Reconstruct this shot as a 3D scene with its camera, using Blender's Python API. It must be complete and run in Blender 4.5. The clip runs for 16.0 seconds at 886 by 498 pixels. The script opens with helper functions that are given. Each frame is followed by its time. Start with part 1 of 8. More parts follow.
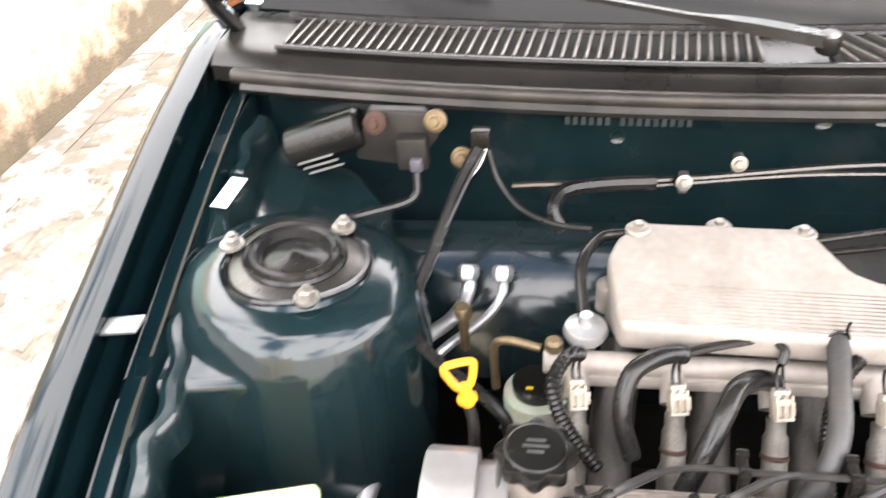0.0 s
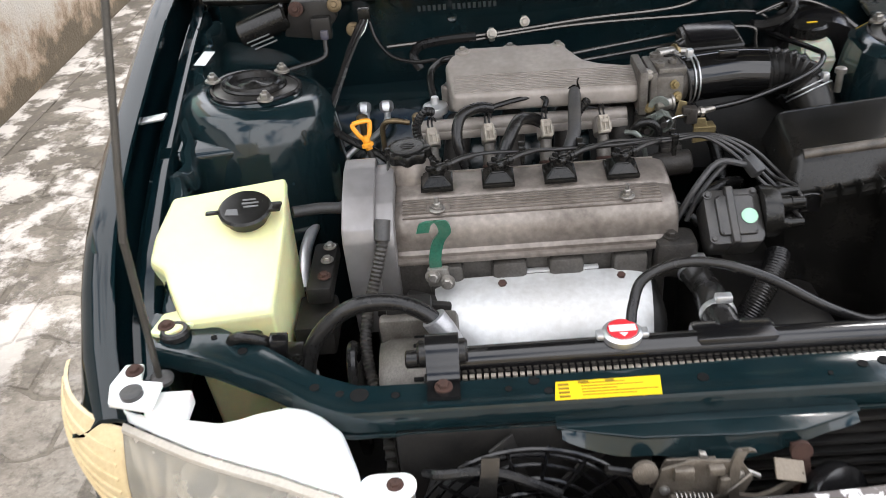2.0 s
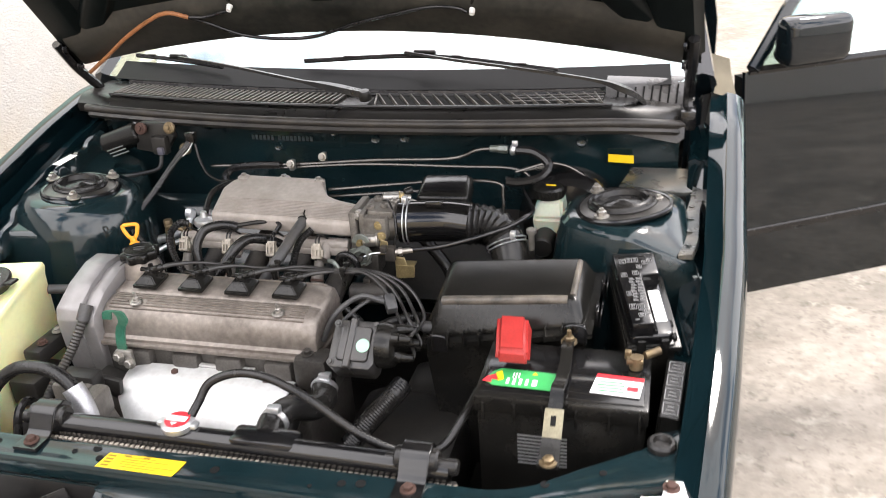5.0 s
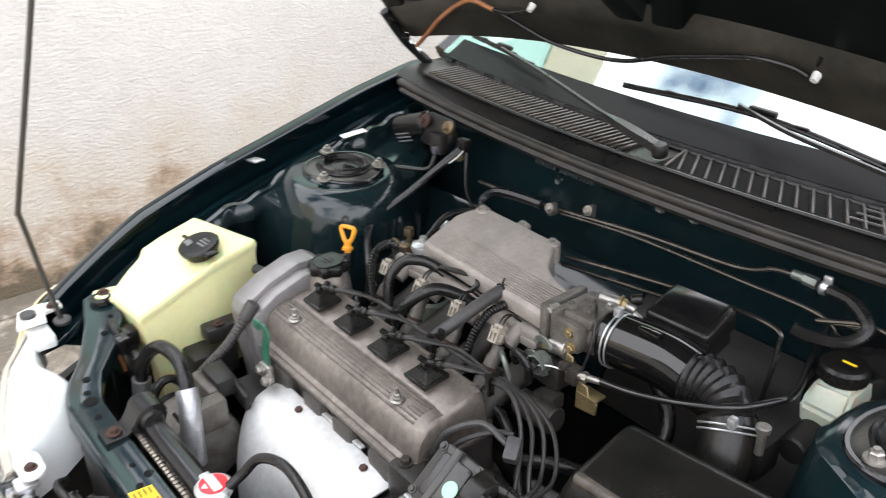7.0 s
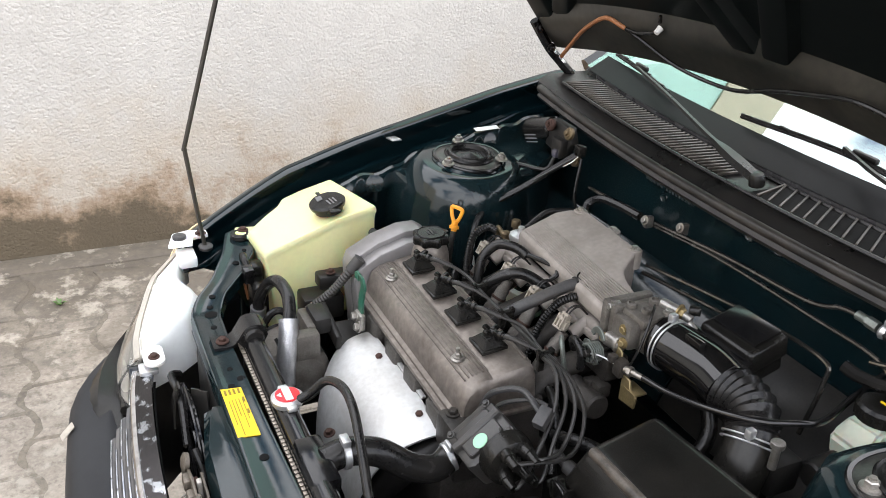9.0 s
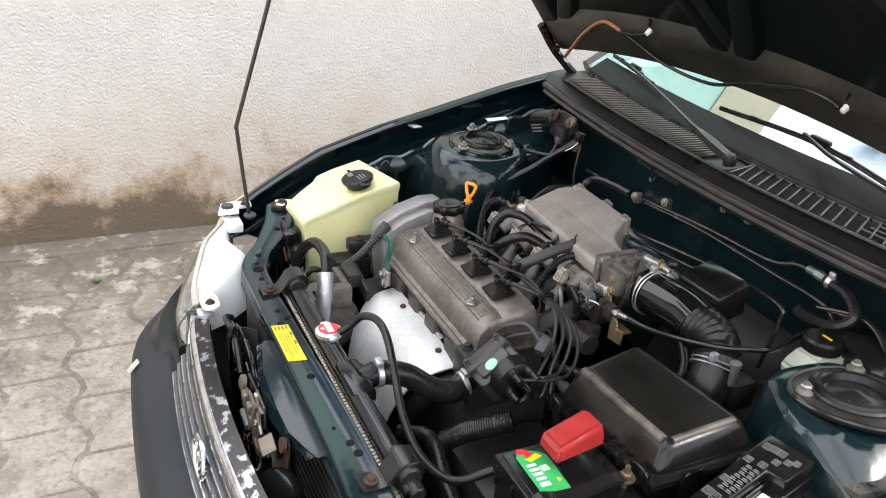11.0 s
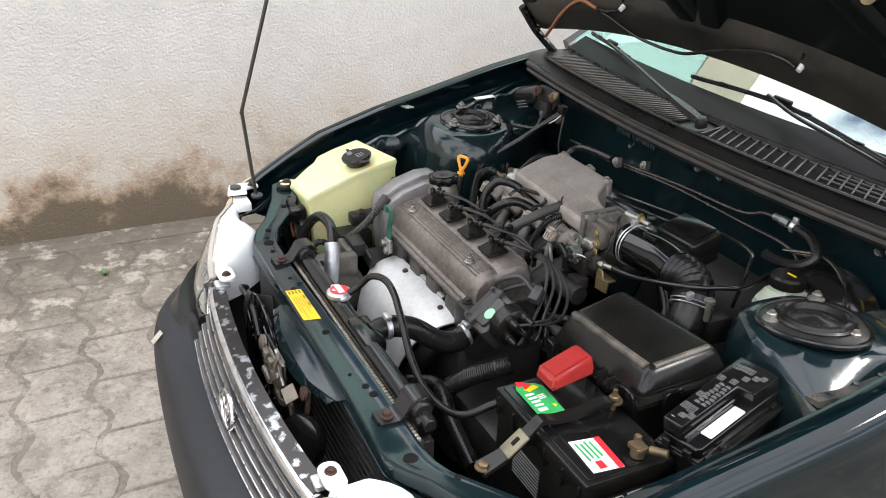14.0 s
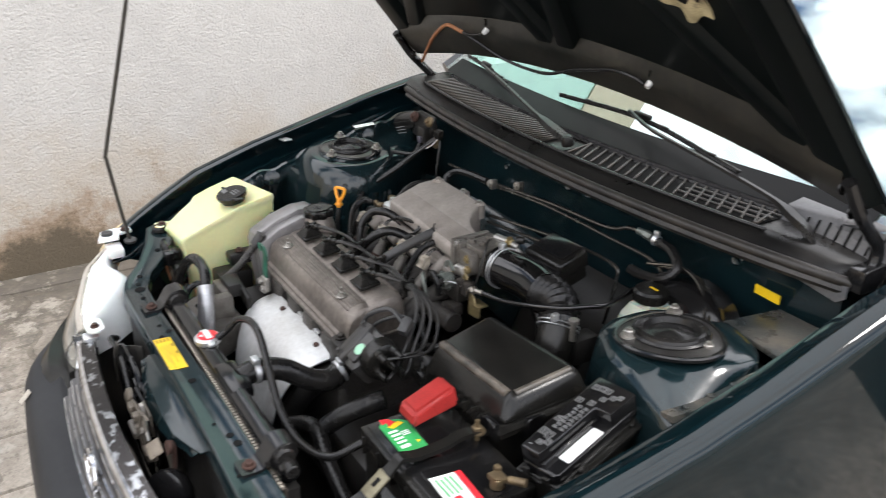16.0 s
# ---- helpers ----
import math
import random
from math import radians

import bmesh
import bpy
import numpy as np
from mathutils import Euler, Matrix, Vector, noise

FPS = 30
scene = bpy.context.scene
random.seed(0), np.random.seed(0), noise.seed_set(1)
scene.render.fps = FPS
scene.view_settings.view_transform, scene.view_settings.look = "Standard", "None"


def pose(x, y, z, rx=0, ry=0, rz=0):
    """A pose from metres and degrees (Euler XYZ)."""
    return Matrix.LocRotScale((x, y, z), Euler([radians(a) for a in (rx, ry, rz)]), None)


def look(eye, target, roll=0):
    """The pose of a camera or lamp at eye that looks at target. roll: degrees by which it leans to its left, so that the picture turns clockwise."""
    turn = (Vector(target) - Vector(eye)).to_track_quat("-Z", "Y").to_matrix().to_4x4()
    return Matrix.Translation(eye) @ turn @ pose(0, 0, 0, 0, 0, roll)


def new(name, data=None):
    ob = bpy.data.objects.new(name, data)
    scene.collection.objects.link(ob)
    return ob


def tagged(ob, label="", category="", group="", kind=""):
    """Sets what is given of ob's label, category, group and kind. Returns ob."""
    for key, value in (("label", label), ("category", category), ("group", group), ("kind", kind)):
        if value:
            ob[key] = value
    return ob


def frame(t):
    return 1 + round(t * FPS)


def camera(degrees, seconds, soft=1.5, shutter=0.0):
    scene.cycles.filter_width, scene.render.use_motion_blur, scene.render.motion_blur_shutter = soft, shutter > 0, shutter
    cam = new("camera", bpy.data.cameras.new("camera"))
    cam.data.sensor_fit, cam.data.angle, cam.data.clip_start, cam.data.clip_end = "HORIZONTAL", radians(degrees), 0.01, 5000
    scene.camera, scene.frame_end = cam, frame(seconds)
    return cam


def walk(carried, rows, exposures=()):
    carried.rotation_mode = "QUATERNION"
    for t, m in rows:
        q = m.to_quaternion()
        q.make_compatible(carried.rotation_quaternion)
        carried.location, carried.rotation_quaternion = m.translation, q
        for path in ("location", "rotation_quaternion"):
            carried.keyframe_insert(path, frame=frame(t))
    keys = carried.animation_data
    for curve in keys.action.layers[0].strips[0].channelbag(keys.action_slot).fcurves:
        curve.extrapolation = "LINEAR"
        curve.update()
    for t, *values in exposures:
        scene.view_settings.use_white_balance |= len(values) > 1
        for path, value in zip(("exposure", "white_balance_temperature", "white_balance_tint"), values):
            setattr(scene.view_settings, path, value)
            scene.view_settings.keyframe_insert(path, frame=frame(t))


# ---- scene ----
cam = camera(55.5, 16.0, 0.45, 0.35)
EXPOSURES = [(0.0, 2.49, 6900, 13), (0.5, 1.49, 6500, 10), (1.0, 0.94, 6500, 10), (1.5, 0.74, 6500, 10), (2.0, 0.86, 6500, 10), (2.5, 0.89, 6500, 10), (3.5, 0.74, 6500, 10), (5.8, 1.52, 6900, 13), (6.5, 1.42, 6500, 10), (7.0, 1.06, 6500, 10), (7.5, 0.95, 6500, 10), (8.0, 0.81, 6500, 10), (9.0, 0.84, 6500, 10), (9.7, 0.9, 6500, 10), (12.0, 0.76, 6500, 10), (14.5, 0.66, 6500, 10), (16.0, 0.63, 6500, 10)]
PATH = [
    (0, (-0.291, -0.078, 1.378), (-0.592, 1.516, 0.21), -4.7),
    (0.5, (-0.319, -0.152, 1.364), (-0.739, 1.363, 0.127), -4.8),
    (1, (-0.247, -0.318, 1.352), (-0.627, 1.2, 0.106), -5.4),
    (1.5, (-0.185, -0.516, 1.363), (-0.403, 1.077, 0.175), -6.0),
    (2, (-0.227, -0.723, 1.381), (-0.303, 0.953, 0.292), -5.4),
    (2.5, (-0.245, -0.884, 1.414), (-0.276, 0.819, 0.365), -5.2),
    (3, (-0.175, -0.966, 1.434), (-0.148, 0.779, 0.457), -5.4),
    (3.5, (0.011, -1.049, 1.435), (0.06, 0.734, 0.529), -4.1),
    (3.7, (0.082, -1.066, 1.44), (0.122, 0.726, 0.552), -3.4),
    (5.8, (0.725, -0.464, 1.455), (-0.129, 1.15, 0.639), -1.5),
    (6, (0.719, -0.385, 1.456), (-0.193, 1.209, 0.662), 0.1),
    (6.5, (0.682, -0.272, 1.463), (-0.446, 1.139, 0.605), -0.1),
    (7, (0.73, -0.225, 1.47), (-0.656, 0.895, 0.562), -0.8),
    (7.5, (0.83, -0.19, 1.488), (-0.711, 0.721, 0.595), 0.9),
    (8, (0.885, -0.187, 1.488), (-0.725, 0.61, 0.608), 1.9),
    (8.5, (0.897, -0.196, 1.486), (-0.709, 0.602, 0.6), 2.9),
    (9, (0.912, -0.197, 1.483), (-0.696, 0.596, 0.597), 3.4),
    (9.5, (0.927, -0.208, 1.486), (-0.696, 0.556, 0.602), 4.2),
    (9.7, (0.927, -0.209, 1.483), (-0.701, 0.547, 0.6), 4.5),
    (11.8, (1.225, -0.38, 1.509), (-0.394, 0.434, 0.663), 4.2),
    (12, (1.226, -0.38, 1.509), (-0.398, 0.427, 0.666), 3.9),
    (12.5, (1.227, -0.385, 1.507), (-0.403, 0.401, 0.655), 3.8),
    (13, (1.233, -0.398, 1.506), (-0.402, 0.371, 0.648), 3.6),
    (13.5, (1.238, -0.393, 1.503), (-0.387, 0.386, 0.635), 3.0),
    (14, (1.246, -0.4, 1.505), (-0.361, 0.412, 0.635), 2.3),
    (14.5, (1.253, -0.401, 1.514), (-0.344, 0.456, 0.668), 1.7),
    (15, (1.248, -0.419, 1.516), (-0.346, 0.474, 0.702), 2.4),
    (15.5, (1.243, -0.403, 1.52), (-0.333, 0.512, 0.696), 1.5),
    (16, (1.281, -0.279, 1.525), (-0.269, 0.674, 0.695), 0.4),
]
walk(cam, [(t, look(eye, target, roll)) for t, eye, target, roll in PATH], EXPOSURES)

# ---- light ----
SUN_EL, SUN_AZ = 54.0, 40.0         # degrees; azimuth from +y (behind the car) towards +x
world = bpy.data.worlds.new("world")
scene.world = world
world.use_nodes = True
wn = world.node_tree
sky = wn.nodes.new("ShaderNodeTexSky")
sky.sky_type, sky.sun_disc = "NISHITA", False
sky.sun_elevation, sky.sun_rotation = radians(SUN_EL), radians(SUN_AZ)
sky.dust_density, sky.air_density = 1.3, 1.0
# broken white cloud over the blue
wc = wn.nodes.new("ShaderNodeTexCoord")
wnoise = wn.nodes.new("ShaderNodeTexNoise")
wnoise.inputs["Scale"].default_value, wnoise.inputs["Detail"].default_value = 3.2, 6
wramp = wn.nodes.new("ShaderNodeValToRGB")
wramp.color_ramp.elements[0].position, wramp.color_ramp.elements[1].position = 0.38, 0.48
wmix = wn.nodes.new("ShaderNodeMix")
wmix.data_type = "RGBA"
wmix.inputs[7].default_value = (14.5, 14.6, 15.3, 1)
wn.links.new(wc.outputs["Generated"], wnoise.inputs["Vector"])
wn.links.new(wnoise.outputs[0], wramp.inputs[0])
# pale haze low over the horizon
wsep = wn.nodes.new("ShaderNodeSeparateXYZ")
whaze = wn.nodes.new("ShaderNodeMapRange")
whaze.inputs[1].default_value, whaze.inputs[2].default_value = 0.02, 0.25
whaze.inputs[3].default_value, whaze.inputs[4].default_value = 0.95, 0.0
wmax = wn.nodes.new("ShaderNodeMath")
wmax.operation = "MAXIMUM"
wn.links.new(wc.outputs["Generated"], wsep.inputs[0])
wn.links.new(wsep.outputs["Z"], whaze.inputs[0])
wn.links.new(whaze.outputs[0], wmax.inputs[0])
wn.links.new(wramp.outputs[0], wmax.inputs[1])
wn.links.new(wmax.outputs[0], wmix.inputs[0])
wn.links.new(sky.outputs[0], wmix.inputs[6])
wn.links.new(wmix.outputs[2], wn.nodes["Background"].inputs[0])
wn.nodes["Background"].inputs[1].default_value = 0.145
sun = new("sun", bpy.data.lights.new("sun", "SUN"))
sun.data.energy, sun.data.angle, sun.data.color = 1.25, radians(10), (1.0, 0.98, 0.96)
se, sa = radians(SUN_EL), radians(SUN_AZ)
sun.matrix_world = look((20 * math.cos(se) * math.sin(sa), 20 * math.cos(se) * math.cos(sa), 20 * math.sin(se)), (0, 0, 0))

# ---- materials ----
def mat(name, col, rough=0.5, metal=0.0, var=0.2, scale=25.0, bump=0.0, bscale=300.0, coat=0.0, dust=0.0,
        dustcol=(0.32, 0.27, 0.21), dscale=14.0, rvar=0.12, sss=0.0, trans=0.0, spec=0.5):
    m = bpy.data.materials.new(name)
    m.use_nodes = True
    n, l = m.node_tree.nodes, m.node_tree.links
    b = n["Principled BSDF"]
    tc = n.new("ShaderNodeTexCoord")
    def noise_tex(s, d=5):
        t = n.new("ShaderNodeTexNoise")
        t.inputs["Scale"].default_value, t.inputs["Detail"].default_value = s, d
        l.new(tc.outputs["Object"], t.inputs["Vector"])
        return t
    big, fine = noise_tex(scale), noise_tex(scale * 9)
    add = n.new("ShaderNodeMath")
    add.operation = "ADD"
    l.new(big.outputs[0], add.inputs[0])
    l.new(fine.outputs[0], add.inputs[1])
    r = n.new("ShaderNodeMapRange")
    r.inputs[1].default_value, r.inputs[2].default_value = 0.65, 1.35
    l.new(add.outputs[0], r.inputs[0])
    mix = n.new("ShaderNodeMix")
    mix.data_type = "RGBA"
    mix.inputs[6].default_value = (*[c * (1 - var) for c in col], 1)
    mix.inputs[7].default_value = (*[min(1, c * (1 + var)) for c in col], 1)
    l.new(r.outputs[0], mix.inputs[0])
    out = mix.outputs[2]
    if dust:
        dn = noise_tex(dscale, 7)
        dr = n.new("ShaderNodeMapRange")
        dr.inputs[1].default_value, dr.inputs[2].default_value = 0.38, 0.72
        dr.inputs[4].default_value = dust
        sn = noise_tex(dscale * 14, 3)
        sa_ = n.new("ShaderNodeMath")
        sa_.operation = "MULTIPLY_ADD"
        sa_.inputs[1].default_value, sa_.inputs[2].default_value = 0.30, -0.15
        l.new(sn.outputs[0], sa_.inputs[0])
        ss = n.new("ShaderNodeMath")
        l.new(dn.outputs[0], ss.inputs[0])
        l.new(sa_.outputs[0], ss.inputs[1])
        l.new(ss.outputs[0], dr.inputs[0])
        dm = n.new("ShaderNodeMix")
        dm.data_type = "RGBA"
        dm.inputs[7].default_value = (*dustcol, 1)
        l.new(dr.outputs[0], dm.inputs[0])
        l.new(out, dm.inputs[6])
        out = dm.outputs[2]
    l.new(out, b.inputs["Base Color"])
    rr = n.new("ShaderNodeMapRange")
    rr.inputs[3].default_value, rr.inputs[4].default_value = max(0.02, rough - rvar), min(1, rough + rvar)
    l.new(big.outputs[0], rr.inputs[0])
    l.new(rr.outputs[0], b.inputs["Roughness"])
    b.inputs["Metallic"].default_value = metal
    b.inputs["Specular IOR Level"].default_value = spec
    b.inputs["Coat Weight"].default_value = coat
    b.inputs["Coat Roughness"].default_value = 0.06
    b.inputs["Subsurface Weight"].default_value = sss
    b.inputs["Subsurface Scale"].default_value = 0.02
    b.inputs["Transmission Weight"].default_value = trans
    if bump:
        bt = noise_tex(bscale, 3)
        bn = n.new("ShaderNodeBump")
        bn.inputs["Strength"].default_value, bn.inputs["Distance"].default_value = bump, 0.002
        l.new(bt.outputs[0], bn.inputs["Height"])
        l.new(bn.outputs[0], b.inputs["Normal"])
    return m

PAINT = mat("green_paint", (0.0020, 0.0075, 0.0095), 0.05, 0.0, 0.25, 6, spec=0.38, dust=0.005, dustcol=(0.16, 0.165, 0.17), dscale=5, rvar=0.02)
BAYPAINT = mat("dusty_green_paint", (0.0044, 0.0128, 0.0152), 0.13, 0.0, 0.3, 8, 0.22, 22, dust=0.012, dscale=12, rvar=0.06, coat=0.12, spec=0.45)
OUTPAINT = mat("dark_clear_paint", (0.0022, 0.0045, 0.006), 0.05, 0.0, 0.2, 4, spec=0.5, rvar=0.02, dust=0.01, dustcol=(0.12, 0.10, 0.08), dscale=6)
DUSTGLINT = mat("dusty_edge_glint", (0.040, 0.034, 0.028), 0.45, 0, 0.4, 30, 0.15, 500, dust=0.7, dustcol=(0.17, 0.145, 0.115), dscale=30)
BLACK = mat("black_plastic", (0.0072, 0.0070, 0.0064), 0.23, 0, 0.3, 30, 0.07, 700, dust=0.02, spec=0.30, rvar=0.09)
BLACKGLOSS = mat("glossy_black_paint", (0.005, 0.005, 0.0055), 0.17, 0, 0.3, 20, dust=0.015, rvar=0.07)
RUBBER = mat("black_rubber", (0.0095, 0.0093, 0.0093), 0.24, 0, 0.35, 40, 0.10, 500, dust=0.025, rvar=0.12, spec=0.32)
LOOMGREY = mat("grey_black_conduit", (0.018, 0.0175, 0.017), 0.42, 0, 0.3, 35, 0.1, 500, dust=0.12)
GREYRUBBER = mat("aged_grey_rubber", (0.030, 0.030, 0.031), 0.5, 0, 0.3, 35, 0.12, 500, dust=0.10)
COWLPL = mat("aged_cowl_plastic", (0.0075, 0.0072, 0.0070), 0.30, 0, 0.35, 18, 0.15, 500, spec=0.35, dust=0.08, dustcol=(0.09, 0.075, 0.062))
VENTSHEEN = mat("sky_sheen_vent", (0.075, 0.074, 0.076), 0.30, 0, 0.2, 20, 0.06, 500, dust=0.1)
MIRRORBAND = mat("dark_reflection_band", (0.0035, 0.0035, 0.0036), 0.35, 0, 0.2, 20, spec=0.12)
TRIMSHEEN = mat("sky_sheen_trim", (0.042, 0.041, 0.043), 0.27, 0, 0.25, 20, 0.08, 500, spec=0.5, dust=0.1, dustcol=(0.08, 0.07, 0.06))
PLATELIT = mat("lit_grey_plate", (0.13, 0.13, 0.135), 0.42, 0.2, 0.15, 25, 0.05, 400, dust=0.2)
SEAL = mat("dusty_rubber_seal", (0.016, 0.0145, 0.013), 0.40, 0, 0.35, 30, 0.15, 400, spec=0.4, dust=0.30, dustcol=(0.085, 0.070, 0.055), dscale=20)
WIPERM = mat("matt_black_wiper", (0.0045, 0.0045, 0.0046), 0.30, 0, 0.25, 30, spec=0.3, dust=0.02)
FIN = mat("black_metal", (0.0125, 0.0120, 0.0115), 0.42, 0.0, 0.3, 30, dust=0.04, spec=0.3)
CAST = mat("dirty_cast_aluminium", (0.243, 0.213, 0.187), 0.42, 0.45, 0.25, 12, 0.10, 900, dust=0.85, dustcol=(0.069, 0.056, 0.046), dscale=6)
TIMING = mat("smooth_grey_timing_cover", (0.225, 0.215, 0.213), 0.34, 0.35, 0.12, 6, 0.04, 600, dust=0.45, dustcol=(0.12, 0.104, 0.092), dscale=5)
PLENUM = mat("dusty_plenum_aluminium", (0.325, 0.290, 0.260), 0.6, 0.3, 0.18, 14, 0.25, 900, dust=0.7, dustcol=(0.19, 0.168, 0.148), dscale=18)
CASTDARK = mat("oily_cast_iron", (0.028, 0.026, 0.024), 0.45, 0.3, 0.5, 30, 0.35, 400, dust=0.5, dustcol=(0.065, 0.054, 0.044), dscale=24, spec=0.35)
HEADCAST = mat("stained_head_casting", (0.088, 0.081, 0.073), 0.5, 0.3, 0.4, 30, 0.35, 500, dust=0.7, dustcol=(0.05, 0.043, 0.036), dscale=22)
TBCAST = mat("grimy_throttle_casting", (0.15, 0.138, 0.122), 0.5, 0.4, 0.3, 40, 0.3, 700, dust=0.9, dustcol=(0.07, 0.06, 0.05), dscale=32)
DISTM = mat("dark_distributor_moulding", (0.030, 0.029, 0.028), 0.33, 0.1, 0.3, 40, 0.1, 500, dust=0.35, dustcol=(0.075, 0.065, 0.055), dscale=35)
LEVERTAN = mat("tan_plated_lever", (0.17, 0.140, 0.105), 0.45, 0.3, 0.25, 40, dust=0.3, dustcol=(0.1, 0.08, 0.06))
LATCHM = mat("greasy_latch_steel", (0.135, 0.115, 0.092), 0.42, 0.35, 0.4, 50, 0.3, 500, dust=0.6, dustcol=(0.05, 0.04, 0.03), dscale=38)
DUCTBLACK = mat("polished_black_duct", (0.004, 0.004, 0.0042), 0.09, 0, 0.2, 20, dust=0.02, rvar=0.05)
PLATEGOLD = mat("dull_cadmium_plate", (0.20, 0.18, 0.12), 0.45, 0.5, 0.3, 40, dust=0.4, dustcol=(0.08, 0.07, 0.05))
STEEL = mat("zinc_steel", (0.36, 0.345, 0.32), 0.40, 0.85, 0.3, 60, dust=0.45, dustcol=(0.2, 0.16, 0.12))
ALU = mat("bare_aluminium", (0.62, 0.63, 0.64), 0.38, 0.85, 0.12, 50, dust=0.15)
SHIELD = mat("pressed_heat_shield", (0.65, 0.655, 0.65), 0.50, 0.55, 0.12, 9, 0.12, 250, dust=0.6, dustcol=(0.38, 0.355, 0.32), dscale=9, rvar=0.08)
PIPEM = mat("dark_coated_pipe", (0.10, 0.095, 0.088), 0.24, 0.85, 0.3, 60, dust=0.3, dustcol=(0.05, 0.045, 0.04), dscale=40)
RUST = mat("rusty_bolt", (0.060, 0.030, 0.022), 0.75, 0.3, 0.4, 120, 0.4, 900)
BRASS = mat("tarnished_brass", (0.17, 0.125, 0.07), 0.5, 0.7, 0.4, 60, dust=0.5, dustcol=(0.08, 0.06, 0.045), dscale=50)
GOLD = mat("yellow_zinc_plate", (0.26, 0.20, 0.095), 0.42, 0.7, 0.3, 40, dust=0.2)
TANK = mat("pale_yellow_polythene", (0.80, 0.78, 0.42), 0.42, 0, 0.05, 10, 0.06, 300, sss=0.35, dust=0.08, dustcol=(0.5, 0.45, 0.25))
WHITE = mat("white_housing_plastic", (0.80, 0.80, 0.78), 0.45, 0, 0.05, 12, 0.05, 300, sss=0.1, dust=0.08, dustcol=(0.55, 0.52, 0.46))
MILK = mat("milky_reservoir_plastic", (0.44, 0.47, 0.38), 0.36, 0, 0.08, 20, sss=0.4, dust=0.15)
IVORY = mat("ivory_connector", (0.40, 0.355, 0.29), 0.5, 0, 0.2, 80, 0.2, 700, dust=0.7, dustcol=(0.16, 0.135, 0.105), dscale=60)
PLATED = mat("grey_green_plating", (0.19, 0.21, 0.19), 0.45, 0.6, 0.3, 60, dust=0.6, dustcol=(0.07, 0.06, 0.05), dscale=50)
LEAD = mat("grey_brown_lead", (0.012, 0.0115, 0.011), 0.36, 0, 0.3, 60, dust=0.25, dustcol=(0.06, 0.052, 0.045), dscale=40)
RIMGREY = mat("grey_lamp_rim", (0.42, 0.385, 0.33), 0.45, 0, 0.2, 30, dust=0.4)
ORANGE = mat("orange_dipstick_plastic", (0.83, 0.33, 0.02), 0.4, 0, 0.08, 60)
RED = mat("red_terminal_plastic", (0.27, 0.016, 0.014), 0.48, 0, 0.2, 30, dust=0.10, dustcol=(0.22, 0.08, 0.06), spec=0.3)
REDLAB = mat("red_label", (0.62, 0.02, 0.03), 0.4, 0, 0.08, 60)
GREENLAB = mat("green_label", (0.03, 0.30, 0.08), 0.4, 0, 0.1, 60)
WHITELAB = mat("white_label", (0.74, 0.74, 0.72), 0.5, 0, 0.06, 60)
YELLAB = mat("yellow_label", (0.80, 0.52, 0.01), 0.45, 0, 0.06, 60)
INK = mat("dark_ink", (0.22, 0.14, 0.01), 0.6, 0, 0.1, 60)
PALEINK = mat("pale_moulded_marking", (0.14, 0.14, 0.14), 0.6, 0, 0.1, 60)
DIMINK = mat("faint_stamping", (0.035, 0.045, 0.05), 0.6, 0, 0.1, 60)
BLUE = mat("blue_connector", (0.02, 0.026, 0.06), 0.4, 0, 0.3, 60, dust=0.3)
GREENHOOK = mat("green_lifting_hook", (0.012, 0.12, 0.075), 0.5, 0.2, 0.3, 40, dust=0.2)
FOIL = mat("foil_wrap", (0.45, 0.45, 0.46), 0.4, 0.8, 0.25, 60, 0.5, 220)
CHROME = mat("worn_chrome", (0.72, 0.72, 0.73), 0.16, 1.0, 0.1, 30, dust=0.35, dustcol=(0.16, 0.15, 0.14), dscale=38, rvar=0.1)
PEEL = mat("peeling_chrome", (0.38, 0.39, 0.40), 0.22, 0.9, 0.15, 20, dust=1.0, dustcol=(0.050, 0.046, 0.045), dscale=45, rvar=0.1)
GRILLE = mat("grey_grille_plastic", (0.085, 0.085, 0.088), 0.42, 0.1, 0.15, 20, dust=0.2)
CLEARCORNER = mat("faded_clear_corner_lens", (0.62, 0.585, 0.53), 0.20, 0, 0.1, 20, coat=0.5, dust=0.35, dustcol=(0.45, 0.36, 0.29), dscale=16)
AMBER = mat("yellowed_corner_lens", (0.62, 0.50, 0.29), 0.22, 0, 0.1, 20, coat=0.5, dust=0.55, dustcol=(0.42, 0.29, 0.14), dscale=16)
REFLECTOR = mat("reflector", (0.64, 0.615, 0.55), 0.26, 0.70, 0.08, 20, rvar=0.1)
BUMPER = mat("faded_black_bumper", (0.014, 0.015, 0.017), 0.55, 0, 0.15, 5, 0.08, 700, spec=0.3, dust=0.12, dustcol=(0.08, 0.08, 0.08), dscale=4)
MOUNTGREY = mat("scuffed_grey_plate", (0.105, 0.101, 0.096), 0.32, 0.8, 0.3, 40, dust=0.5, dustcol=(0.05, 0.045, 0.04), dscale=30)
SEAMDUST = mat("dusty_grey_green_seam", (0.030, 0.036, 0.036), 0.30, 0, 0.35, 30, 0.15, 300, dust=0.8, dustcol=(0.15, 0.130, 0.105), dscale=16)
RODSTEEL = mat("prop_rod_steel", (0.065, 0.060, 0.052), 0.45, 0.5, 0.2, 60)
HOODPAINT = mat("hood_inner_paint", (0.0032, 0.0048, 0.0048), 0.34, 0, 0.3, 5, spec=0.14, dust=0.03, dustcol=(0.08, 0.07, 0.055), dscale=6)
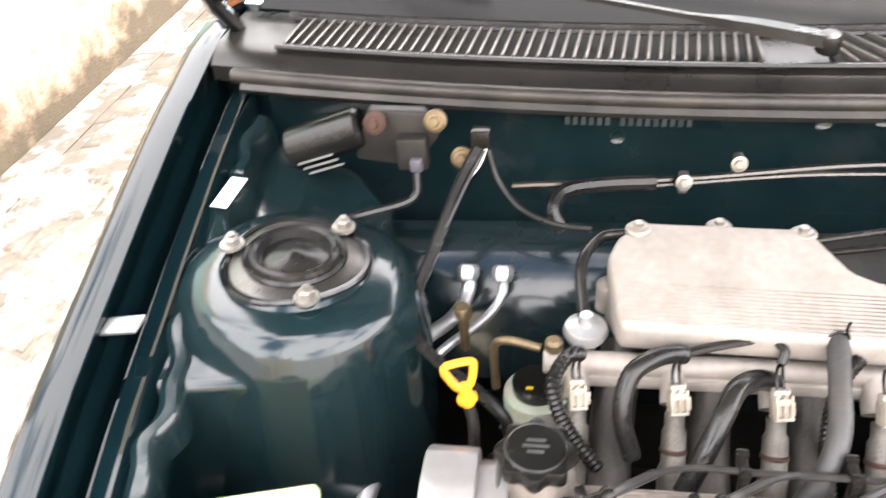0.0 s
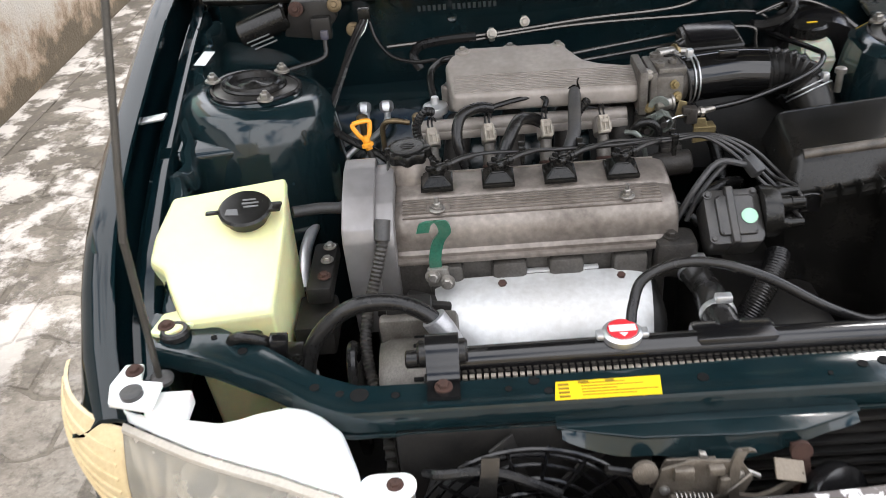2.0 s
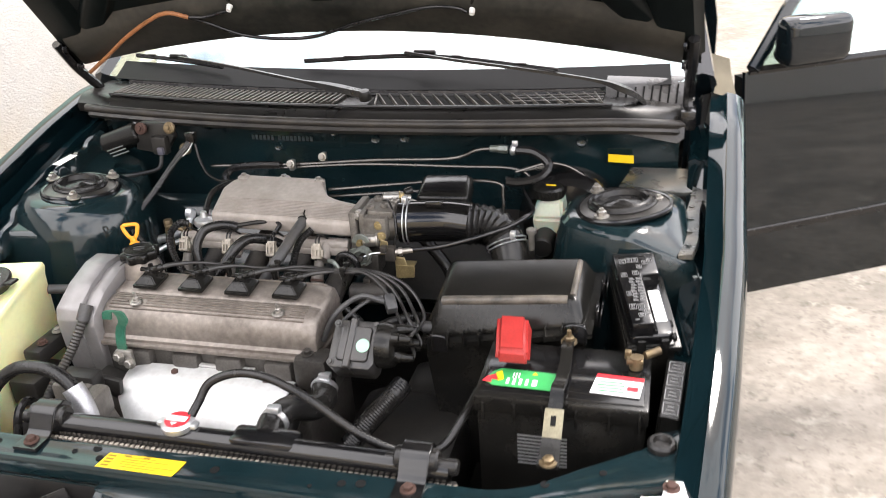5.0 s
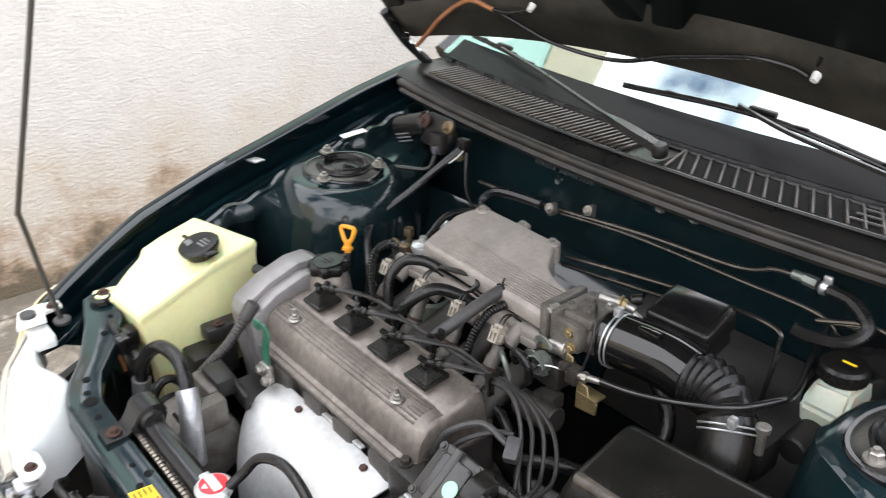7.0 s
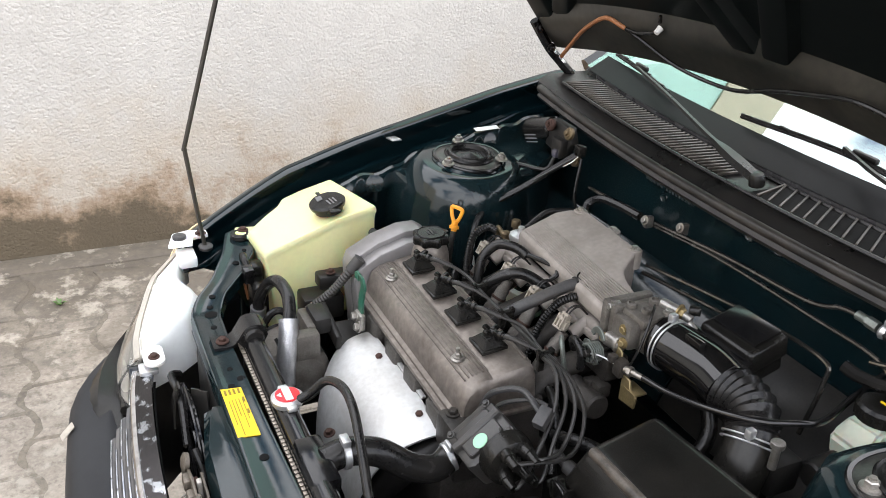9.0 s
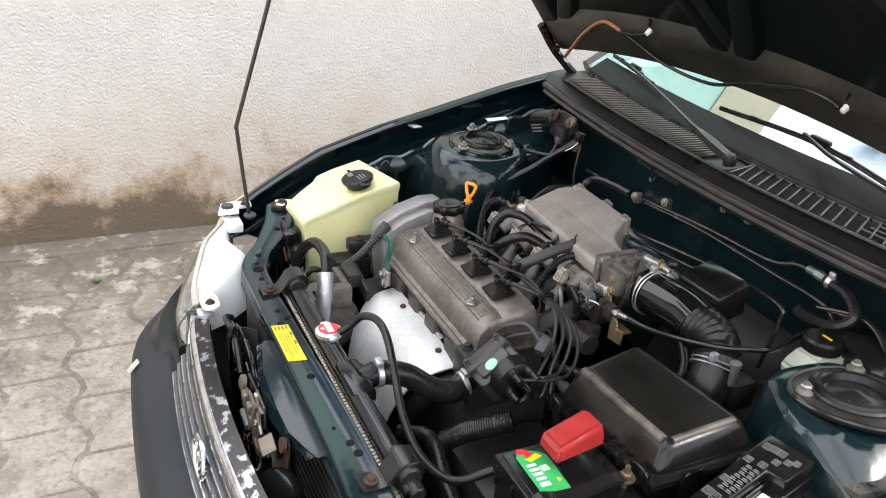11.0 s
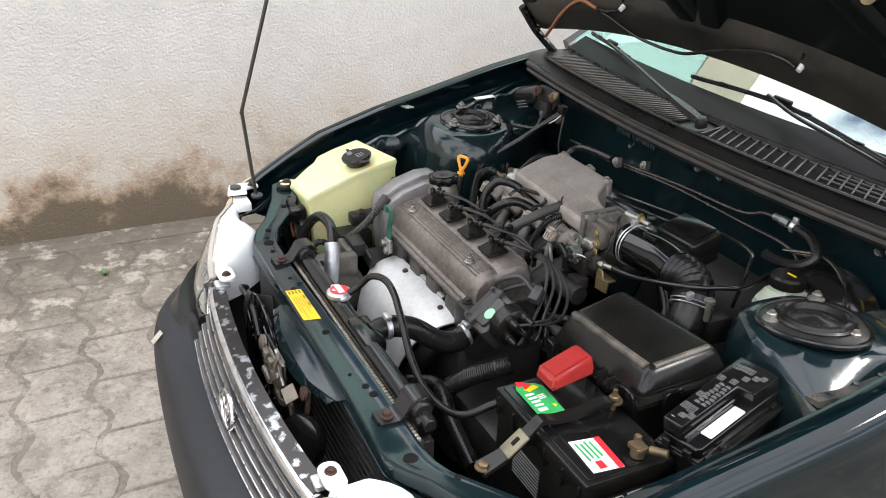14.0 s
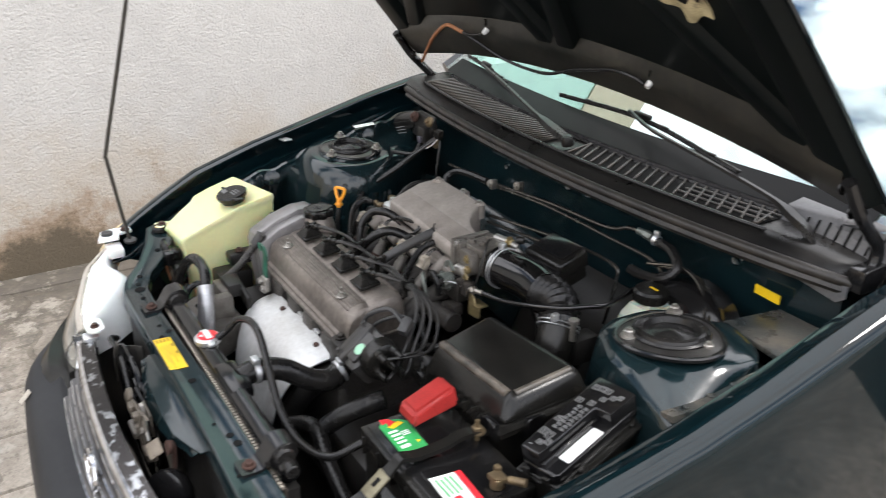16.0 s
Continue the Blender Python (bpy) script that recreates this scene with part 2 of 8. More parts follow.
HOODRAIL = mat("dusty_hood_rail", (0.012, 0.0125, 0.011), 0.36, 0, 0.3, 9, spec=0.3, dust=0.42, dustcol=(0.095, 0.083, 0.066), dscale=5)
TAN = mat("torn_tan_lining", (0.42, 0.35, 0.20), 0.8, 0, 0.3, 40, 0.4, 300, dust=0.5, dustcol=(0.08, 0.07, 0.05), dscale=30)
COPPER = mat("orange_washer_tube", (0.30, 0.12, 0.045), 0.5, 0, 0.3, 50)
LOUVRE = mat("worn_louvre_plastic", (0.034, 0.031, 0.028), 0.40, 0, 0.35, 30, 0.1, 500, spec=0.4, dust=0.35, dustcol=(0.12, 0.095, 0.075))
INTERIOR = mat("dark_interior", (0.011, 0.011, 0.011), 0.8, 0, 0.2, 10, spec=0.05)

def sharpen(m, lo, hi):
    # crisp flake edges in the dust mask
    for nd in m.node_tree.nodes:
        if nd.type == "MAP_RANGE" and abs(nd.inputs[1].default_value - 0.38) < 1e-4:
            nd.inputs[1].default_value, nd.inputs[2].default_value = lo, hi
sharpen(PEEL, 0.40, 0.43)
sharpen(CHROME, 0.56, 0.60)
sharpen(TAN, 0.52, 0.58)
sharpen(CAST, 0.42, 0.68)

def glass_mat(name, tint, rough=0.01, ior=1.5, coat=0.0):
    m = bpy.data.materials.new(name)
    m.use_nodes = True
    b = m.node_tree.nodes["Principled BSDF"]
    b.inputs["Base Color"].default_value = (*tint, 1)
    b.inputs["Roughness"].default_value = rough
    b.inputs["Transmission Weight"].default_value = 1.0
    b.inputs["IOR"].default_value = ior
    b.inputs["Coat Weight"].default_value = coat
    b.inputs["Coat IOR"].default_value = 2.0
    b.inputs["Coat Roughness"].default_value = 0.01
    return m
GLASS = glass_mat("windscreen_glass", (0.66, 0.94, 0.88), 0.01, 1.9, 1.0)
# coat raised and reflections tinted teal to paint in the mirrored surroundings
GLASS.node_tree.nodes["Principled BSDF"].inputs["Coat IOR"].default_value = 2.4
GLASS.node_tree.nodes["Principled BSDF"].inputs["Specular Tint"].default_value = (0.72, 0.95, 1.0, 1)
LENS = glass_mat("hazed_lamp_lens", (0.98, 0.965, 0.92), 0.03, 1.42)
LENS.node_tree.nodes["Principled BSDF"].inputs["Transmission Weight"].default_value = 0.965

# ---- geometry helpers ----
HOME = {}
def part(name, bm, material, parent=None, label="", sharp=38, smooth=True):
    base = HOME[parent.name] if parent else Vector((0, 0, 0))
    if base.length:
        bmesh.ops.translate(bm, verts=bm.verts, vec=-base)
    bmesh.ops.recalc_face_normals(bm, faces=bm.faces)
    for f in bm.faces:
        f.smooth = smooth
    lim = radians(sharp)
    for e in bm.edges:
        if len(e.link_faces) == 2 and e.calc_face_angle(0) > lim:
            e.smooth = False
    me = bpy.data.meshes.new(name)
    bm.to_mesh(me)
    bm.free()
    me.materials.append(material)
    ob = new(name, me)
    if parent:
        ob.parent = parent
    HOME[ob.name] = base
    if label:
        tagged(ob, label)
    return ob

def thing(name, label, category, at=(0, 0, 0), group="", kind=""):
    ob = new(name)
    ob.empty_display_size = 0.05
    ob.location = at
    HOME[ob.name] = Vector(at)
    return tagged(ob, label, category, group, kind)

def solo(name, bm, material, label, category, group="", kind="", at=None):
    """A thing that is one mesh."""
    ob = part(name, bm, material)
    return tagged(ob, label, category, group, kind)

def B():
    return bmesh.new()

def merge(bm, tmp):
    me = bpy.data.meshes.new("tmp")
    tmp.to_mesh(me)
    tmp.free()
    bm.from_mesh(me)
    bpy.data.meshes.remove(me)
    return bm

def box(bm, c, s, bev=0.003, rot=(0, 0, 0), seg=2, taper=1.0):
    t = B()
    bmesh.ops.create_cube(t, size=1)
    for v in t.verts:
        k = taper if v.co.z > 0 else 1
        v.co = Vector((v.co.x * s[0] * k, v.co.y * s[1] * k, v.co.z * s[2]))
    if bev:
        bmesh.ops.bevel(t, geom=t.edges[:] + t.verts[:], offset=bev, segments=seg, affect="EDGES", profile=0.5)
    bmesh.ops.transform(t, matrix=pose(*c, *rot), verts=t.verts)
    return merge(bm, t)

def prism(bm, pts, a, b, axis="z", bev=0.0, seg=2, m=None):
    """A polygon drawn across the axis and pushed from a to b along it."""
    put = {"z": lambda p, h: (p[0], p[1], h), "x": lambda p, h: (h, p[0], p[1]), "y": lambda p, h: (p[0], h, p[1])}[axis]
    t = B()
    lo = [t.verts.new(put(p, a)) for p in pts]
    hi = [t.verts.new(put(p, b)) for p in pts]
    n = len(pts)
    t.faces.new(lo[::-1]); t.faces.new(hi)
    for i in range(n):
        t.faces.new((lo[i], lo[(i + 1) % n], hi[(i + 1) % n], hi[i]))
    bmesh.ops.recalc_face_normals(t, faces=t.faces)
    if bev:
        bmesh.ops.bevel(t, geom=t.edges[:] + t.verts[:], offset=bev, segments=seg, affect="EDGES", profile=0.5)
    if m is not None:
        bmesh.ops.transform(t, matrix=m, verts=t.verts)
    return merge(bm, t)

def frame_of(d):
    d = Vector(d).normalized()
    a = Vector((0, 0, 1)) if abs(d.z) < 0.95 else Vector((0, 1, 0))
    x = a.cross(d).normalized()
    return x, d.cross(x), d

def lathe(bm, prof, at, axis=(0, 0, 1), seg=24, lobes=0, lobe=0.0):
    x, y, d = frame_of(axis)
    at = Vector(at)
    rings = []
    for r, h in prof:
        ring = []
        for i in range(seg):
            a = 2 * math.pi * i / seg
            rr = r * (1 + lobe * math.cos(lobes * a)) if lobes else r
            ring.append(bm.verts.new(at + d * h + (x * math.cos(a) + y * math.sin(a)) * max(rr, 1e-5)))
        rings.append(ring)
    for p, q in zip(rings, rings[1:]):
        for i in range(seg):
            bm.faces.new((p[i], p[(i + 1) % seg], q[(i + 1) % seg], q[i]))
    bm.faces.new(rings[0][::-1]); bm.faces.new(rings[-1])
    return bm

def cyl(bm, p, q, r, r2=None, seg=16, bev=0.0):
    p, q = Vector(p), Vector(q)
    h = (q - p).length
    r2 = r if r2 is None else r2
    prof = [(r - bev, 0), (r, bev), (r2, h - bev), (r2 - bev, h)] if bev else [(r, 0), (r2, h)]
    return lathe(bm, prof, p, q - p, seg)

def curve_pts(pts, n=7):
    pts = [Vector(p) for p in pts]
    if len(pts) < 3:
        return [pts[0].lerp(pts[-1], i / n) for i in range(n + 1)]
    ext = [2 * pts[0] - pts[1], *pts, 2 * pts[-1] - pts[-2]]
    out = []
    for i in range(1, len(ext) - 2):
        a, b, c, d = ext[i - 1:i + 3]
        for k in range(n):
            t = k / n
            out.append(0.5 * ((2 * b) + (c - a) * t + (2 * a - 5 * b + 4 * c - d) * t * t + (3 * b - a - 3 * c + d) * t ** 3))
    return out + [pts[-1]]

def tube(bm, pts, r, seg=10, n=7, ribs=0.0, pitch=0.006, r2=None):
    """A round hose, pipe or wire through the points; ribs: a corrugated one."""
    line = curve_pts(pts, n)
    if ribs:
        total = sum((b - a).length for a, b in zip(line, line[1:]))
        m = max(8, int(total / pitch) * 2)
        acc, res, k, step = 0.0, [line[0]], 1, total / m
        for a, b in zip(line, line[1:]):
            d = (b - a).length
            while acc + d >= step * k and k < m:
                res.append(a.lerp(b, (step * k - acc) / max(d, 1e-9)))
                k += 1
            acc += d
        line = res + [line[-1]]
    prev, rings, up = None, [], None
    for i, p in enumerate(line):
        d = (line[min(i + 1, len(line) - 1)] - line[max(i - 1, 0)])
        d = d.normalized() if d.length > 1e-9 else Vector((0, 0, 1))
        if up is None:
            up = frame_of(d)[0]
        up = (up - d * up.dot(d)).normalized()
        w = d.cross(up)
        rr = r if r2 is None else r + (r2 - r) * i / (len(line) - 1)
        if ribs:
            rr *= 1 + (ribs if i % 2 else -ribs)
        rings.append([bm.verts.new(p + (up * math.cos(2 * math.pi * j / seg) + w * math.sin(2 * math.pi * j / seg)) * rr) for j in range(seg)])
    for p, q in zip(rings, rings[1:]):
        for j in range(seg):
            bm.faces.new((p[j], p[(j + 1) % seg], q[(j + 1) % seg], q[j]))
    bm.faces.new(rings[0][::-1]); bm.faces.new(rings[-1])
    return bm

def loft(bm, rings, cap=True, closed=True):
    vs = [[bm.verts.new(p) for p in r] for r in rings]
    n = len(vs[0])
    for p, q in zip(vs, vs[1:]):
        for j in range(n if closed else n - 1):
            bm.faces.new((p[j], p[(j + 1) % n], q[(j + 1) % n], q[j]))
    if cap and closed:
        bm.faces.new(vs[0][::-1]); bm.faces.new(vs[-1])
    return bm

def sheet(bm, f, nu, nv, thick):
    """A surface f(u, v), u and v from 0 to 1, given depth along thick."""
    thick = Vector(thick)
    top = [[bm.verts.new(Vector(f(i / nu, j / nv))) for j in range(nv + 1)] for i in range(nu + 1)]
    low = [[bm.verts.new(v.co + thick) for v in row] for row in top]
    for i in range(nu):
        for j in range(nv):
            bm.faces.new((top[i][j], top[i + 1][j], top[i + 1][j + 1], top[i][j + 1]))
            bm.faces.new((low[i][j], low[i][j + 1], low[i + 1][j + 1], low[i + 1][j]))
    for i in range(nu):
        for j in (0, nv):
            bm.faces.new((top[i][j], low[i][j], low[i + 1][j], top[i + 1][j]))
    for j in range(nv):
        for i in (0, nu):
            bm.faces.new((top[i][j], top[i][j + 1], low[i][j + 1], low[i][j]))
    return bm

def rrect(w, h, r, n=4, cx=0, cy=0):
    out = []
    for sx, sy, a0 in ((1, 1, 0), (-1, 1, 90), (-1, -1, 180), (1, -1, 270)):
        for i in range(n + 1):
            a = radians(a0 + 90 * i / n)
            out.append((cx + sx * (w / 2 - r) + r * math.cos(a), cy + sy * (h / 2 - r) + r * math.sin(a)))
    return out

def hexbolt(bm, at, axis=(0, 0, 1), r=0.006, h=0.006):
    lathe(bm, [(r * 1.55, 0), (r * 1.5, h * 0.3), (r * 1.05, h * 0.35)], at, axis, 16)
    lathe(bm, [(r, h * 0.3), (r, h), (r * 0.8, h * 1.15)], at, axis, 6)
    return bm

def lerp_tab(tab, v):
    return float(np.interp(v, [p[0] for p in tab], [p[1] for p in tab]))

# ---- setting ----
GZ = -0.03
def ground_mat():
    m = mat("stained_concrete_ground", (0.30, 0.265, 0.225), 0.85, 0, 0.25, 3.0, 0.5, 90, dust=0.75, dustcol=(0.13, 0.115, 0.095), dscale=2.2)
    return m
GROUND = ground_mat()
PAVER = mat("worn_concrete_paver", (0.370, 0.328, 0.275), 0.85, 0, 0.28, 9.0, 0.7, 130, dust=0.7, dustcol=(0.17, 0.148, 0.122), dscale=9)
WALLMAT = mat("rough_white_render", (0.480, 0.464, 0.436), 0.9, 0, 0.07, 1.5, 0.0, 60)

def wall_nodes(m):
    """Coarse trowelled relief and a damp brown foot."""
    n, l = m.node_tree.nodes, m.node_tree.links
    b = n["Principled BSDF"]
    tc = n.new("ShaderNodeTexCoord")
    no = n.new("ShaderNodeTexNoise")
    no.inputs["Scale"].default_value, no.inputs["Detail"].default_value = 150, 6
    vo = n.new("ShaderNodeTexVoronoi")
    vo.inputs["Scale"].default_value = 80
    ad = n.new("ShaderNodeMath")
    ad.operation = "MULTIPLY_ADD"
    ad.inputs[1].default_value = -0.6
    l.new(tc.outputs["Object"], no.inputs["Vector"])
    l.new(tc.outputs["Object"], vo.inputs["Vector"])
    l.new(vo.outputs["Distance"], ad.inputs[0])
    l.new(no.outputs[0], ad.inputs[2])
    bn = n.new("ShaderNodeBump")
    bn.inputs["Strength"].default_value, bn.inputs["Distance"].default_value = 0.70, 0.0050
    l.new(ad.outputs[0], bn.inputs["Height"])
    l.new(bn.outputs[0], b.inputs["Normal"])
    # stains by height, broken up by noise
    sp = n.new("ShaderNodeSeparateXYZ")
    l.new(tc.outputs["Object"], sp.inputs[0])
    st = n.new("ShaderNodeTexNoise")
    st.inputs["Scale"].default_value, st.inputs["Detail"].default_value = 4.0, 9
    st.inputs["Roughness"].default_value = 0.70
    l.new(tc.outputs["Object"], st.inputs["Vector"])
    def band(z0, z1, amp, colour, strength, src):
        h = n.new("ShaderNodeMath")
        h.operation = "MULTIPLY_ADD"
        h.inputs[1].default_value = -amp
        l.new(st.outputs[0], h.inputs[0])
        l.new(sp.outputs["Z"], h.inputs[2])
        r = n.new("ShaderNodeMapRange")
        r.interpolation_type = "SMOOTHSTEP"
        r.inputs[1].default_value, r.inputs[2].default_value = z0, z1
        r.inputs[3].default_value, r.inputs[4].default_value = strength, 0.0
        l.new(h.outputs[0], r.inputs[0])
        mx = n.new("ShaderNodeMix")
        mx.data_type = "RGBA"
        mx.inputs[7].default_value = (*colour, 1)
        l.new(r.outputs[0], mx.inputs[0])
        l.new(src, mx.inputs[6])
        return mx.outputs[2]
    src = b.inputs["Base Color"].links[0].from_socket
    src = band(-0.34, 0.14, 1.1, (0.44, 0.375, 0.29), 0.55, src)
    src = band(-0.40, -0.17, 1.0, (0.26, 0.170, 0.098), 0.78, src)
    src = band(-0.44, -0.30, 0.95, (0.085, 0.070, 0.046), 0.88, src)
    l.new(src, b.inputs["Base Color"])
wall_nodes(WALLMAT)

def yard_stains_and_tone(m):
    """Brown blotches thickening towards the wall and pale cement spills beside the car, in yard coordinates."""
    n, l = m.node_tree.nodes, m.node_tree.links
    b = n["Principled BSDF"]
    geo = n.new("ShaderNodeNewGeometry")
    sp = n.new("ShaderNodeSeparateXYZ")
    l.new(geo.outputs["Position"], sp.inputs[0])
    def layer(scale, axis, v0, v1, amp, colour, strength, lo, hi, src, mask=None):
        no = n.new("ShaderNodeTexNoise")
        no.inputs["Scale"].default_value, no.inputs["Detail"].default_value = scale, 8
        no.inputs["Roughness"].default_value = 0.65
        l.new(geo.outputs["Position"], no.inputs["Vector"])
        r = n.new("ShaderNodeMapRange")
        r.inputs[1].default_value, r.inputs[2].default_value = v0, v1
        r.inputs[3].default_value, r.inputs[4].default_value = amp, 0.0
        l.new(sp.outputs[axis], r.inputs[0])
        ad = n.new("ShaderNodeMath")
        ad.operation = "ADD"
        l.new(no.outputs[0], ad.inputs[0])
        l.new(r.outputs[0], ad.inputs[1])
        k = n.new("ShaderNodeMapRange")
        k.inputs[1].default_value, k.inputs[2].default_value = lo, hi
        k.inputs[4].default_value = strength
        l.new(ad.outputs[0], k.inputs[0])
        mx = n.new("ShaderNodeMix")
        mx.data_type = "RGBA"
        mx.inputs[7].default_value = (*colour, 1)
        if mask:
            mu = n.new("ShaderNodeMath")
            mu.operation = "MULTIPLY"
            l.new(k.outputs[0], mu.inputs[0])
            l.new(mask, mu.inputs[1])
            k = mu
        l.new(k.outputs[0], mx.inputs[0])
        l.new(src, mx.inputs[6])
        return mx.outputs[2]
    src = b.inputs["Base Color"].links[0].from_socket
    # brown grows denser and darker towards the wall
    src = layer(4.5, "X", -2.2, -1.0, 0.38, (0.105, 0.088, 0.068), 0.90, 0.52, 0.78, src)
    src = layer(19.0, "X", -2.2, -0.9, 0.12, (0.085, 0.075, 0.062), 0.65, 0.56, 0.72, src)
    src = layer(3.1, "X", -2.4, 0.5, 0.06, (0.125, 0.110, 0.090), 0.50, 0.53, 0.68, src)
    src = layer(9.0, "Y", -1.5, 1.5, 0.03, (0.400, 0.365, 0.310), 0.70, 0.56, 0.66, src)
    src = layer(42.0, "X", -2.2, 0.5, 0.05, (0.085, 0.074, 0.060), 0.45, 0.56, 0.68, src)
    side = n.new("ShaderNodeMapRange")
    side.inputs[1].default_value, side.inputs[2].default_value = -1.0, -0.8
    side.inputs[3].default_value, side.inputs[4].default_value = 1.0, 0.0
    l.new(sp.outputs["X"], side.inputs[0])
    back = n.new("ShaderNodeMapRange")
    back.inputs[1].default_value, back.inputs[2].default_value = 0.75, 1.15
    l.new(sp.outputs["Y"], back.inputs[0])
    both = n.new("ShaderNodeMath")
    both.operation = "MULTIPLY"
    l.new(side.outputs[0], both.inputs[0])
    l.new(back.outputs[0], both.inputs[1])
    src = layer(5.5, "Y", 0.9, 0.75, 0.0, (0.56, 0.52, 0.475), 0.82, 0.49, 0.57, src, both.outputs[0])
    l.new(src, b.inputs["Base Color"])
yard_stains_and_tone(GROUND)
yard_stains_and_tone(PAVER)

solo("ground", prism(B(), [(-60, -60), (60, -60), (60, 60), (-60, 60)], GZ - 0.2, GZ), GROUND, "stained grey concrete yard with brown dirt", "ground", kind="structure")
WX = -2.25
wall_west = solo("wall_west", prism(B(), [(WX, -9), (WX, 9), (WX - 0.2, 9), (WX - 0.2, -9)], GZ, 1.98), WALLMAT, "rough white rendered boundary wall with dirty damp foot", "wall", kind="structure")
# a plinth pillar farther along the wall
solo("wall_pillar", prism(B(), rrect(0.35, 0.45, 0.02, 2, WX + 0.17, 5.2), GZ, 2.05), WALLMAT, "rendered pillar standing against the boundary wall", "wall", kind="structure")
BUILD = mat("beige_render", (0.66, 0.57, 0.42), 0.9, 0, 0.1, 1.0, 0.3, 60)
WHITEB = mat("white_render", (0.72, 0.70, 0.66), 0.9, 0, 0.08, 1.0, 0.3, 60)
# unseen walls added round the yard to cut low sky and fill reflections
solo("wall_south", prism(B(), [(-9, -9.2), (1.0, -9.2), (1.0, -9.0), (-9, -9.0)], GZ, 4.2), BUILD, "plain beige rendered house wall across the yard", "wall", kind="structure")
solo("wall_south_east", prism(B(), [(1.0, -9.2), (12, -9.2), (12, -9.0), (1.0, -9.0)], GZ, 3.2), WHITEB, "plain white rendered wall across the yard", "wall", kind="structure")
solo("wall_east", prism(B(), [(9.0, -9), (9.0, 12), (9.2, 12), (9.2, -9)], GZ, 2.4), WHITEB, "plain white unseen wall added beyond the yard to cut the low sky", "wall", kind="structure")
# unseen dark wall added so the front panel mirrors it instead of sky
DULLWALL = mat("dark_blocker_render", (0.10, 0.112, 0.112), 0.9, 0, 0.2, 1.0, 0.3, 60)
solo("wall_reflection_blocker", prism(B(), [(-3.2, -6), (-3.2, 0.995), (-3.4, 0.995), (-3.4, -6)], GZ, 3.1), DULLWALL, "unseen dark wall added to darken the front panel's reflection", "wall", kind="structure")
# unseen mint and beige walls, placed for the windscreen's reflections
MINT = mat("pale_mint_render", (0.55, 0.78, 0.68), 0.9, 0, 0.06, 1.0, 0.3, 60)
solo("wall_neighbour", prism(B(), [(-3.2, 1.0), (-3.2, 7), (-3.4, 7), (-3.4, 1.0)], GZ, 3.78), MINT, "pale mint rendered house wall beyond the boundary wall", "wall", kind="structure")
solo("wall_neighbour_parapet", prism(B(), [(-3.19, 1.0), (-3.19, 7), (-3.4, 7), (-3.4, 1.0)], 3.785, 4.40), BUILD, "plain beige rendered parapet over the mint wall", "wall", kind="structure")
solo("wall_north", prism(B(), [(-2.4, 12.0), (9.2, 12.0), (9.2, 12.2), (-2.4, 12.2)], GZ, 6.0), BUILD, "plain beige rendered wall behind the cars", "wall", kind="structure")

# ---- car body ----
def cx(y):
    return -0.05 * (y + 0.1)
ZF = [(-0.06, 0.690), (-0.03, 0.709), (0.08, 0.767), (0.22, 0.834), (0.39, 0.881), (0.51, 0.907), (0.735, 0.96), (0.90, 0.990), (1.3, 1.0), (3.2, 1.0)]
WF = [(-0.06, 0.640), (-0.02, 0.662), (0.06, 0.685), (0.16, 0.702), (0.31, 0.712), (0.46, 0.718), (0.6, 0.720), (0.9, 0.720), (3.2, 0.72)]
SEC = [(0.040, -0.55), (0.046, -0.25), (0.044, -0.15), (0.036, -0.065), (0.020, -0.016), (0.006, -0.002), (-0.012, -0.001), (-0.026, -0.006),
       (-0.026, -0.030), (-0.030, -0.075), (-0.040, -0.078), (-0.046, -0.050), (-0.066, -0.048), (-0.074, -0.062), (-0.078, -0.40)]

car = thing("car", "dark green saloon car with its bonnet open", "car", (0, 0.5, GZ))
SECR = [(0.034, -0.55), (0.040, -0.30), (0.0415, -0.18), (0.0415, -0.10), (0.0410, -0.050), (0.0395, -0.028), (0.0365, -0.0145), (0.0300, -0.0055),
        (0.019, 0.0005), (0.003, 0.0035), (-0.004, -0.002), (-0.028, -0.010), (-0.034, -0.060), (-0.062, -0.074), (-0.078, -0.40)]
# crease line of the driver's wing
XC = [(-0.012, 0.636), (0.05, 0.643), (0.219, 0.660), (0.388, 0.674), (0.47, 0.680), (0.6, 0.684), (0.83, 0.691), (0.95, 0.694)]
ZC = [(-0.012, 0.726), (0.05, 0.755), (0.219, 0.802), (0.388, 0.838), (0.47, 0.855), (0.6, 0.886), (0.83, 0.953), (0.95, 0.978)]
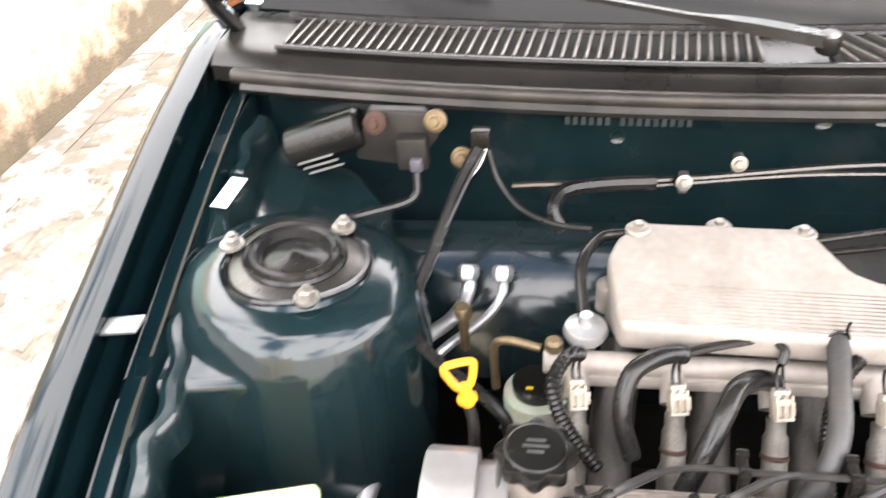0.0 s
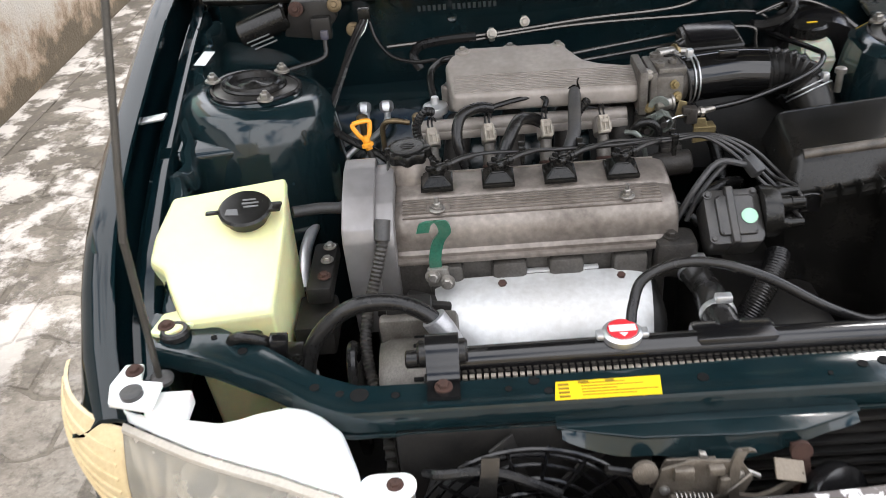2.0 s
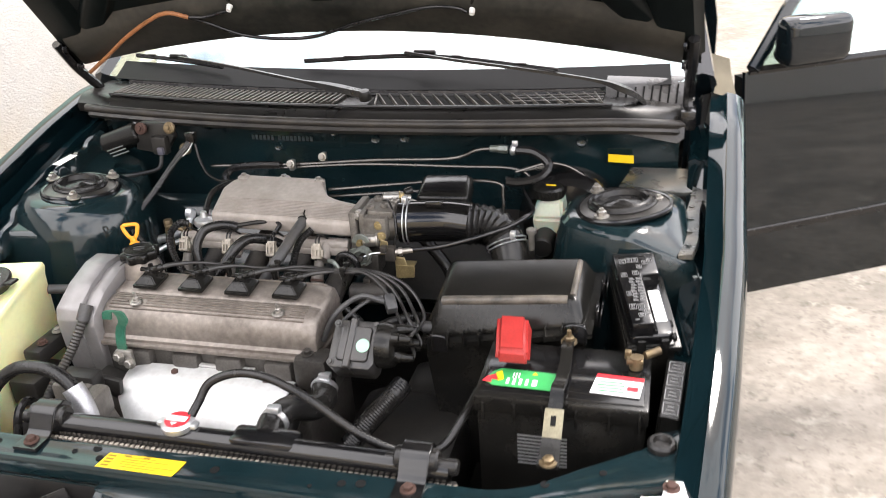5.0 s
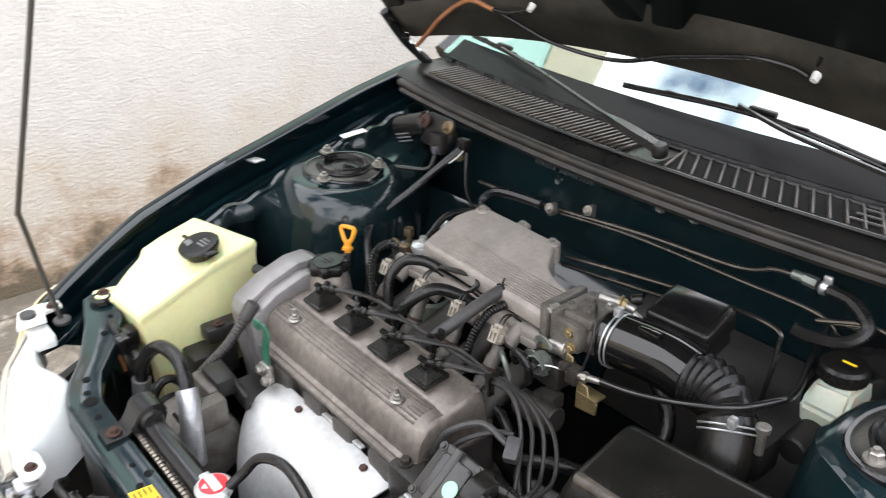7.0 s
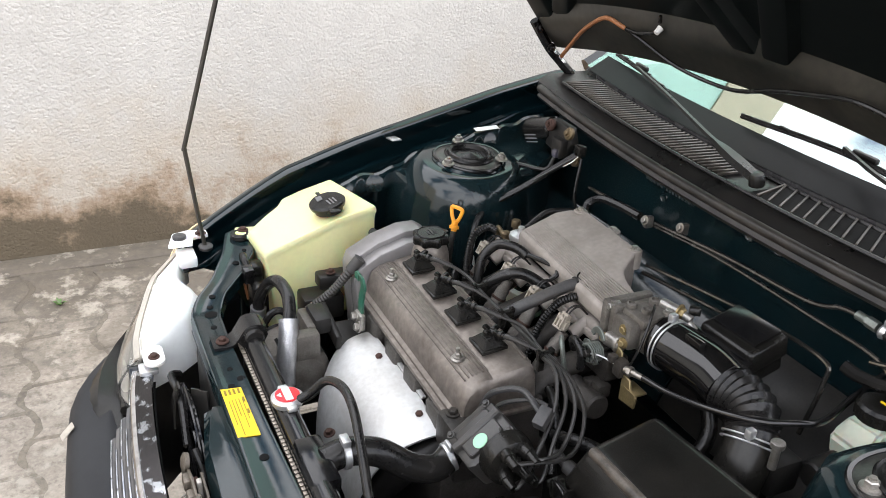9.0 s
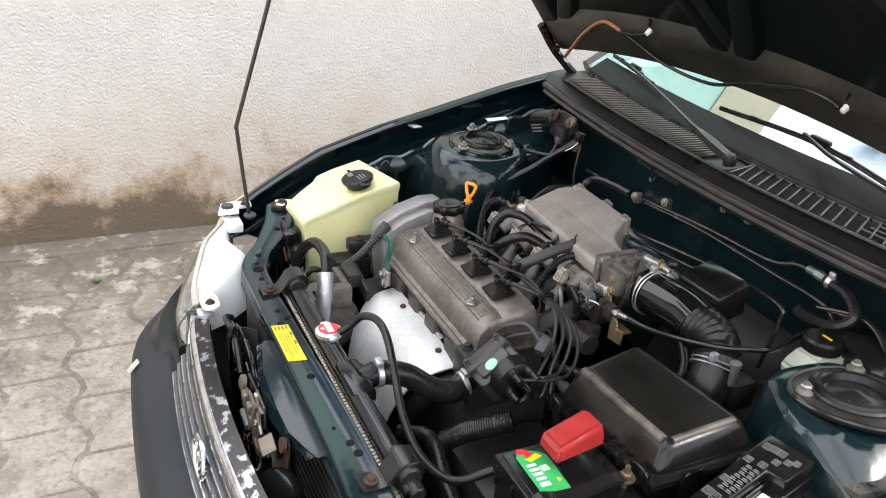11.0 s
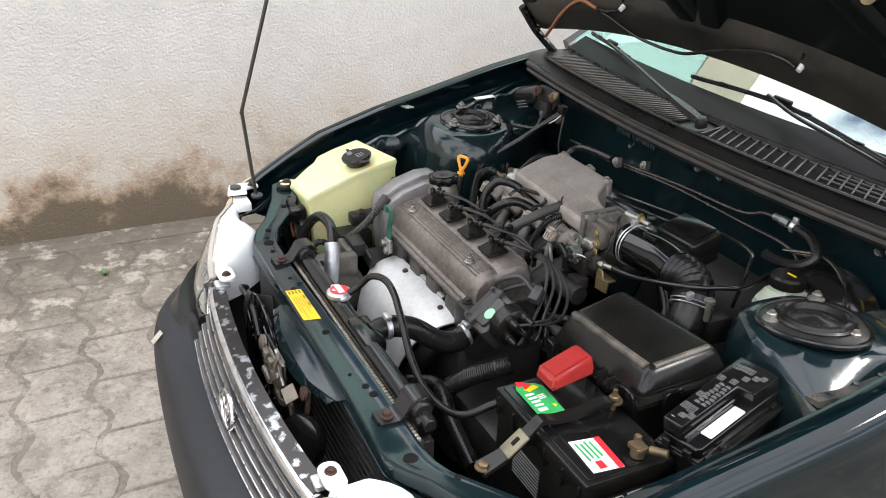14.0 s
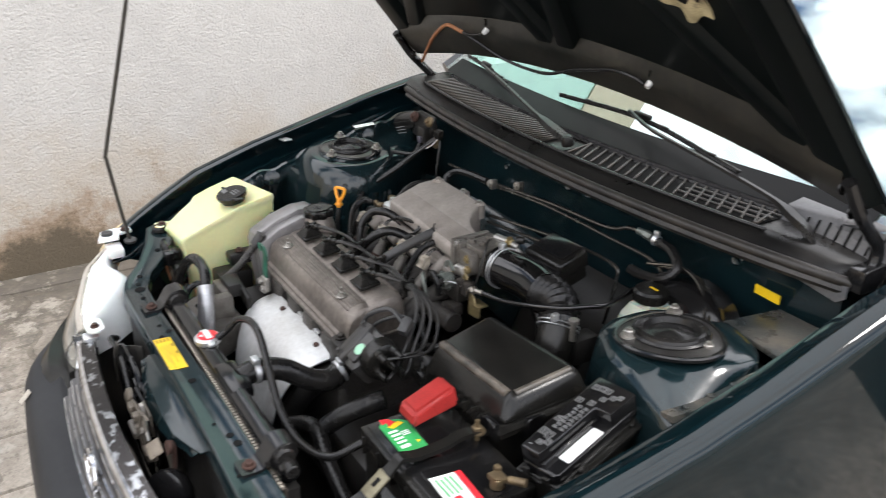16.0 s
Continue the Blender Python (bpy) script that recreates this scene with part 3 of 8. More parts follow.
def fender(side):
    bm = B()
    SC = SEC if side < 0 else SECR
    rings = []
    for y in np.linspace(-0.012, 0.95, 25):
        w, z = (lerp_tab(WF, y), lerp_tab(ZF, y)) if side < 0 else (lerp_tab(XC, y) - cx(y), lerp_tab(ZC, y))
        ring = [(cx(y) + side * (w + a), y, z + b) for a, b in SC]
        ring += [(cx(y) + side * (w + a + (0.004 if i < 5 else 0.0)) - side * 0.006 * (1 if i < 5 else 0), y, z + b - (0.006 if 2 < i < 14 else 0)) for i, (a, b) in reversed(list(enumerate(SC)))]
        rings.append(ring)
    for r in rings:
        y = r[0][1]
        low = lerp_tab([(-0.06, 0.02), (0.0, 0.03), (0.04, 0.06), (0.10, 0.14), (0.14, 0.40), (0.2, 0.6)], y)
        r[:] = [(a, b, max(c, lerp_tab(ZF, y) - low)) for a, b, c in r]
    if side < 0:
        rings = [r[::-1] for r in rings]
    return part("fender", loft(bm, rings), PAINT, car, "dark green wing with a black inner gutter")
fender(-1); fender(1)
# folded inner flange under the gutter
rings = []
for i in range(81):
    y = 0.10 + 0.72 * i / 80
    x = lerp_tab(WF, y) - 0.088 - 0.005 * math.sin(y * 47) - 0.003 * math.sin(y * 111)
    z = lerp_tab(ZF, y) - 0.058 + 0.004 * math.sin(y * 38 + 1) + 0.002 * math.sin(y * 90) - 0.02 * max(0.0, y - 0.5)
    rings.append([(cx(y) - x - a, y, z + b) for a, b in ((0.015, -0.014), (0.013, 0.001), (0.005, 0.006), (-0.004, 0.004), (-0.010, -0.004), (-0.013, -0.030), (-0.010, -0.032))][::-1])
part("inner_flange", loft(B(), rings), BAYPAINT, car, "folded flange under the wing gutter")
# body side behind the wings, sill, pillars
for side in (-1, 1):
    for y0, y1, zc in (((0.955, 3.9, 0.0),) if side < 0 else ((0.955, 1.27, 0.0), (1.271, 2.449, 0.66), (2.45, 3.9, 0.0))):
        rings = []
        for y in np.linspace(y0, y1, 5):
            w, z = 0.720 + (0.030 if side > 0 else 0), 0.990 + 0.01 * (y > 1.2) - (0.010 if side > 0 else 0) - zc
            low = 0.14 if zc else 0.75
            pts = [(0.040, -low), (0.046, -low * 0.55), (0.044, -low * 0.2), (0.020, -0.016), (-0.03, 0.0), (-0.05, -low)]
            rings.append([(cx(0.95) + side * (w + a), y, z + b) for a, b in pts][::side])
        part("sill" if zc else "body_side", loft(B(), rings), OUTPAINT, car)
    bm = B()
    xo = cx(1.0) + side * 0.70
    tube(bm, [(xo, 0.99, 0.985), (xo - side * 0.06, 1.35, 1.21), (xo - side * 0.13, 1.80, 1.40)], 0.035, 8)
    part("windscreen_pillar", bm, OUTPAINT, car)
    part("centre_pillar", tube(B(), [(xo, 2.50, 0.95), (xo - side * 0.06, 2.50, 1.20), (xo - side * 0.13, 2.50, 1.40)], 0.040, 8), OUTPAINT, car)

# driver's door, standing open
DO, DD, DN = Vector((0.750, 1.28, 0)), Vector((0.871, 0.491, 0)), Vector((0.491, -0.871, 0))
def door_pt(s, z, off=0.0):
    bulge = 0.030 * (1 - ((z - 0.66) / 0.34) ** 2) if z < 0.94 else 0.0095 - 0.36 * (z - 0.94)
    p = DO + DD * s + DN * (bulge + off)
    return Vector((p.x, p.y, z))
def door_end(z):
    return lerp_tab([(0.34, 1.165), (0.46, 1.215), (0.94, 1.225), (1.2, 1.20), (1.37, 1.12)], z)
door = part("front_door", sheet(B(), lambda u, v: door_pt(door_end(0.34 + 0.60 * v) * u, 0.34 + 0.60 * v), 20, 18, -DN * 0.012), OUTPAINT, car, "glossy near-black front door standing open")
part("inner_panel", sheet(B(), lambda u, v: door_pt((door_end(0.36 + 0.56 * v) - 0.03) * u + 0.015, 0.36 + 0.56 * v, -0.013), 8, 8, -DN * 0.055), INTERIOR, door)
part("rubbing_strip", loft(B(), [[door_pt(s_, 0.530 + 0.014 * s_ + dz, o) for dz, o in ((-0.011, 0.001), (-0.008, 0.005), (0.008, 0.005), (0.011, 0.001))] for s_ in np.linspace(0.01, 1.20, 16)]), RUBBER, door, "thin black rubbing strip")
part("door_handle", tube(B(), [door_pt(1.05 + 0.075 * math.cos(a), 0.775 + 0.024 * math.sin(a), 0.003) for a in np.linspace(0, 2 * math.pi, 19)], 0.004, 8, 3), OUTPAINT, door)
part("handle_recess", sheet(B(), lambda u, v: door_pt(0.985 + 0.13 * u, 0.757 + 0.036 * v, 0.002), 6, 4, -DN * 0.001), INTERIOR, door)
part("window_frame", tube(B(), [door_pt(0.02, 0.945), door_pt(0.20, 1.14), door_pt(0.44, 1.34), door_pt(0.62, 1.385), door_pt(1.08, 1.375), door_pt(1.16, 1.32), door_pt(1.215, 0.945)], 0.016, 8, 5), OUTPAINT, door)
part("belt_seal", loft(B(), [[door_pt(s_, 0.942 + dz, o) for dz, o in ((-0.008, 0.002), (0.0, 0.007), (0.010, 0.004), (0.008, -0.006))] for s_ in np.linspace(0.01, 1.22, 8)]), RUBBER, door)
pane = part("door_glass", sheet(B(), lambda u, v: door_pt(0.03 + 0.41 * v + (door_end(0.94) - 0.04 - 0.47 * v) * u, 0.94 + 0.43 * v, -0.006), 10, 8, -DN * 0.004), GLASS, door)
pane.visible_shadow = False
mirror = part("door_mirror", box(B(), door_pt(0.12, 1.02, 0.10), (0.17, 0.07, 0.11), 0.025, (0, 0, math.degrees(math.atan2(DD.y, DD.x))), 4), OUTPAINT, door, "black door mirror housing")
part("mirror_foot", tube(B(), [door_pt(0.10, 0.97, -0.01), door_pt(0.11, 0.985, 0.05), door_pt(0.12, 1.0, 0.09)], 0.018, 10), BLACK, mirror)
part("roof", sheet(B(), lambda u, v: (cx(1) + (u - 0.5) * 1.16, 1.78 + 1.5 * v, 1.40 + 0.03 * math.sin(math.pi * v) - 0.08 * (2 * u - 1) ** 4), 12, 8, (0, 0, -0.03)), OUTPAINT, car)
bm = B()
box(bm, (cx(1), 1.55, 0.80), (1.30, 0.9, 0.30), 0.06)
box(bm, (cx(1), 2.9, 0.75), (1.36, 1.9, 0.6), 0.05)
part("dashboard", bm, INTERIOR, car)

def cowl_y(x, front):
    """Front and rear edge of the louvre strip."""
    xx = x - 0.02
    return (0.806 if front else 0.886) + 0.10 * xx * xx + 1.9 * max(0.0, x - 0.42) ** 2
def cowl_z(x):
    return 0.984 + 0.02 * (x - 0.02) ** 2 - 0.85 * max(0.0, x - 0.42) ** 2
def wind(u, v):
    x = cx(1) + (u - 0.5) * 1.34 * (1 - 0.14 * v)
    y0 = 0.906 + 0.10 * (x - 0.02) ** 2
    zc = 0.984 + 0.02 * (x - 0.02) ** 2
    return (x, y0 + (1.80 - y0) * v, zc + 0.014 + (1.386 - zc) * v + 0.04 * math.sin(math.pi * v))
ws = part("windscreen", sheet(B(), wind, 24, 12, (0, 0.004, -0.004)), GLASS, car, "laminated glass with reflections tinted pale teal")
ws.visible_shadow = False
# the bonnet's dark reflection, laid on the glass as a black band
part("hood_reflection_band", sheet(B(), lambda u, v: tuple(Vector(wind(0.02 + 0.96 * u, -0.01 + 0.058 * v)) + Vector((0, -0.002, 0.004))), 30, 4, (0, 0.001, -0.001)), MIRRORBAND, car, "black band standing for the bonnet's reflection in the glass")

# firewall, aprons and strut towers
def wall_y(x, z):
    return 0.830 + 0.10 * (x + 0.05) ** 2 - 0.02 * (0.94 - z)
part("firewall", sheet(B(), lambda u, v: (-0.68 + 1.29 * u, wall_y(-0.68 + 1.29 * u, 0.94 - 0.5 * v), 0.945 - 0.5 * v), 24, 6, (0, 0.02, 0)), BAYPAINT, car, "dark green bulkhead panel")
bm = B()
sheet(bm, lambda u, v: (-0.62 + 0.62 * u, 0.80 - 0.12 * v + 0.01 * math.sin(3 * u), 0.775 - 0.16 * v + 0.03 * math.sin(math.pi * v)), 16, 6, (0, 0.02, -0.02))
part("bulkhead_shelf", bm, BAYPAINT, car)
# right half of the shelf, coloured black so that this depth stays dark
bm = B()
sheet(bm, lambda u, v: (0.002 + 0.54 * u, 0.805 - 0.12 * v, 0.770 - 0.16 * v + 0.03 * math.sin(math.pi * v)), 16, 6, (0, 0.02, -0.02))
part("dark_shelf_half", bm, FIN, car, "right half of the bulkhead shelf, blackened to keep the depth dark")
STRUT = {-1: (-0.570, 0.582), 1: (0.516, 0.600)}
sx, sy = STRUT[-1]
part("strut_tower", lathe(B(), [(0.165, -0.42), (0.150, -0.20), (0.138, -0.07), (0.124, -0.022), (0.112, -0.006), (0.100, 0.0), (0.078, 0.0), (0.074, 0.004), (0.0, 0.004)], (sx, sy, 0.870), (0.08, 0.02, 1), 40), BAYPAINT, car, "domed dark green strut tower")
bm = B()
xo = cx(0.6) - 0.655
prism(bm, [(sx + 0.06, 0.50), (sx + 0.02, 0.455), (xo, 0.43), (xo, 0.84), (sx + 0.02, 0.78), (sx + 0.08, 0.70)][::-1], 0.40, 0.858, bev=0.012, seg=3)
for v in bm.verts:
    if v.co.z > 0.7:
        v.co.z += (v.co.y - 0.6) * 0.12 + abs(v.co.x - sx) * 0.06 - 0.012
part("tower_shoulder", bm, BAYPAINT, car)
# the driver's tower: a pressed box with a sharp front fold, its top falling towards the wing
sx, sy = STRUT[1]
def tower_edge(a):
    """Outline of the tower's top at an angle from the mount's centre."""
    c, s_ = math.cos(a), math.sin(a)
    if c > 0 and s_ < 0:
        return min(0.112 / max(1e-3, -s_), 0.112 / max(1e-3, 0.99 * c + 0.12 * s_))
    r = 0.108 if c < 0 else 0.128
    for nx, ny, d in ((0.0, -1.0, 0.112), (0.99, 0.12, 0.112), (-0.5, -0.866, 0.100), (-1.0, 0.1, 0.100)):
        k = c * nx + s_ * ny
        if k > 1e-3:
            r = min(r, d / k)
    return r
rings = []
for k, z, w in ((0.0, 0.40, 0.060), (0.0, 0.74, 0.022), (0.0, 0.835, 0.006), (0.0, 0.858, 0.001), (0.0, 0.8625, -0.004), (0.35, 0.866, 0.0), (0.7, 0.8695, 0.0), (1.0, 0.871, 0.0)):
    ring = []
    for i in range(64):
        a = 2 * math.pi * i / 64
        r = tower_edge(a) + w
        r = r + (0.086 - r) * k
        fall = 0.48 * max(0.0, r * (0.85 * math.cos(a) - 0.5 * math.sin(a)) - 0.072) * (z > 0.80)
        ring.append((sx + r * math.cos(a), sy + r * math.sin(a), z - fall))
    rings.append(ring)
part("strut_tower", loft(B(), rings), BAYPAINT, car, "pressed dark green strut tower with a sharp front fold", sharp=28)
part("tower_flange", loft(B(), [[p + Vector((-0.004, 0, -0.004)), p + Vector((-0.006, 0, 0.002)), p + Vector((0.016, 0, 0.006)), p + Vector((0.018, 0, -0.004))] for p in curve_pts([(0.618, 0.489, 0.834), (0.627, 0.53, 0.838), (0.630, 0.58, 0.843), (0.632, 0.64, 0.849), (0.640, 0.70, 0.855), (0.645, 0.78, 0.858)], 5)]), SEAMDUST, car, "dusty welded seam flange beside the tower")
for k in range(5):
    part("spot_weld", lathe(B(), [(0.005, 0), (0.005, 0.0015), (0.003, 0.0008), (0, 0.0008)], (0.629 + 0.002 * k, 0.52 + 0.045 * k, 0.842 + 0.004 * k), (0, 0, 1), 10), SEAMDUST, car)
part("wing_shelf", prism(B(), [(0.50, 0.735), (0.62, 0.72), (0.655, 0.73), (0.655, 0.85), (0.52, 0.85)], 0.845, 0.855, bev=0.003), SEAMDUST, car, "dusty flat shelf between tower and bulkhead")
for side in (-1, 1):
    part("inner_apron", box(B(), (cx(0.6) + side * 0.655, 0.28, 0.46), (0.012, 0.34, 0.44), 0.004), BAYPAINT, car)
# unseen black plates added under the bay so that the depth goes dark
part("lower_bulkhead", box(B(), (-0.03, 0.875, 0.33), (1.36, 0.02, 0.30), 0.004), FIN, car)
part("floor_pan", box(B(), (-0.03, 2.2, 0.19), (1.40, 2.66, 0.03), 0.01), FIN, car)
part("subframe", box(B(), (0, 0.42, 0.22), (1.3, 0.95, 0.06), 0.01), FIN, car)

# radiator support panel
def support_z(x):
    return 0.718 + 0.11 * max(0.0, abs(x) - 0.38)
front = [(-0.645, 0.115), (-0.628, 0.080), (-0.556, 0.058), (-0.474, 0.020), (-0.425, -0.015), (-0.385, -0.030), (-0.2, -0.030), (0.0, -0.030), (0.2, -0.031), (0.37, -0.036), (0.41, -0.021), (0.45, 0.002), (0.53, 0.026), (0.60, 0.040), (0.645, 0.055)]
rear = [(0.650, 0.165), (0.625, 0.150), (0.584, 0.113), (0.50, 0.066), (0.445, 0.032), (0.405, 0.022), (0.30, 0.022), (0.11, 0.022), (-0.1, 0.016), (-0.28, 0.013), (-0.37, 0.015), (-0.427, 0.036), (-0.493, 0.086), (-0.566, 0.125), (-0.636, 0.148)]
ft, rt = sorted(front), sorted(rear)
rings = []
for i in range(73):
    x = -0.645 + 1.29 * i / 72
    a, b, z = lerp_tab(ft, x), lerp_tab(rt, x), support_z(x)
    rings.append([(x, a + 0.004, z - 0.030), (x, a - 0.004, z - 0.026), (x, a - 0.004, z - 0.004), (x, a - 0.001, z + 0.0015), (x, a + 0.006, z + 0.0015), (x, a + 0.011, z), (x, b - 0.010, z), (x, b - 0.006, z + 0.0015), (x, b - 0.001, z + 0.001), (x, b, z - 0.004), (x, b - 0.001, z - 0.026), (x, b - 0.006, z - 0.030)])
bm = loft(B(), rings)
support = part("radiator_support", bm, BAYPAINT, car, "pressed dark green front panel with holes")
bm = B()
lipf = [(x, y - 0.004) for x, y in front[3:-3]]
prism(bm, lipf + [(x, y + 0.008) for x, y in lipf[::-1]], 0.680, 0.688, bev=0.003)
sheet(bm, lambda u, v: (-0.145 + 0.325 * u, -0.047 - 0.020 * math.sin(math.pi * min(1, u * 1.12)) - 0.010 * v, 0.690 - (0.004 + 0.030 * math.sin(math.pi * u) ** 0.7 - 0.012 * math.exp(-((u - 0.33) / 0.10) ** 2)) * v), 40, 5, (0, 0.003, 0))
prism(bm, [(-0.150, -0.044), (-0.131, -0.050), (-0.06, -0.066), (0.047, -0.070), (0.114, -0.068), (0.165, -0.052), (0.185, -0.044), (0.185, -0.02), (-0.150, -0.02)], 0.688, 0.6915, bev=0.001)
part("support_lip", bm, BAYPAINT, support)
for x, y, r in [(-0.372, 0.0, 0.011), (-0.425, 0.012, 0.006), (-0.52, 0.075, 0.006), (-0.56, 0.10, 0.004), (0.39, -0.005, 0.011), (0.46, 0.035, 0.006), (0.53, 0.06, 0.005), (-0.20, -0.005, 0.004), (-0.17, 0.006, 0.0065), (-0.155, -0.012, 0.005), (0.02, -0.006, 0.0065), (-0.33, -0.004, 0.005), (-0.395, 0.002, 0.005), (0.20, 0.0, 0.006), (0.225, 0.004, 0.007), (0.16, -0.012, 0.003), (0.30, -0.02, 0.003)]:
    bm = B()
    lathe(bm, [(r, 0), (r, 0.0012), (r * 0.9, 0.0014)], (x, y, support_z(x)), (0, 0, 1), 18)
    part("panel_hole", bm, INTERIOR, support, "dark punched hole")
for x, y in [(-0.608, 0.104), (0.60, 0.115)]:
    bm = B()
    lathe(bm, [(0.019, 0.0), (0.019, 0.007), (0.016, 0.010), (0.012, 0.010), (0.009, 0.004), (0.0, 0.004)], (x, y, support_z(x)), (0, 0, 1), 24)
    part("hood_buffer", bm, RUBBER, support, "black rubber bump stop")
bm = B()
prism(bm, [(-0.150, -0.030), (-0.031, -0.0300), (-0.027, 0.001), (-0.146, 0.000)], 0.7185, 0.7196)
plate = part("warning_label", bm, YELLAB, support, "yellow paper warning label")
bm = B()
for i in range(4):
    box(bm, (-0.138, -0.025 + i * 0.0065, 0.7200), (0.012, 0.0030, 0.0006), 0)
for i in range(5):
    w = (0.06, 0.085, 0.04, 0.07, 0.05)[i]
    box(bm, (-0.118 + w / 2, -0.024 + i * 0.0048, 0.7200), (w, 0.0008, 0.0006), 0)
box(bm, (-0.115, -0.003, 0.7200), (0.012, 0.003, 0.0006), 0)
box(bm, (-0.085, -0.0025, 0.7200), (0.010, 0.003, 0.0006), 0)
part("print", bm, INK, plate)

# bumper, grille surround and lower nose
def bump_y(x):
    a = abs(x)
    return -0.272 + 0.12 * a ** 2 + 0.55 * max(0, a - 0.42) ** 2 * 4
bm = B()
rings = []
for i in range(41):
    x = -0.80 + 1.60 * i / 40
    y = bump_y(x)
    prof = curve_pts([(x, y + 0.075, 0.566), (x, y + 0.040, 0.563), (x, y + 0.012, 0.548), (x, y - 0.001, 0.515), (x, y - 0.006, 0.45), (x, y + 0.008, 0.35), (x, y + 0.05, 0.22)], 4)
    rings.append(prof + [Vector((x, y + 0.10, 0.20)), Vector((x, y + 0.12, 0.54))])
part("bumper", loft(bm, rings), BUMPER, car, "faded black plastic front bumper")
bm = B()
for s, m in (((-0.36, bump_y(-0.36) + 0.004, 0.548), (0.016, 0.030, 0.002)),):
    box(bm, s, m, 0.001, (42, 0, 12))
part("scuff", bm, RIMGREY, car, "torn strip of clear film")
for x, y in ((-0.74, 0.60), (0.67, 0.60), (-0.74, 3.05), (0.67, 3.05)):
    sgn = -1 if x < 0 else 1
    w = part("wheel", lathe(B(), [(0.17, -0.02), (0.26, 0.0), (0.285, 0.02), (0.285, 0.15), (0.26, 0.17)], (x - sgn * 0.15, y, GZ + 0.285), (sgn, 0, 0), 36), RUBBER, car, "black tyre under the wing")
    part("rim", lathe(B(), [(0.17, 0), (0.165, 0.02), (0.06, 0.01), (0.0, 0.02)], (x - sgn * 0.02, y, GZ + 0.285), (sgn, 0, 0), 30), STEEL, w)

# ---- hood ----
hood = thing("hood", "open dark green bonnet propped on a rod", "hood", (cx(0.87), 0.87, 1.04))
HA = radians(46)
def hood_pt(x, s, off=0.0):
    """x across, s up the panel from the hinge line, off from its underside."""
    bow = 0.045 * (1 - (x / 0.7) ** 2) + 0.02 * math.sin(math.pi * min(1, max(0, s)))
    o = off - bow
    return (cx(0.87) + x, 0.873 - math.cos(HA) * s - math.sin(HA) * o, 1.045 + math.sin(HA) * s - math.cos(HA) * o)
def hood_half(s):
    return 0.69 - 0.075 * s - 0.10 * max(0, s - 0.7) ** 2
def hood_low(x):
    return 0.060 * (1 - (x / 0.69) ** 2)
HL = 0.98
def hood_uv(u, v, off=0.0, inset=0.0):
    k = 2 * u - 1
    x0 = k * (0.69 - inset)
    s = hood_low(x0) + inset + (HL - 0.10 * k * k - hood_low(x0) - 2 * inset) * v
    return hood_pt(k * (hood_half(s) - inset), s, off)
part("skin", sheet(B(), lambda u, v: hood_uv(u, v, -0.022), 28, 20, Vector((0, math.sin(HA), math.cos(HA))) * 0.006), OUTPAINT, hood)
# inner frame: rim and diagonal braces pressed out of one sheet
bm = B()
def strip(a, b, w, h, n=14):
    """A pressed rib between two (x, s) places on the underside."""
    rings = []
    for i in range(n + 1):
        t = i / n
        x, s = a[0] + (b[0] - a[0]) * t, a[1] + (b[1] - a[1]) * t
        dx, ds = b[0] - a[0], b[1] - a[1]
        L = math.hypot(dx, ds)
        px_, ps = -ds / L, dx / L
        rings.append([Vector(hood_pt(x + px_ * q * w, s + ps * q * w, o)) for q, o in ((-1, -0.016), (-0.86, -0.011), (-0.66, h - 0.002), (-0.5, h), (0.5, h), (0.66, h - 0.002), (0.86, -0.011), (1, -0.016))])
    loft(bm, rings)
RIBH = 0.004
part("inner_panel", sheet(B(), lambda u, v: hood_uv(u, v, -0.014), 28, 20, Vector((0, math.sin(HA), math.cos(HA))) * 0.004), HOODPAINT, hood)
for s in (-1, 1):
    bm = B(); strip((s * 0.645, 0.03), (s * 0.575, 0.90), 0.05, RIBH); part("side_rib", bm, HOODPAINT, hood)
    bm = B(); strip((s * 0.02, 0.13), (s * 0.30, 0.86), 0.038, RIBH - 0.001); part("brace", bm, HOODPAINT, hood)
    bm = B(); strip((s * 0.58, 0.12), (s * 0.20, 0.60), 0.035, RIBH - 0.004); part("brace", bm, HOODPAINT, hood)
bm = B()
rings = []
for i in range(33):
    x = -0.655 + 1.31 * i / 32
    s = hood_low(x) + 0.055
    rings.append([Vector(hood_pt(x, s + q, o)) for q, o in ((-0.052, -0.016), (-0.046, 0.0), (-0.036, RIBH + 0.004), (0.030, RIBH + 0.006), (0.050, RIBH), (0.064, -0.008), (0.075, -0.016))])
part("rear_rib", loft(bm, rings), HOODRAIL, hood, "dusty rear rail of the bonnet frame")
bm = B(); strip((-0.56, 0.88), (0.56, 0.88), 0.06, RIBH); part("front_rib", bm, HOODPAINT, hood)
for x in (-0.50, -0.35, -0.14, 0.09, 0.24, 0.47):
    bm = B()
    p = Vector(hood_pt(x, 0.40, -0.011))
    lathe(bm, [(0.03, 0), (0.03, 0.003), (0.024, 0.004)], p, (0, -math.sin(HA), -math.cos(HA)), 18)
    part("pressed_hole", bm, INTERIOR, hood)
bm = B()
sheet(bm, lambda u, v: hood_pt(0.395 + 0.115 * u, 0.330 + 0.085 * v + 0.010 * math.sin(9 * u) + 0.02 * u, -0.008 + 0.006 * math.sin(12 * u) * math.sin(7 * v)), 14, 6, (0, 0.002, 0.002))
part("torn_lining", bm, TAN, hood, "torn remnant of tan sound lining")
bm = B()
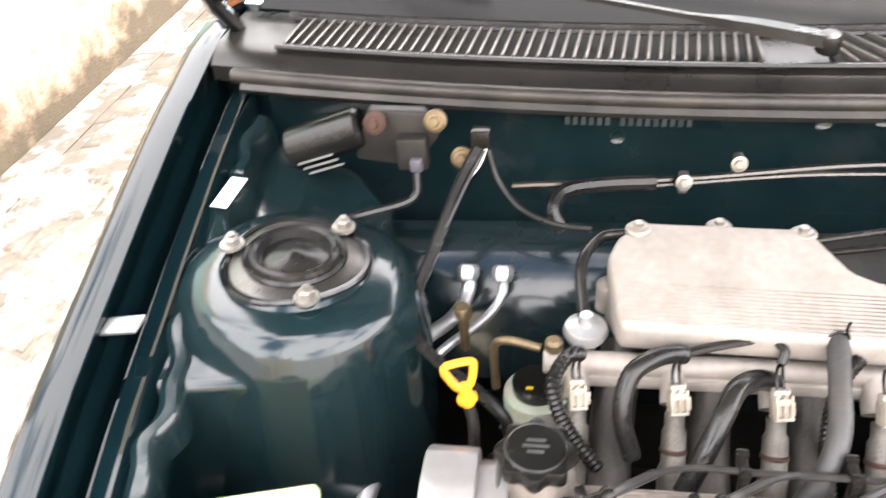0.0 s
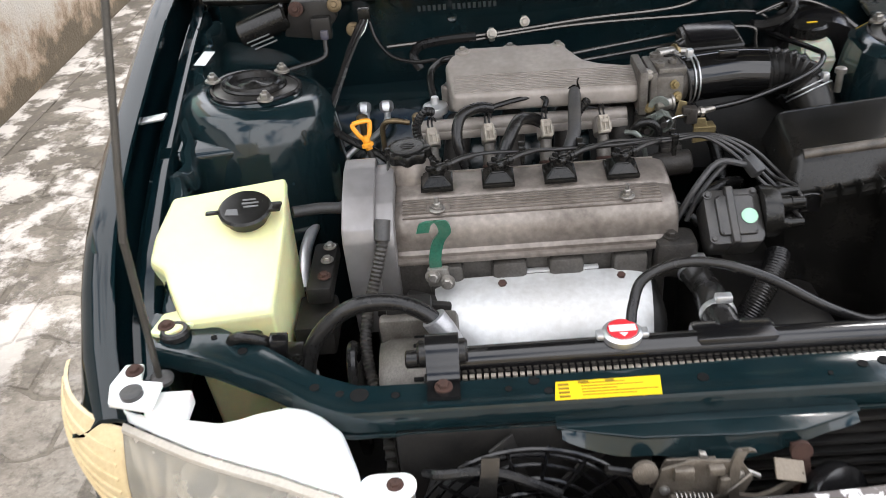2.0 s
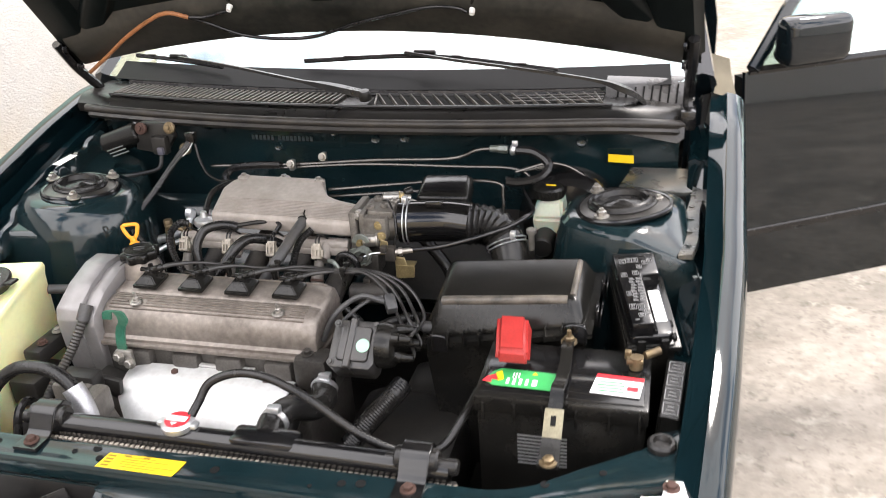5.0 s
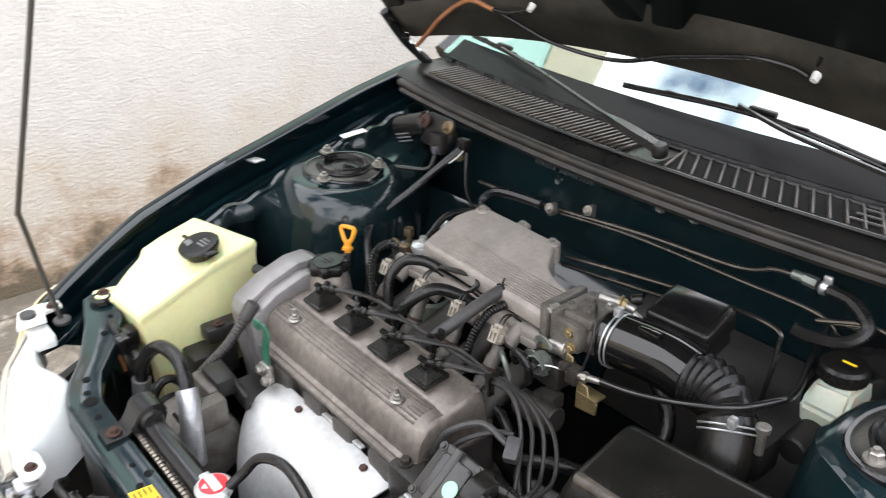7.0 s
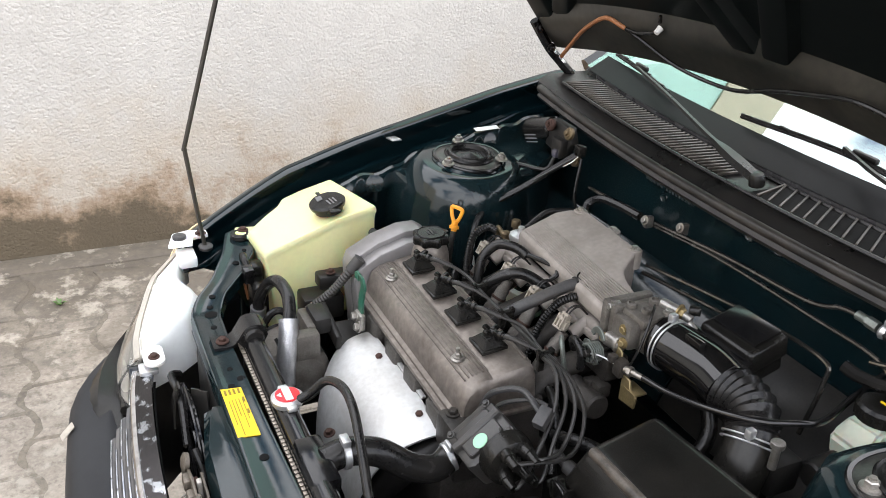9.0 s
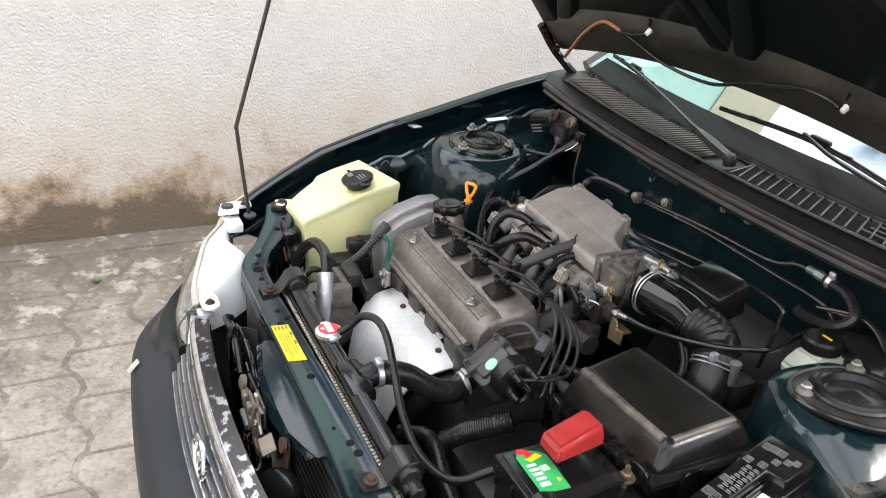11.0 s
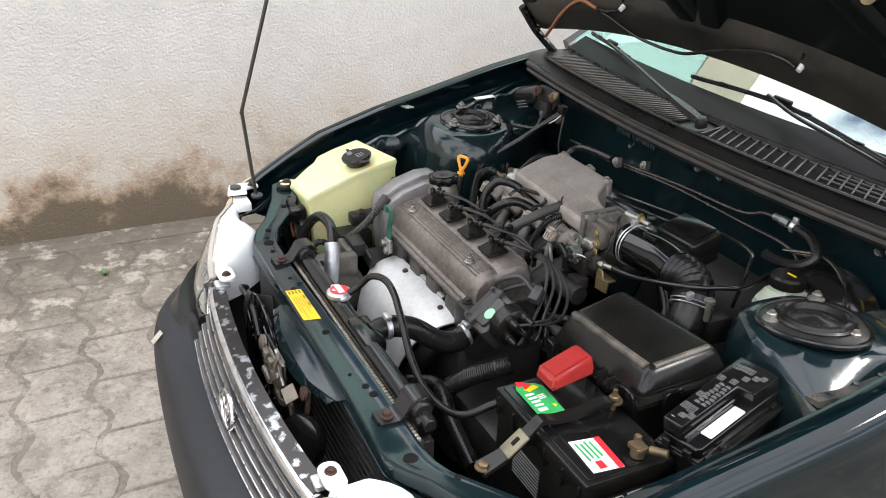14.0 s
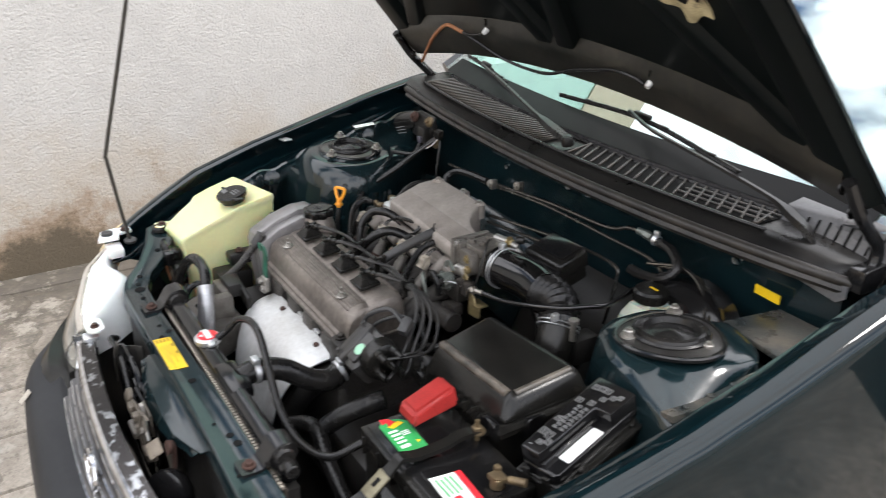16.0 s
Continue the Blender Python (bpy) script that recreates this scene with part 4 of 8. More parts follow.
tube(bm, [hood_pt(-0.66, -0.005, 0.008), hood_pt(-0.58, 0.05, 0.014), hood_pt(-0.50, 0.105, 0.014), hood_pt(-0.42, 0.150, 0.014), hood_pt(-0.37, 0.168, 0.014), hood_pt(-0.330, 0.150, 0.014)], 0.0045, 8)
part("washer_tube", bm, COPPER, hood, "stained orange washer tube")
bm = B()
tube(bm, [hood_pt(-0.330, 0.150, 0.014), hood_pt(-0.30, 0.130, 0.014), hood_pt(-0.225, 0.080, 0.014), hood_pt(-0.10, 0.068, 0.014), hood_pt(0.02, 0.110, 0.014), hood_pt(0.10, 0.135, 0.014), hood_pt(0.18, 0.158, 0.014), hood_pt(0.235, 0.158, 0.014), hood_pt(0.255, 0.146, 0.013)], 0.0036, 8)
part("washer_tube", bm, RUBBER, hood)
bm = B()
tube(bm, [hood_pt(-0.330, 0.150, 0.014), hood_pt(-0.29, 0.150, 0.016), hood_pt(-0.24, 0.160, 0.013)], 0.0032, 8)
part("washer_tube", bm, RUBBER, hood)
for x, s in ((-0.2325, 0.165), (0.2655, 0.145)):
    bm = B()
    p = Vector(hood_pt(x, s, RIBH))
    d = Vector((0, -math.sin(HA), -math.cos(HA)))
    cyl(bm, p, p + d * 0.013, 0.0065, 0.005, 12)
    part("nozzle_clip", bm, WHITELAB, hood, "white plastic washer jet nut")
    bm = B()
    cyl(bm, p + Vector((0, -0.004, 0.010)), p + Vector((0.004, -0.008, 0.022)), 0.004, 0.003, 10)
    part("nozzle", bm, BLACK, hood)
for side in (-1, 1):
    bm = B()
    xx = cx(0.87) + side * 0.672
    tube(bm, [(xx, 0.90, 0.935), (xx, 0.915, 0.985), (xx, 0.885, 1.02), (xx, 0.845, 1.06), (xx, 0.80, 1.12)], 0.011, 8)
    box(bm, (xx, 0.90, 0.945), (0.03, 0.06, 0.04), 0.004)
    hexbolt(bm, (xx - side * 0.012, 0.845, 1.06), (-side, 0, 0), 0.007, 0.006)
    hexbolt(bm, (xx - side * 0.012, 0.81, 1.105), (-side, 0, 0), 0.007, 0.006)
    part("hinge", bm, BLACKGLOSS, hood)
rod = thing("prop_rod", "thin grey steel bonnet prop rod with a kink", "prop rod", (-0.61, 0.036, 0.735))
part("rod", tube(B(), [(-0.612, 0.035, 0.735), (-0.604, 0.026, 0.80), (-0.589, 0.011, 0.925), (-0.5865, 0.009, 0.945), (-0.583, 0.014, 0.970), (-0.545, 0.084, 1.25), (-0.491, 0.182, 1.66)], 0.0042, 10, 8), RODSTEEL, rod)
part("grommet", lathe(B(), [(0.013, 0), (0.014, 0.006), (0.010, 0.009), (0.006, 0.009)], (-0.61, 0.036, 0.728), (0.1, 0, 1), 18), GREYRUBBER, rod, "grey pivot grommet")

# ---- cowl and wipers ----
cowl = thing("cowl_panel", "aged dark plastic cowl panel with louvre slots", "cowl", (cx(0.9), 0.90, 0.95))
def cowl_surf(u, v):
    x = cx(0.9) + (u - 0.5) * 1.36
    yf, yr = cowl_y(x, True) - 0.030, cowl_y(x, False) + 0.030
    return (x, yf + (yr - yf) * v, cowl_z(x) - 0.016 * (1 - min(1, v * 4)) ** 2)
part("panel", sheet(B(), cowl_surf, 44, 10, (0, 0.0, -0.02)), COWLPL, cowl)
bm = B()
tube(bm, [(x, cowl_y(x, True) - 0.036, cowl_z(x) - 0.024) for x in np.linspace(-0.70, 0.62, 26)], 0.0095, 10, 2)
part("weather_seal", bm, SEAL, cowl, "dusty grey rubber bulkhead seal")
bm = B()
loft(bm, [[(x, cowl_y(x, True) - 0.034, cowl_z(x) - 0.020), (x, cowl_y(x, True) - 0.048, cowl_z(x) - 0.036), (x, cowl_y(x, True) - 0.042, cowl_z(x) - 0.044), (x, max(cowl_y(x, True), wall_y(x, 0.93)) + 0.004, 0.928), (x, max(cowl_y(x, True), wall_y(x, 0.93)) + 0.020, 0.940), (x, cowl_y(x, True) - 0.020, cowl_z(x) - 0.030)] for x in np.linspace(-0.69, 0.61, 34)])
part("lip", bm, SEAL, cowl)
# this plate's pale grey includes the light that falls on it
part("closing_plate", loft(B(), [[(x, wall_y(x, 0.92) - 0.010, z0), (x, wall_y(x, 0.92) - 0.006, z0), (x, wall_y(x, 0.92) - 0.006, z1), (x, wall_y(x, 0.92) - 0.010, z1)] for x, z0, z1 in ((0.45, 0.934, 0.937), (0.53, 0.918, 0.936), (0.605, 0.902, 0.934), (0.618, 0.912, 0.933))]), PLATELIT, cowl, "plain grey closing plate under the seal")
bm = B()
SPANS = ((-0.64, -0.09, 42), (-0.02, 0.46, 21))
for x0, x1, n in SPANS:
    loft(bm, [[(x, cowl_y(x, True), cowl_z(x) + 0.0006), (x, cowl_y(x, False), cowl_z(x) + 0.0006), (x, cowl_y(x, False), cowl_z(x) + 0.0022), (x, cowl_y(x, True), cowl_z(x) + 0.0022)] for x in np.linspace(x0, x1, 30)])
part("slot_recess", bm, INTERIOR, cowl, "black gap under the louvres")
for v0 in (0, 1):
    bm = B()
    tube(bm, [(x, cowl_y(x, v0 == 0) + (0.004 if v0 else -0.004), cowl_z(x) + 0.003) for x in np.linspace(-0.65, 0.48, 30)], 0.0035, 6, 1)
    part("strip_edge", bm, COWLPL, cowl)
# the grey base colour carries the sky's sheen on this glossy trim
part("rear_trim", loft(B(), [[(x, cowl_y(x, False) + 0.010, cowl_z(x) + 0.002), (x, cowl_y(x, False) + 0.011, cowl_z(x) + 0.010), (x, cowl_y(x, False) + 0.018, cowl_z(x) + 0.0155), (x, cowl_y(x, False) + 0.030, cowl_z(x) + 0.021), (x, cowl_y(x, False) + 0.034, cowl_z(x) + 0.018), (x, cowl_y(x, False) + 0.034, cowl_z(x) + 0.002)] for x in np.linspace(-0.66, 0.45, 40)]), TRIMSHEEN, cowl, "smooth trim along the foot of the glass, sky sheen in its grey")
for k in (0.3, 0.55, 0.8):
    part("cross_bar", tube(B(), [(x, cowl_y(x, True) + (cowl_y(x, False) - cowl_y(x, True)) * k, cowl_z(x) + 0.0055) for x in np.linspace(0.28, 0.46, 10)], 0.0020, 6, 1), LOUVRE, cowl)
# vent coloured lighter than the cowl to paint in the reflected sky
vent = part("corner_vent", loft(B(), [[(x, 0.868 + 0.3 * (x - 0.46), 0.950), (x, 0.882 + 0.3 * (x - 0.46), 0.962), (x, 0.898 + 0.3 * (x - 0.46), 1.006), (x, 0.905 + 0.3 * (x - 0.46), 1.012), (x, 0.950 + 0.2 * (x - 0.46), 1.018), (x, 0.955 + 0.2 * (x - 0.46), 0.950)] for x in np.linspace(0.462, 0.632, 12)]), VENTSHEEN, cowl, "smooth grey corner vent beside the wiper spindle")
for k in range(9):
    x = 0.484 + 0.0165 * k
    y = 0.8825 + 0.3 * (x - 0.46)
    part("vent_slot", loft(B(), [[(x + d - 0.0016, y + e, z), (x + d - 0.0016, y + e - 0.002, z), (x + d + 0.0016, y + e - 0.002, z), (x + d + 0.0016, y + e, z)] for d, e, z in ((0, 0, 0.966), (0.003, 0.0127, 1.002))]), INTERIOR, vent)
slat_bm = B()
box(slat_bm, (0, 0, 0.0035), (0.0036, 0.10, 0.0085), 0.0010, (0, 18, 0))
slat_me = None
for x0, x1, n in SPANS:
    for i in range(n):
        x = x0 + (x1 - x0) * i / (n - 1)
        lean = -0.004 if x < -0.05 else 0.021
        xa, xb = max(x0, min(x1, x + lean)), max(x0, min(x1, x - lean))
        a, b = Vector((xa, cowl_y(xa, True), cowl_z(xa))), Vector((xb, cowl_y(xb, False), cowl_z(xb)))
        if slat_me is None:
            ob = part("louvre_slat", slat_bm, LOUVRE, cowl)
            slat_me = ob.data
            HOMEC = HOME[cowl.name]
            # its mesh lies at the world's origin: shift back to local coordinates
            for v in slat_me.vertices:
                v.co += HOMEC
        else:
            ob = new("louvre_slat", slat_me)
            ob.parent = cowl
        d = b - a
        ob.matrix_basis = Matrix.Translation((a + b) / 2 - HOMEC) @ pose(0, 0, 0, 0, 0, math.degrees(math.atan2(-d.x, d.y))) @ Matrix.Diagonal((1, d.length / 0.10, 1, 1))
def wiper(pivot, arm, blade, label):
    w = thing("wiper", label, "wiper", pivot, "windscreen wipers")
    bm = B()
    rings = []
    pts = curve_pts([pivot, *arm], 6)
    for i, p in enumerate(pts):
        t = i / (len(pts) - 1)
        d = (pts[min(i + 1, len(pts) - 1)] - pts[max(i - 1, 0)]).normalized()
        s = d.cross(Vector((0, 0, 1))).normalized() * lerp_tab([(0, 0.0105), (0.20, 0.0125), (0.38, 0.0095), (0.46, 0.0045), (1.0, 0.0034)], t)
        z = Vector((0, 0, lerp_tab([(0, 0.0065), (0.40, 0.0055), (0.5, 0.0028), (1.0, 0.0025)], t)))
        rings.append([p + s - z, p + s * 0.8 + z, p - s * 0.8 + z, p - s - z])
    part("arm", loft(bm, rings), WIPERM, w)
    bm = B()
    lathe(bm, [(0.013, -0.012), (0.013, 0.003), (0.010, 0.008), (0.0, 0.009)], pivot, (0, -0.2, 1), 18)
    part("pivot_cap", bm, WIPERM, w)
    bm = B()
    b = curve_pts(blade, 8)
    tube(bm, [p + Vector((0, 0, 0.0080)) for p in b], 0.0026, 6, 2)
    turn = (0, 0, math.degrees(math.atan2(b[-1].y - b[0].y, b[-1].x - b[0].x)))
    for k in range(9):
        p = b[int((0.03 + 0.94 * k / 8) * (len(b) - 1))]
        box(bm, p + Vector((0, 0, 0.0095 if k % 2 else 0.007)), (0.022 if k % 2 else 0.012, 0.006, 0.005), 0.0012, turn)
    box(bm, b[len(b) // 2] + Vector((0, 0, 0.014)), (0.05, 0.010, 0.010), 0.003, turn)
    part("blade_frame", bm, WIPERM, w)
    bm = B()
    tube(bm, [p + Vector((0, 0, 0.004)) for p in b], 0.0036, 6, 2)
    part("blade_rubber", bm, RUBBER, w)
wiper(Vector((-0.025, 0.826, 1.006)), [Vector((-0.09, 0.832, 1.018)), Vector((-0.17, 0.850, 1.026)), Vector((-0.36, 0.900, 1.046)), Vector((-0.515, 0.940, 1.058))], [Vector((-0.405, 0.938, 1.030)), Vector((-0.53, 0.965, 1.040)), Vector((-0.658, 0.990, 1.046))], "black wiper parked on the glass over the louvres")
wiper(Vector((0.540, 0.884, 0.966)), [Vector((0.528, 0.876, 0.990)), Vector((0.500, 0.870, 1.008)), Vector((0.440, 0.878, 1.024)), Vector((0.30, 0.880, 1.045)), Vector((0.155, 0.885, 1.063)), Vector((0.035, 0.935, 1.068))], [Vector((0.362, 0.888, 1.036)), Vector((0.08, 0.930, 1.055)), Vector((-0.205, 0.948, 1.041))], "black wiper parked high across the glass")

# ---- engine ----
engine = thing("engine", "dirty cast aluminium four cylinder engine with ribbed cam cover", "engine", (-0.17, 0.32, 0.30))
# block and head
bm = B()
box(bm, (-0.17, 0.345, 0.66), (0.43, 0.15, 0.13), 0.01)
box(bm, (-0.17, 0.35, 0.48), (0.42, 0.20, 0.28), 0.02)
for x in (-0.27, -0.18, -0.10, -0.01):
    box(bm, (x, 0.268, 0.69), (0.05, 0.03, 0.05), 0.008)
part("cylinder_head", bm, HEADCAST, engine, "oily cast head and block")
# cam cover
PROF = [(0.262, 0.722), (0.262, 0.733), (0.268, 0.737), (0.270, 0.757), (0.277, 0.776), (0.290, 0.785), (0.308, 0.790), (0.320, 0.789), (0.324, 0.793), (0.376, 0.800), (0.386, 0.795), (0.392, 0.780), (0.395, 0.745), (0.395, 0.722)]
bm = B()
rings = []
for x, k in ((-0.338, 0.90), (-0.334, 0.97), (-0.325, 1.0), (0.030, 1.0), (0.043, 0.985), (0.052, 0.95), (0.057, 0.85)):
    cy, cz = 0.330, 0.722
    rings.append([(x, cy + (y - cy) * (1 - (1 - k) * 0.5), cz + (z - cz) * k) for y, z in PROF])
loft(bm, rings)
box(bm, (-0.14, 0.327, 0.724), (0.405, 0.145, 0.008), 0.003)
cover = part("cam_cover", bm, CAST, engine, "ribbed grey brown cam cover")
for i in range(7):
    y = 0.2835 + i * 0.0058
    if 2 <= i <= 3:
        spans = ((-0.325, -0.292), (-0.258, -0.03), (0.008, 0.035))
    else:
        spans = ((-0.325, 0.035),)
    for a, b in spans:
        z = lerp_tab([(p[0], p[1]) for p in PROF[:9]], y)
        part("rib", box(B(), ((a + b) / 2, y, z + 0.0005), (b - a, 0.0024, 0.0036), 0.0007), CAST, cover)
for i in range(4):
    y = 0.378 + i * 0.005
    part("rib", box(B(), (-0.14, y, lerp_tab(PROF[8:12], y) + 0.0006), (0.36, 0.002, 0.004), 0.0007), CAST, cover)
for x in (-0.276, -0.012):
    bm = B()
    lathe(bm, [(0.0105, 0), (0.011, 0.0025), (0.0085, 0.004), (0.0, 0.004)], (x, 0.294, 0.786), (0, -0.08, 1), 24)
    hexbolt(bm, (x, 0.294, 0.790), (0, -0.08, 1), 0.0050, 0.007)
    cyl(bm, (x, 0.294, 0.79), (x, 0.293, 0.806), 0.003, seg=8)
    part("cover_nut", bm, STEEL, cover, "zinc cap nut on a sealing washer")
BOOTX = [-0.275 + 0.0877 * i for i in range(4)]
for x in BOOTX:
    bm = B()
    t = B()
    bmesh.ops.create_cube(t, size=1)
    for v in t.verts:
        k = 0.46 if v.co.z > 0 else 1.0
        v.co = Vector((v.co.x * 0.043 * k, v.co.y * 0.040 * k, v.co.z * 0.012))
    bmesh.ops.bevel(t, geom=t.edges[:], offset=0.0015, segments=2, affect="EDGES")
    bmesh.ops.transform(t, matrix=pose(x, 0.343, 0.8125, 6, 0, 0), verts=t.verts)
    merge(bm, t)
    box(bm, (x, 0.343, 0.8035), (0.046, 0.043, 0.006), 0.001, (6, 0, 0))
    cyl(bm, (x, 0.345, 0.808), (x, 0.346, 0.824), 0.0085, 0.0075, 12)
    for a in (20, 110, 200, 290):
        box(bm, (x + 0.0085 * math.cos(radians(a)), 0.346 + 0.0085 * math.sin(radians(a)), 0.8255), (0.013, 0.0085, 0.0065), 0.002, (0, -14, a))
    cyl(bm, (x, 0.346, 0.823), (x + 0.022, 0.357, 0.825), 0.0062, 0.0052, 10)
    cyl(bm, (x + 0.015, 0.3535, 0.8242), (x + 0.019, 0.3555, 0.8246), 0.0075, seg=10)
    part("plug_boot", bm, BLACK, engine, "square black spark plug boot")
# ignition leads
ENDS = [(0.206, 0.262, 0.745), (0.208, 0.293, 0.746), (0.206, 0.293, 0.777), (0.204, 0.264, 0.777)]
for i, x in enumerate(BOOTX):
    y, z = 0.3935 + 0.0042 * (i % 4), 0.812 + 0.0045 * ((i + 1) % 2)
    pts = [(x + 0.020, 0.356, 0.8248), (x + 0.034, 0.364, 0.827), (x + 0.056, 0.380, 0.824), (x + 0.090, y - 0.001, z + 0.003)]
    pts += [(xx, y, z) for xx in np.arange(x + 0.14, 0.02, 0.07)]
    e = Vector(ENDS[i])
    k = i / 3.0
    pts += [(0.072, 0.384 + 0.003 * i, 0.822 + 0.003 * (i % 2)), (0.112 + 0.022 * k, 0.380 + 0.005 * i, 0.826 - 0.002 * i), (0.150 + 0.034 * k, 0.362 + 0.008 * i, 0.806 - 0.002 * i), (0.182 + 0.038 * k, 0.328 + 0.006 * i, 0.778 - 0.002 * i), e + Vector((0.016, 0.010, 0.003)), e + Vector((0.008, 0.0, 0))]
    part("ignition_lead", tube(B(), pts, 0.0029, 8, 6), LEAD, engine, "dusty grey brown ignition lead")
    part("lead_sleeve", tube(B(), pts[:3], 0.0042, 8, 6, 0.08, 0.004), LEAD, engine)
for x, y, z in ((-0.148, 0.397, 0.816), (-0.062, 0.400, 0.814), (0.072, 0.389, 0.823)):
    bm = B()
    box(bm, (x, y, z), (0.008, 0.026, 0.013), 0.0015)
    box(bm, (x, y - 0.010, z + 0.007), (0.010, 0.006, 0.007), 0.001); box(bm, (x, y + 0.010, z + 0.007), (0.010, 0.006, 0.007), 0.001)
    box(bm, (x, y - 0.006, z - 0.014), (0.006, 0.010, 0.020), 0.001)
    part("lead_clip", bm, BLACK, engine)
# timing cover with its bead, oil cap and dipstick
bm = B()
TP = [(0.250, 0.72), (0.247, 0.768), (0.254, 0.788), (0.300, 0.813), (0.352, 0.829), (0.385, 0.829), (0.402, 0.818), (0.405, 0.79), (0.405, 0.60), (0.262, 0.60)]
prism(bm, TP, -0.408, -0.362, "x", 0.0035, 2)
prism(bm, [(y + 0.002 if y < .3 else y - 0.004, z - 0.010) for y, z in TP], -0.364, -0.336, "x", 0.004, 2)
part("timing_cover", bm, TIMING, engine, "smooth grey timing belt cover")
bm = B()
tube(bm, [(-0.345, 0.264, 0.735), (-0.345, 0.272, 0.770), (-0.345, 0.295, 0.792), (-0.345, 0.345, 0.813), (-0.345, 0.385, 0.820)], 0.0028, 8)
part("sealing_bead", bm, GREYRUBBER, engine)
OC = Vector((-0.315, 0.383, 0.829))
bm = B()
lathe(bm, [(0.0255, -0.004), (0.030, -0.002), (0.0315, 0.001), (0.0315, 0.011), (0.030, 0.0135), (0.0255, 0.0145)], OC, (0, -0.03, 1), 64, 8, 0.10)
lathe(bm, [(0.0262, 0.011), (0.0262, 0.0155), (0.0245, 0.0165), (0.0235, 0.0155), (0.0, 0.0155)], OC, (0, -0.03, 1), 40)
part("oil_cap", bm, BLACK, engine, "black scalloped oil filler cap")
bm = B()
for dx, dy, w in ((0, 0.006, 0.016), (0, 0.0, 0.022), (0, -0.006, 0.014)):
    box(bm, OC + Vector((dx, dy, 0.0160)), (w, 0.0032, 0.0010), 0.0003)
part("cap_moulding", bm, GREYRUBBER, engine)
bm = B()
lathe(bm, [(0.036, -0.05), (0.033, -0.022), (0.029, -0.010), (0.026, -0.004)], OC, (0, 0, 1), 28)
part("filler_neck", bm, CAST, engine)
bm = B()
DT, DB = Vector((-0.390, 0.470, 0.848)), Vector((-0.380, 0.460, 0.806))
du = (DB - DT).normalized()
dr_ = Vector((0.94, 0.35, 0)).normalized()
ring = [(-0.0125, 0.0), (0.0, -0.001), (0.0125, 0.0), (0.0135, 0.006), (0.007, 0.022), (0.0, 0.026), (-0.007, 0.022), (-0.0135, 0.006), (-0.0125, 0.0)]
tube(bm, [DT + dr_ * a + du * b for a, b in ring], 0.0038, 8, 3)
cyl(bm, DT + du * 0.022, DB, 0.0068, 0.0055, 12)
lathe(bm, [(0.006, 0), (0.0095, 0.001), (0.0095, 0.006), (0.006, 0.008)], DB - du * 0.004, -du, 14)
part("dipstick_handle", bm, ORANGE, engine, "bright orange dipstick handle with a tapered ring")
bm = B()
tube(bm, [DB, DB + Vector((0.004, -0.006, -0.03)), (-0.380, 0.45, 0.68), (-0.376, 0.43, 0.58)], 0.0055, 8)
part("dipstick_tube", bm, CASTDARK, engine)
# exhaust heat shield
def shield(u, v):
    x0, x1 = -0.288 + 0.07 * max(0, v - 0.25), 0.018 - 0.02 * v
    if v > 0.35:
        x0 += 0.045 * ((v - 0.35) / 0.65) ** 1.2
    y = 0.258 - 0.175 * v + 0.045 * v ** 3
    z = 0.692 - 0.015 * v - 0.125 * v ** 2.4
    d = math.hypot((u - 0.62) / 0.16, (v - 0.82) / 0.16)
    return (x0 + (x1 - x0) * u, y + 0.010 * math.exp(-d * d), z - 0.012 * math.exp(-d * d) - 0.012 * (2 * u - 1) ** 8)
bm = B()
sheet(bm, shield, 34, 24, (0, 0.002, -0.003))
sh = part("heat_shield", bm, SHIELD, engine, "satin pressed aluminium exhaust heat shield")
bm = B()
box(bm, (-0.12, 0.262, 0.6945), (0.13, 0.008, 0.004), 0.001)
part("shield_edge", bm, SHIELD, sh)
for x, y, z in ((-0.192, 0.241, 0.6865), (-0.026, 0.243, 0.6855), (-0.105, 0.125, 0.627)):
    part("shield_bolt", hexbolt(B(), (x, y, z), (0, -0.25, 1), 0.0062, 0.007), RUST, sh, "rusty flanged bolt")
bm = B()
for x in (-0.24, -0.15, -0.06, 0.01):
    tube(bm, [(x, 0.27, 0.65), (x, 0.20, 0.62), (x * 0.6 - 0.05, 0.17, 0.52), (-0.11, 0.17, 0.42)], 0.022, 10)
# manifold given black metal so that it sinks into the dark
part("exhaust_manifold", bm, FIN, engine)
# green lifting hook
bm = B()
rings = []
hp = curve_pts([(-0.296, 0.238, 0.785), (-0.290, 0.236, 0.800), (-0.272, 0.236, 0.802), (-0.266, 0.238, 0.785), (-0.276, 0.240, 0.768), (-0.282, 0.240, 0.745), (-0.283, 0.240, 0.722)], 6)
for p in hp:
    rings.append([p + Vector((0.0085, -0.002, 0)), p + Vector((0.0085, 0.002, 0)), p + Vector((-0.0085, 0.002, 0)), p + Vector((-0.0085, -0.002, 0))])
loft(bm, rings)
part("lifting_hook", bm, GREENHOOK, engine, "green painted lifting hook")
bm = B()
box(bm, (-0.280, 0.238, 0.712), (0.030, 0.010, 0.030), 0.003)
hexbolt(bm, (-0.288, 0.233, 0.716), (0, -1, 0.2), 0.007, 0.008); hexbolt(bm, (-0.268, 0.231, 0.706), (0, -1, 0.2), 0.007, 0.008)
part("hook_bracket", bm, STEEL, engine)
# intake plenum
plen = thing("intake_plenum", "dusty grey cast intake plenum with ribbed top", "intake", (-0.1, 0.58, 0.80))
bm = B()
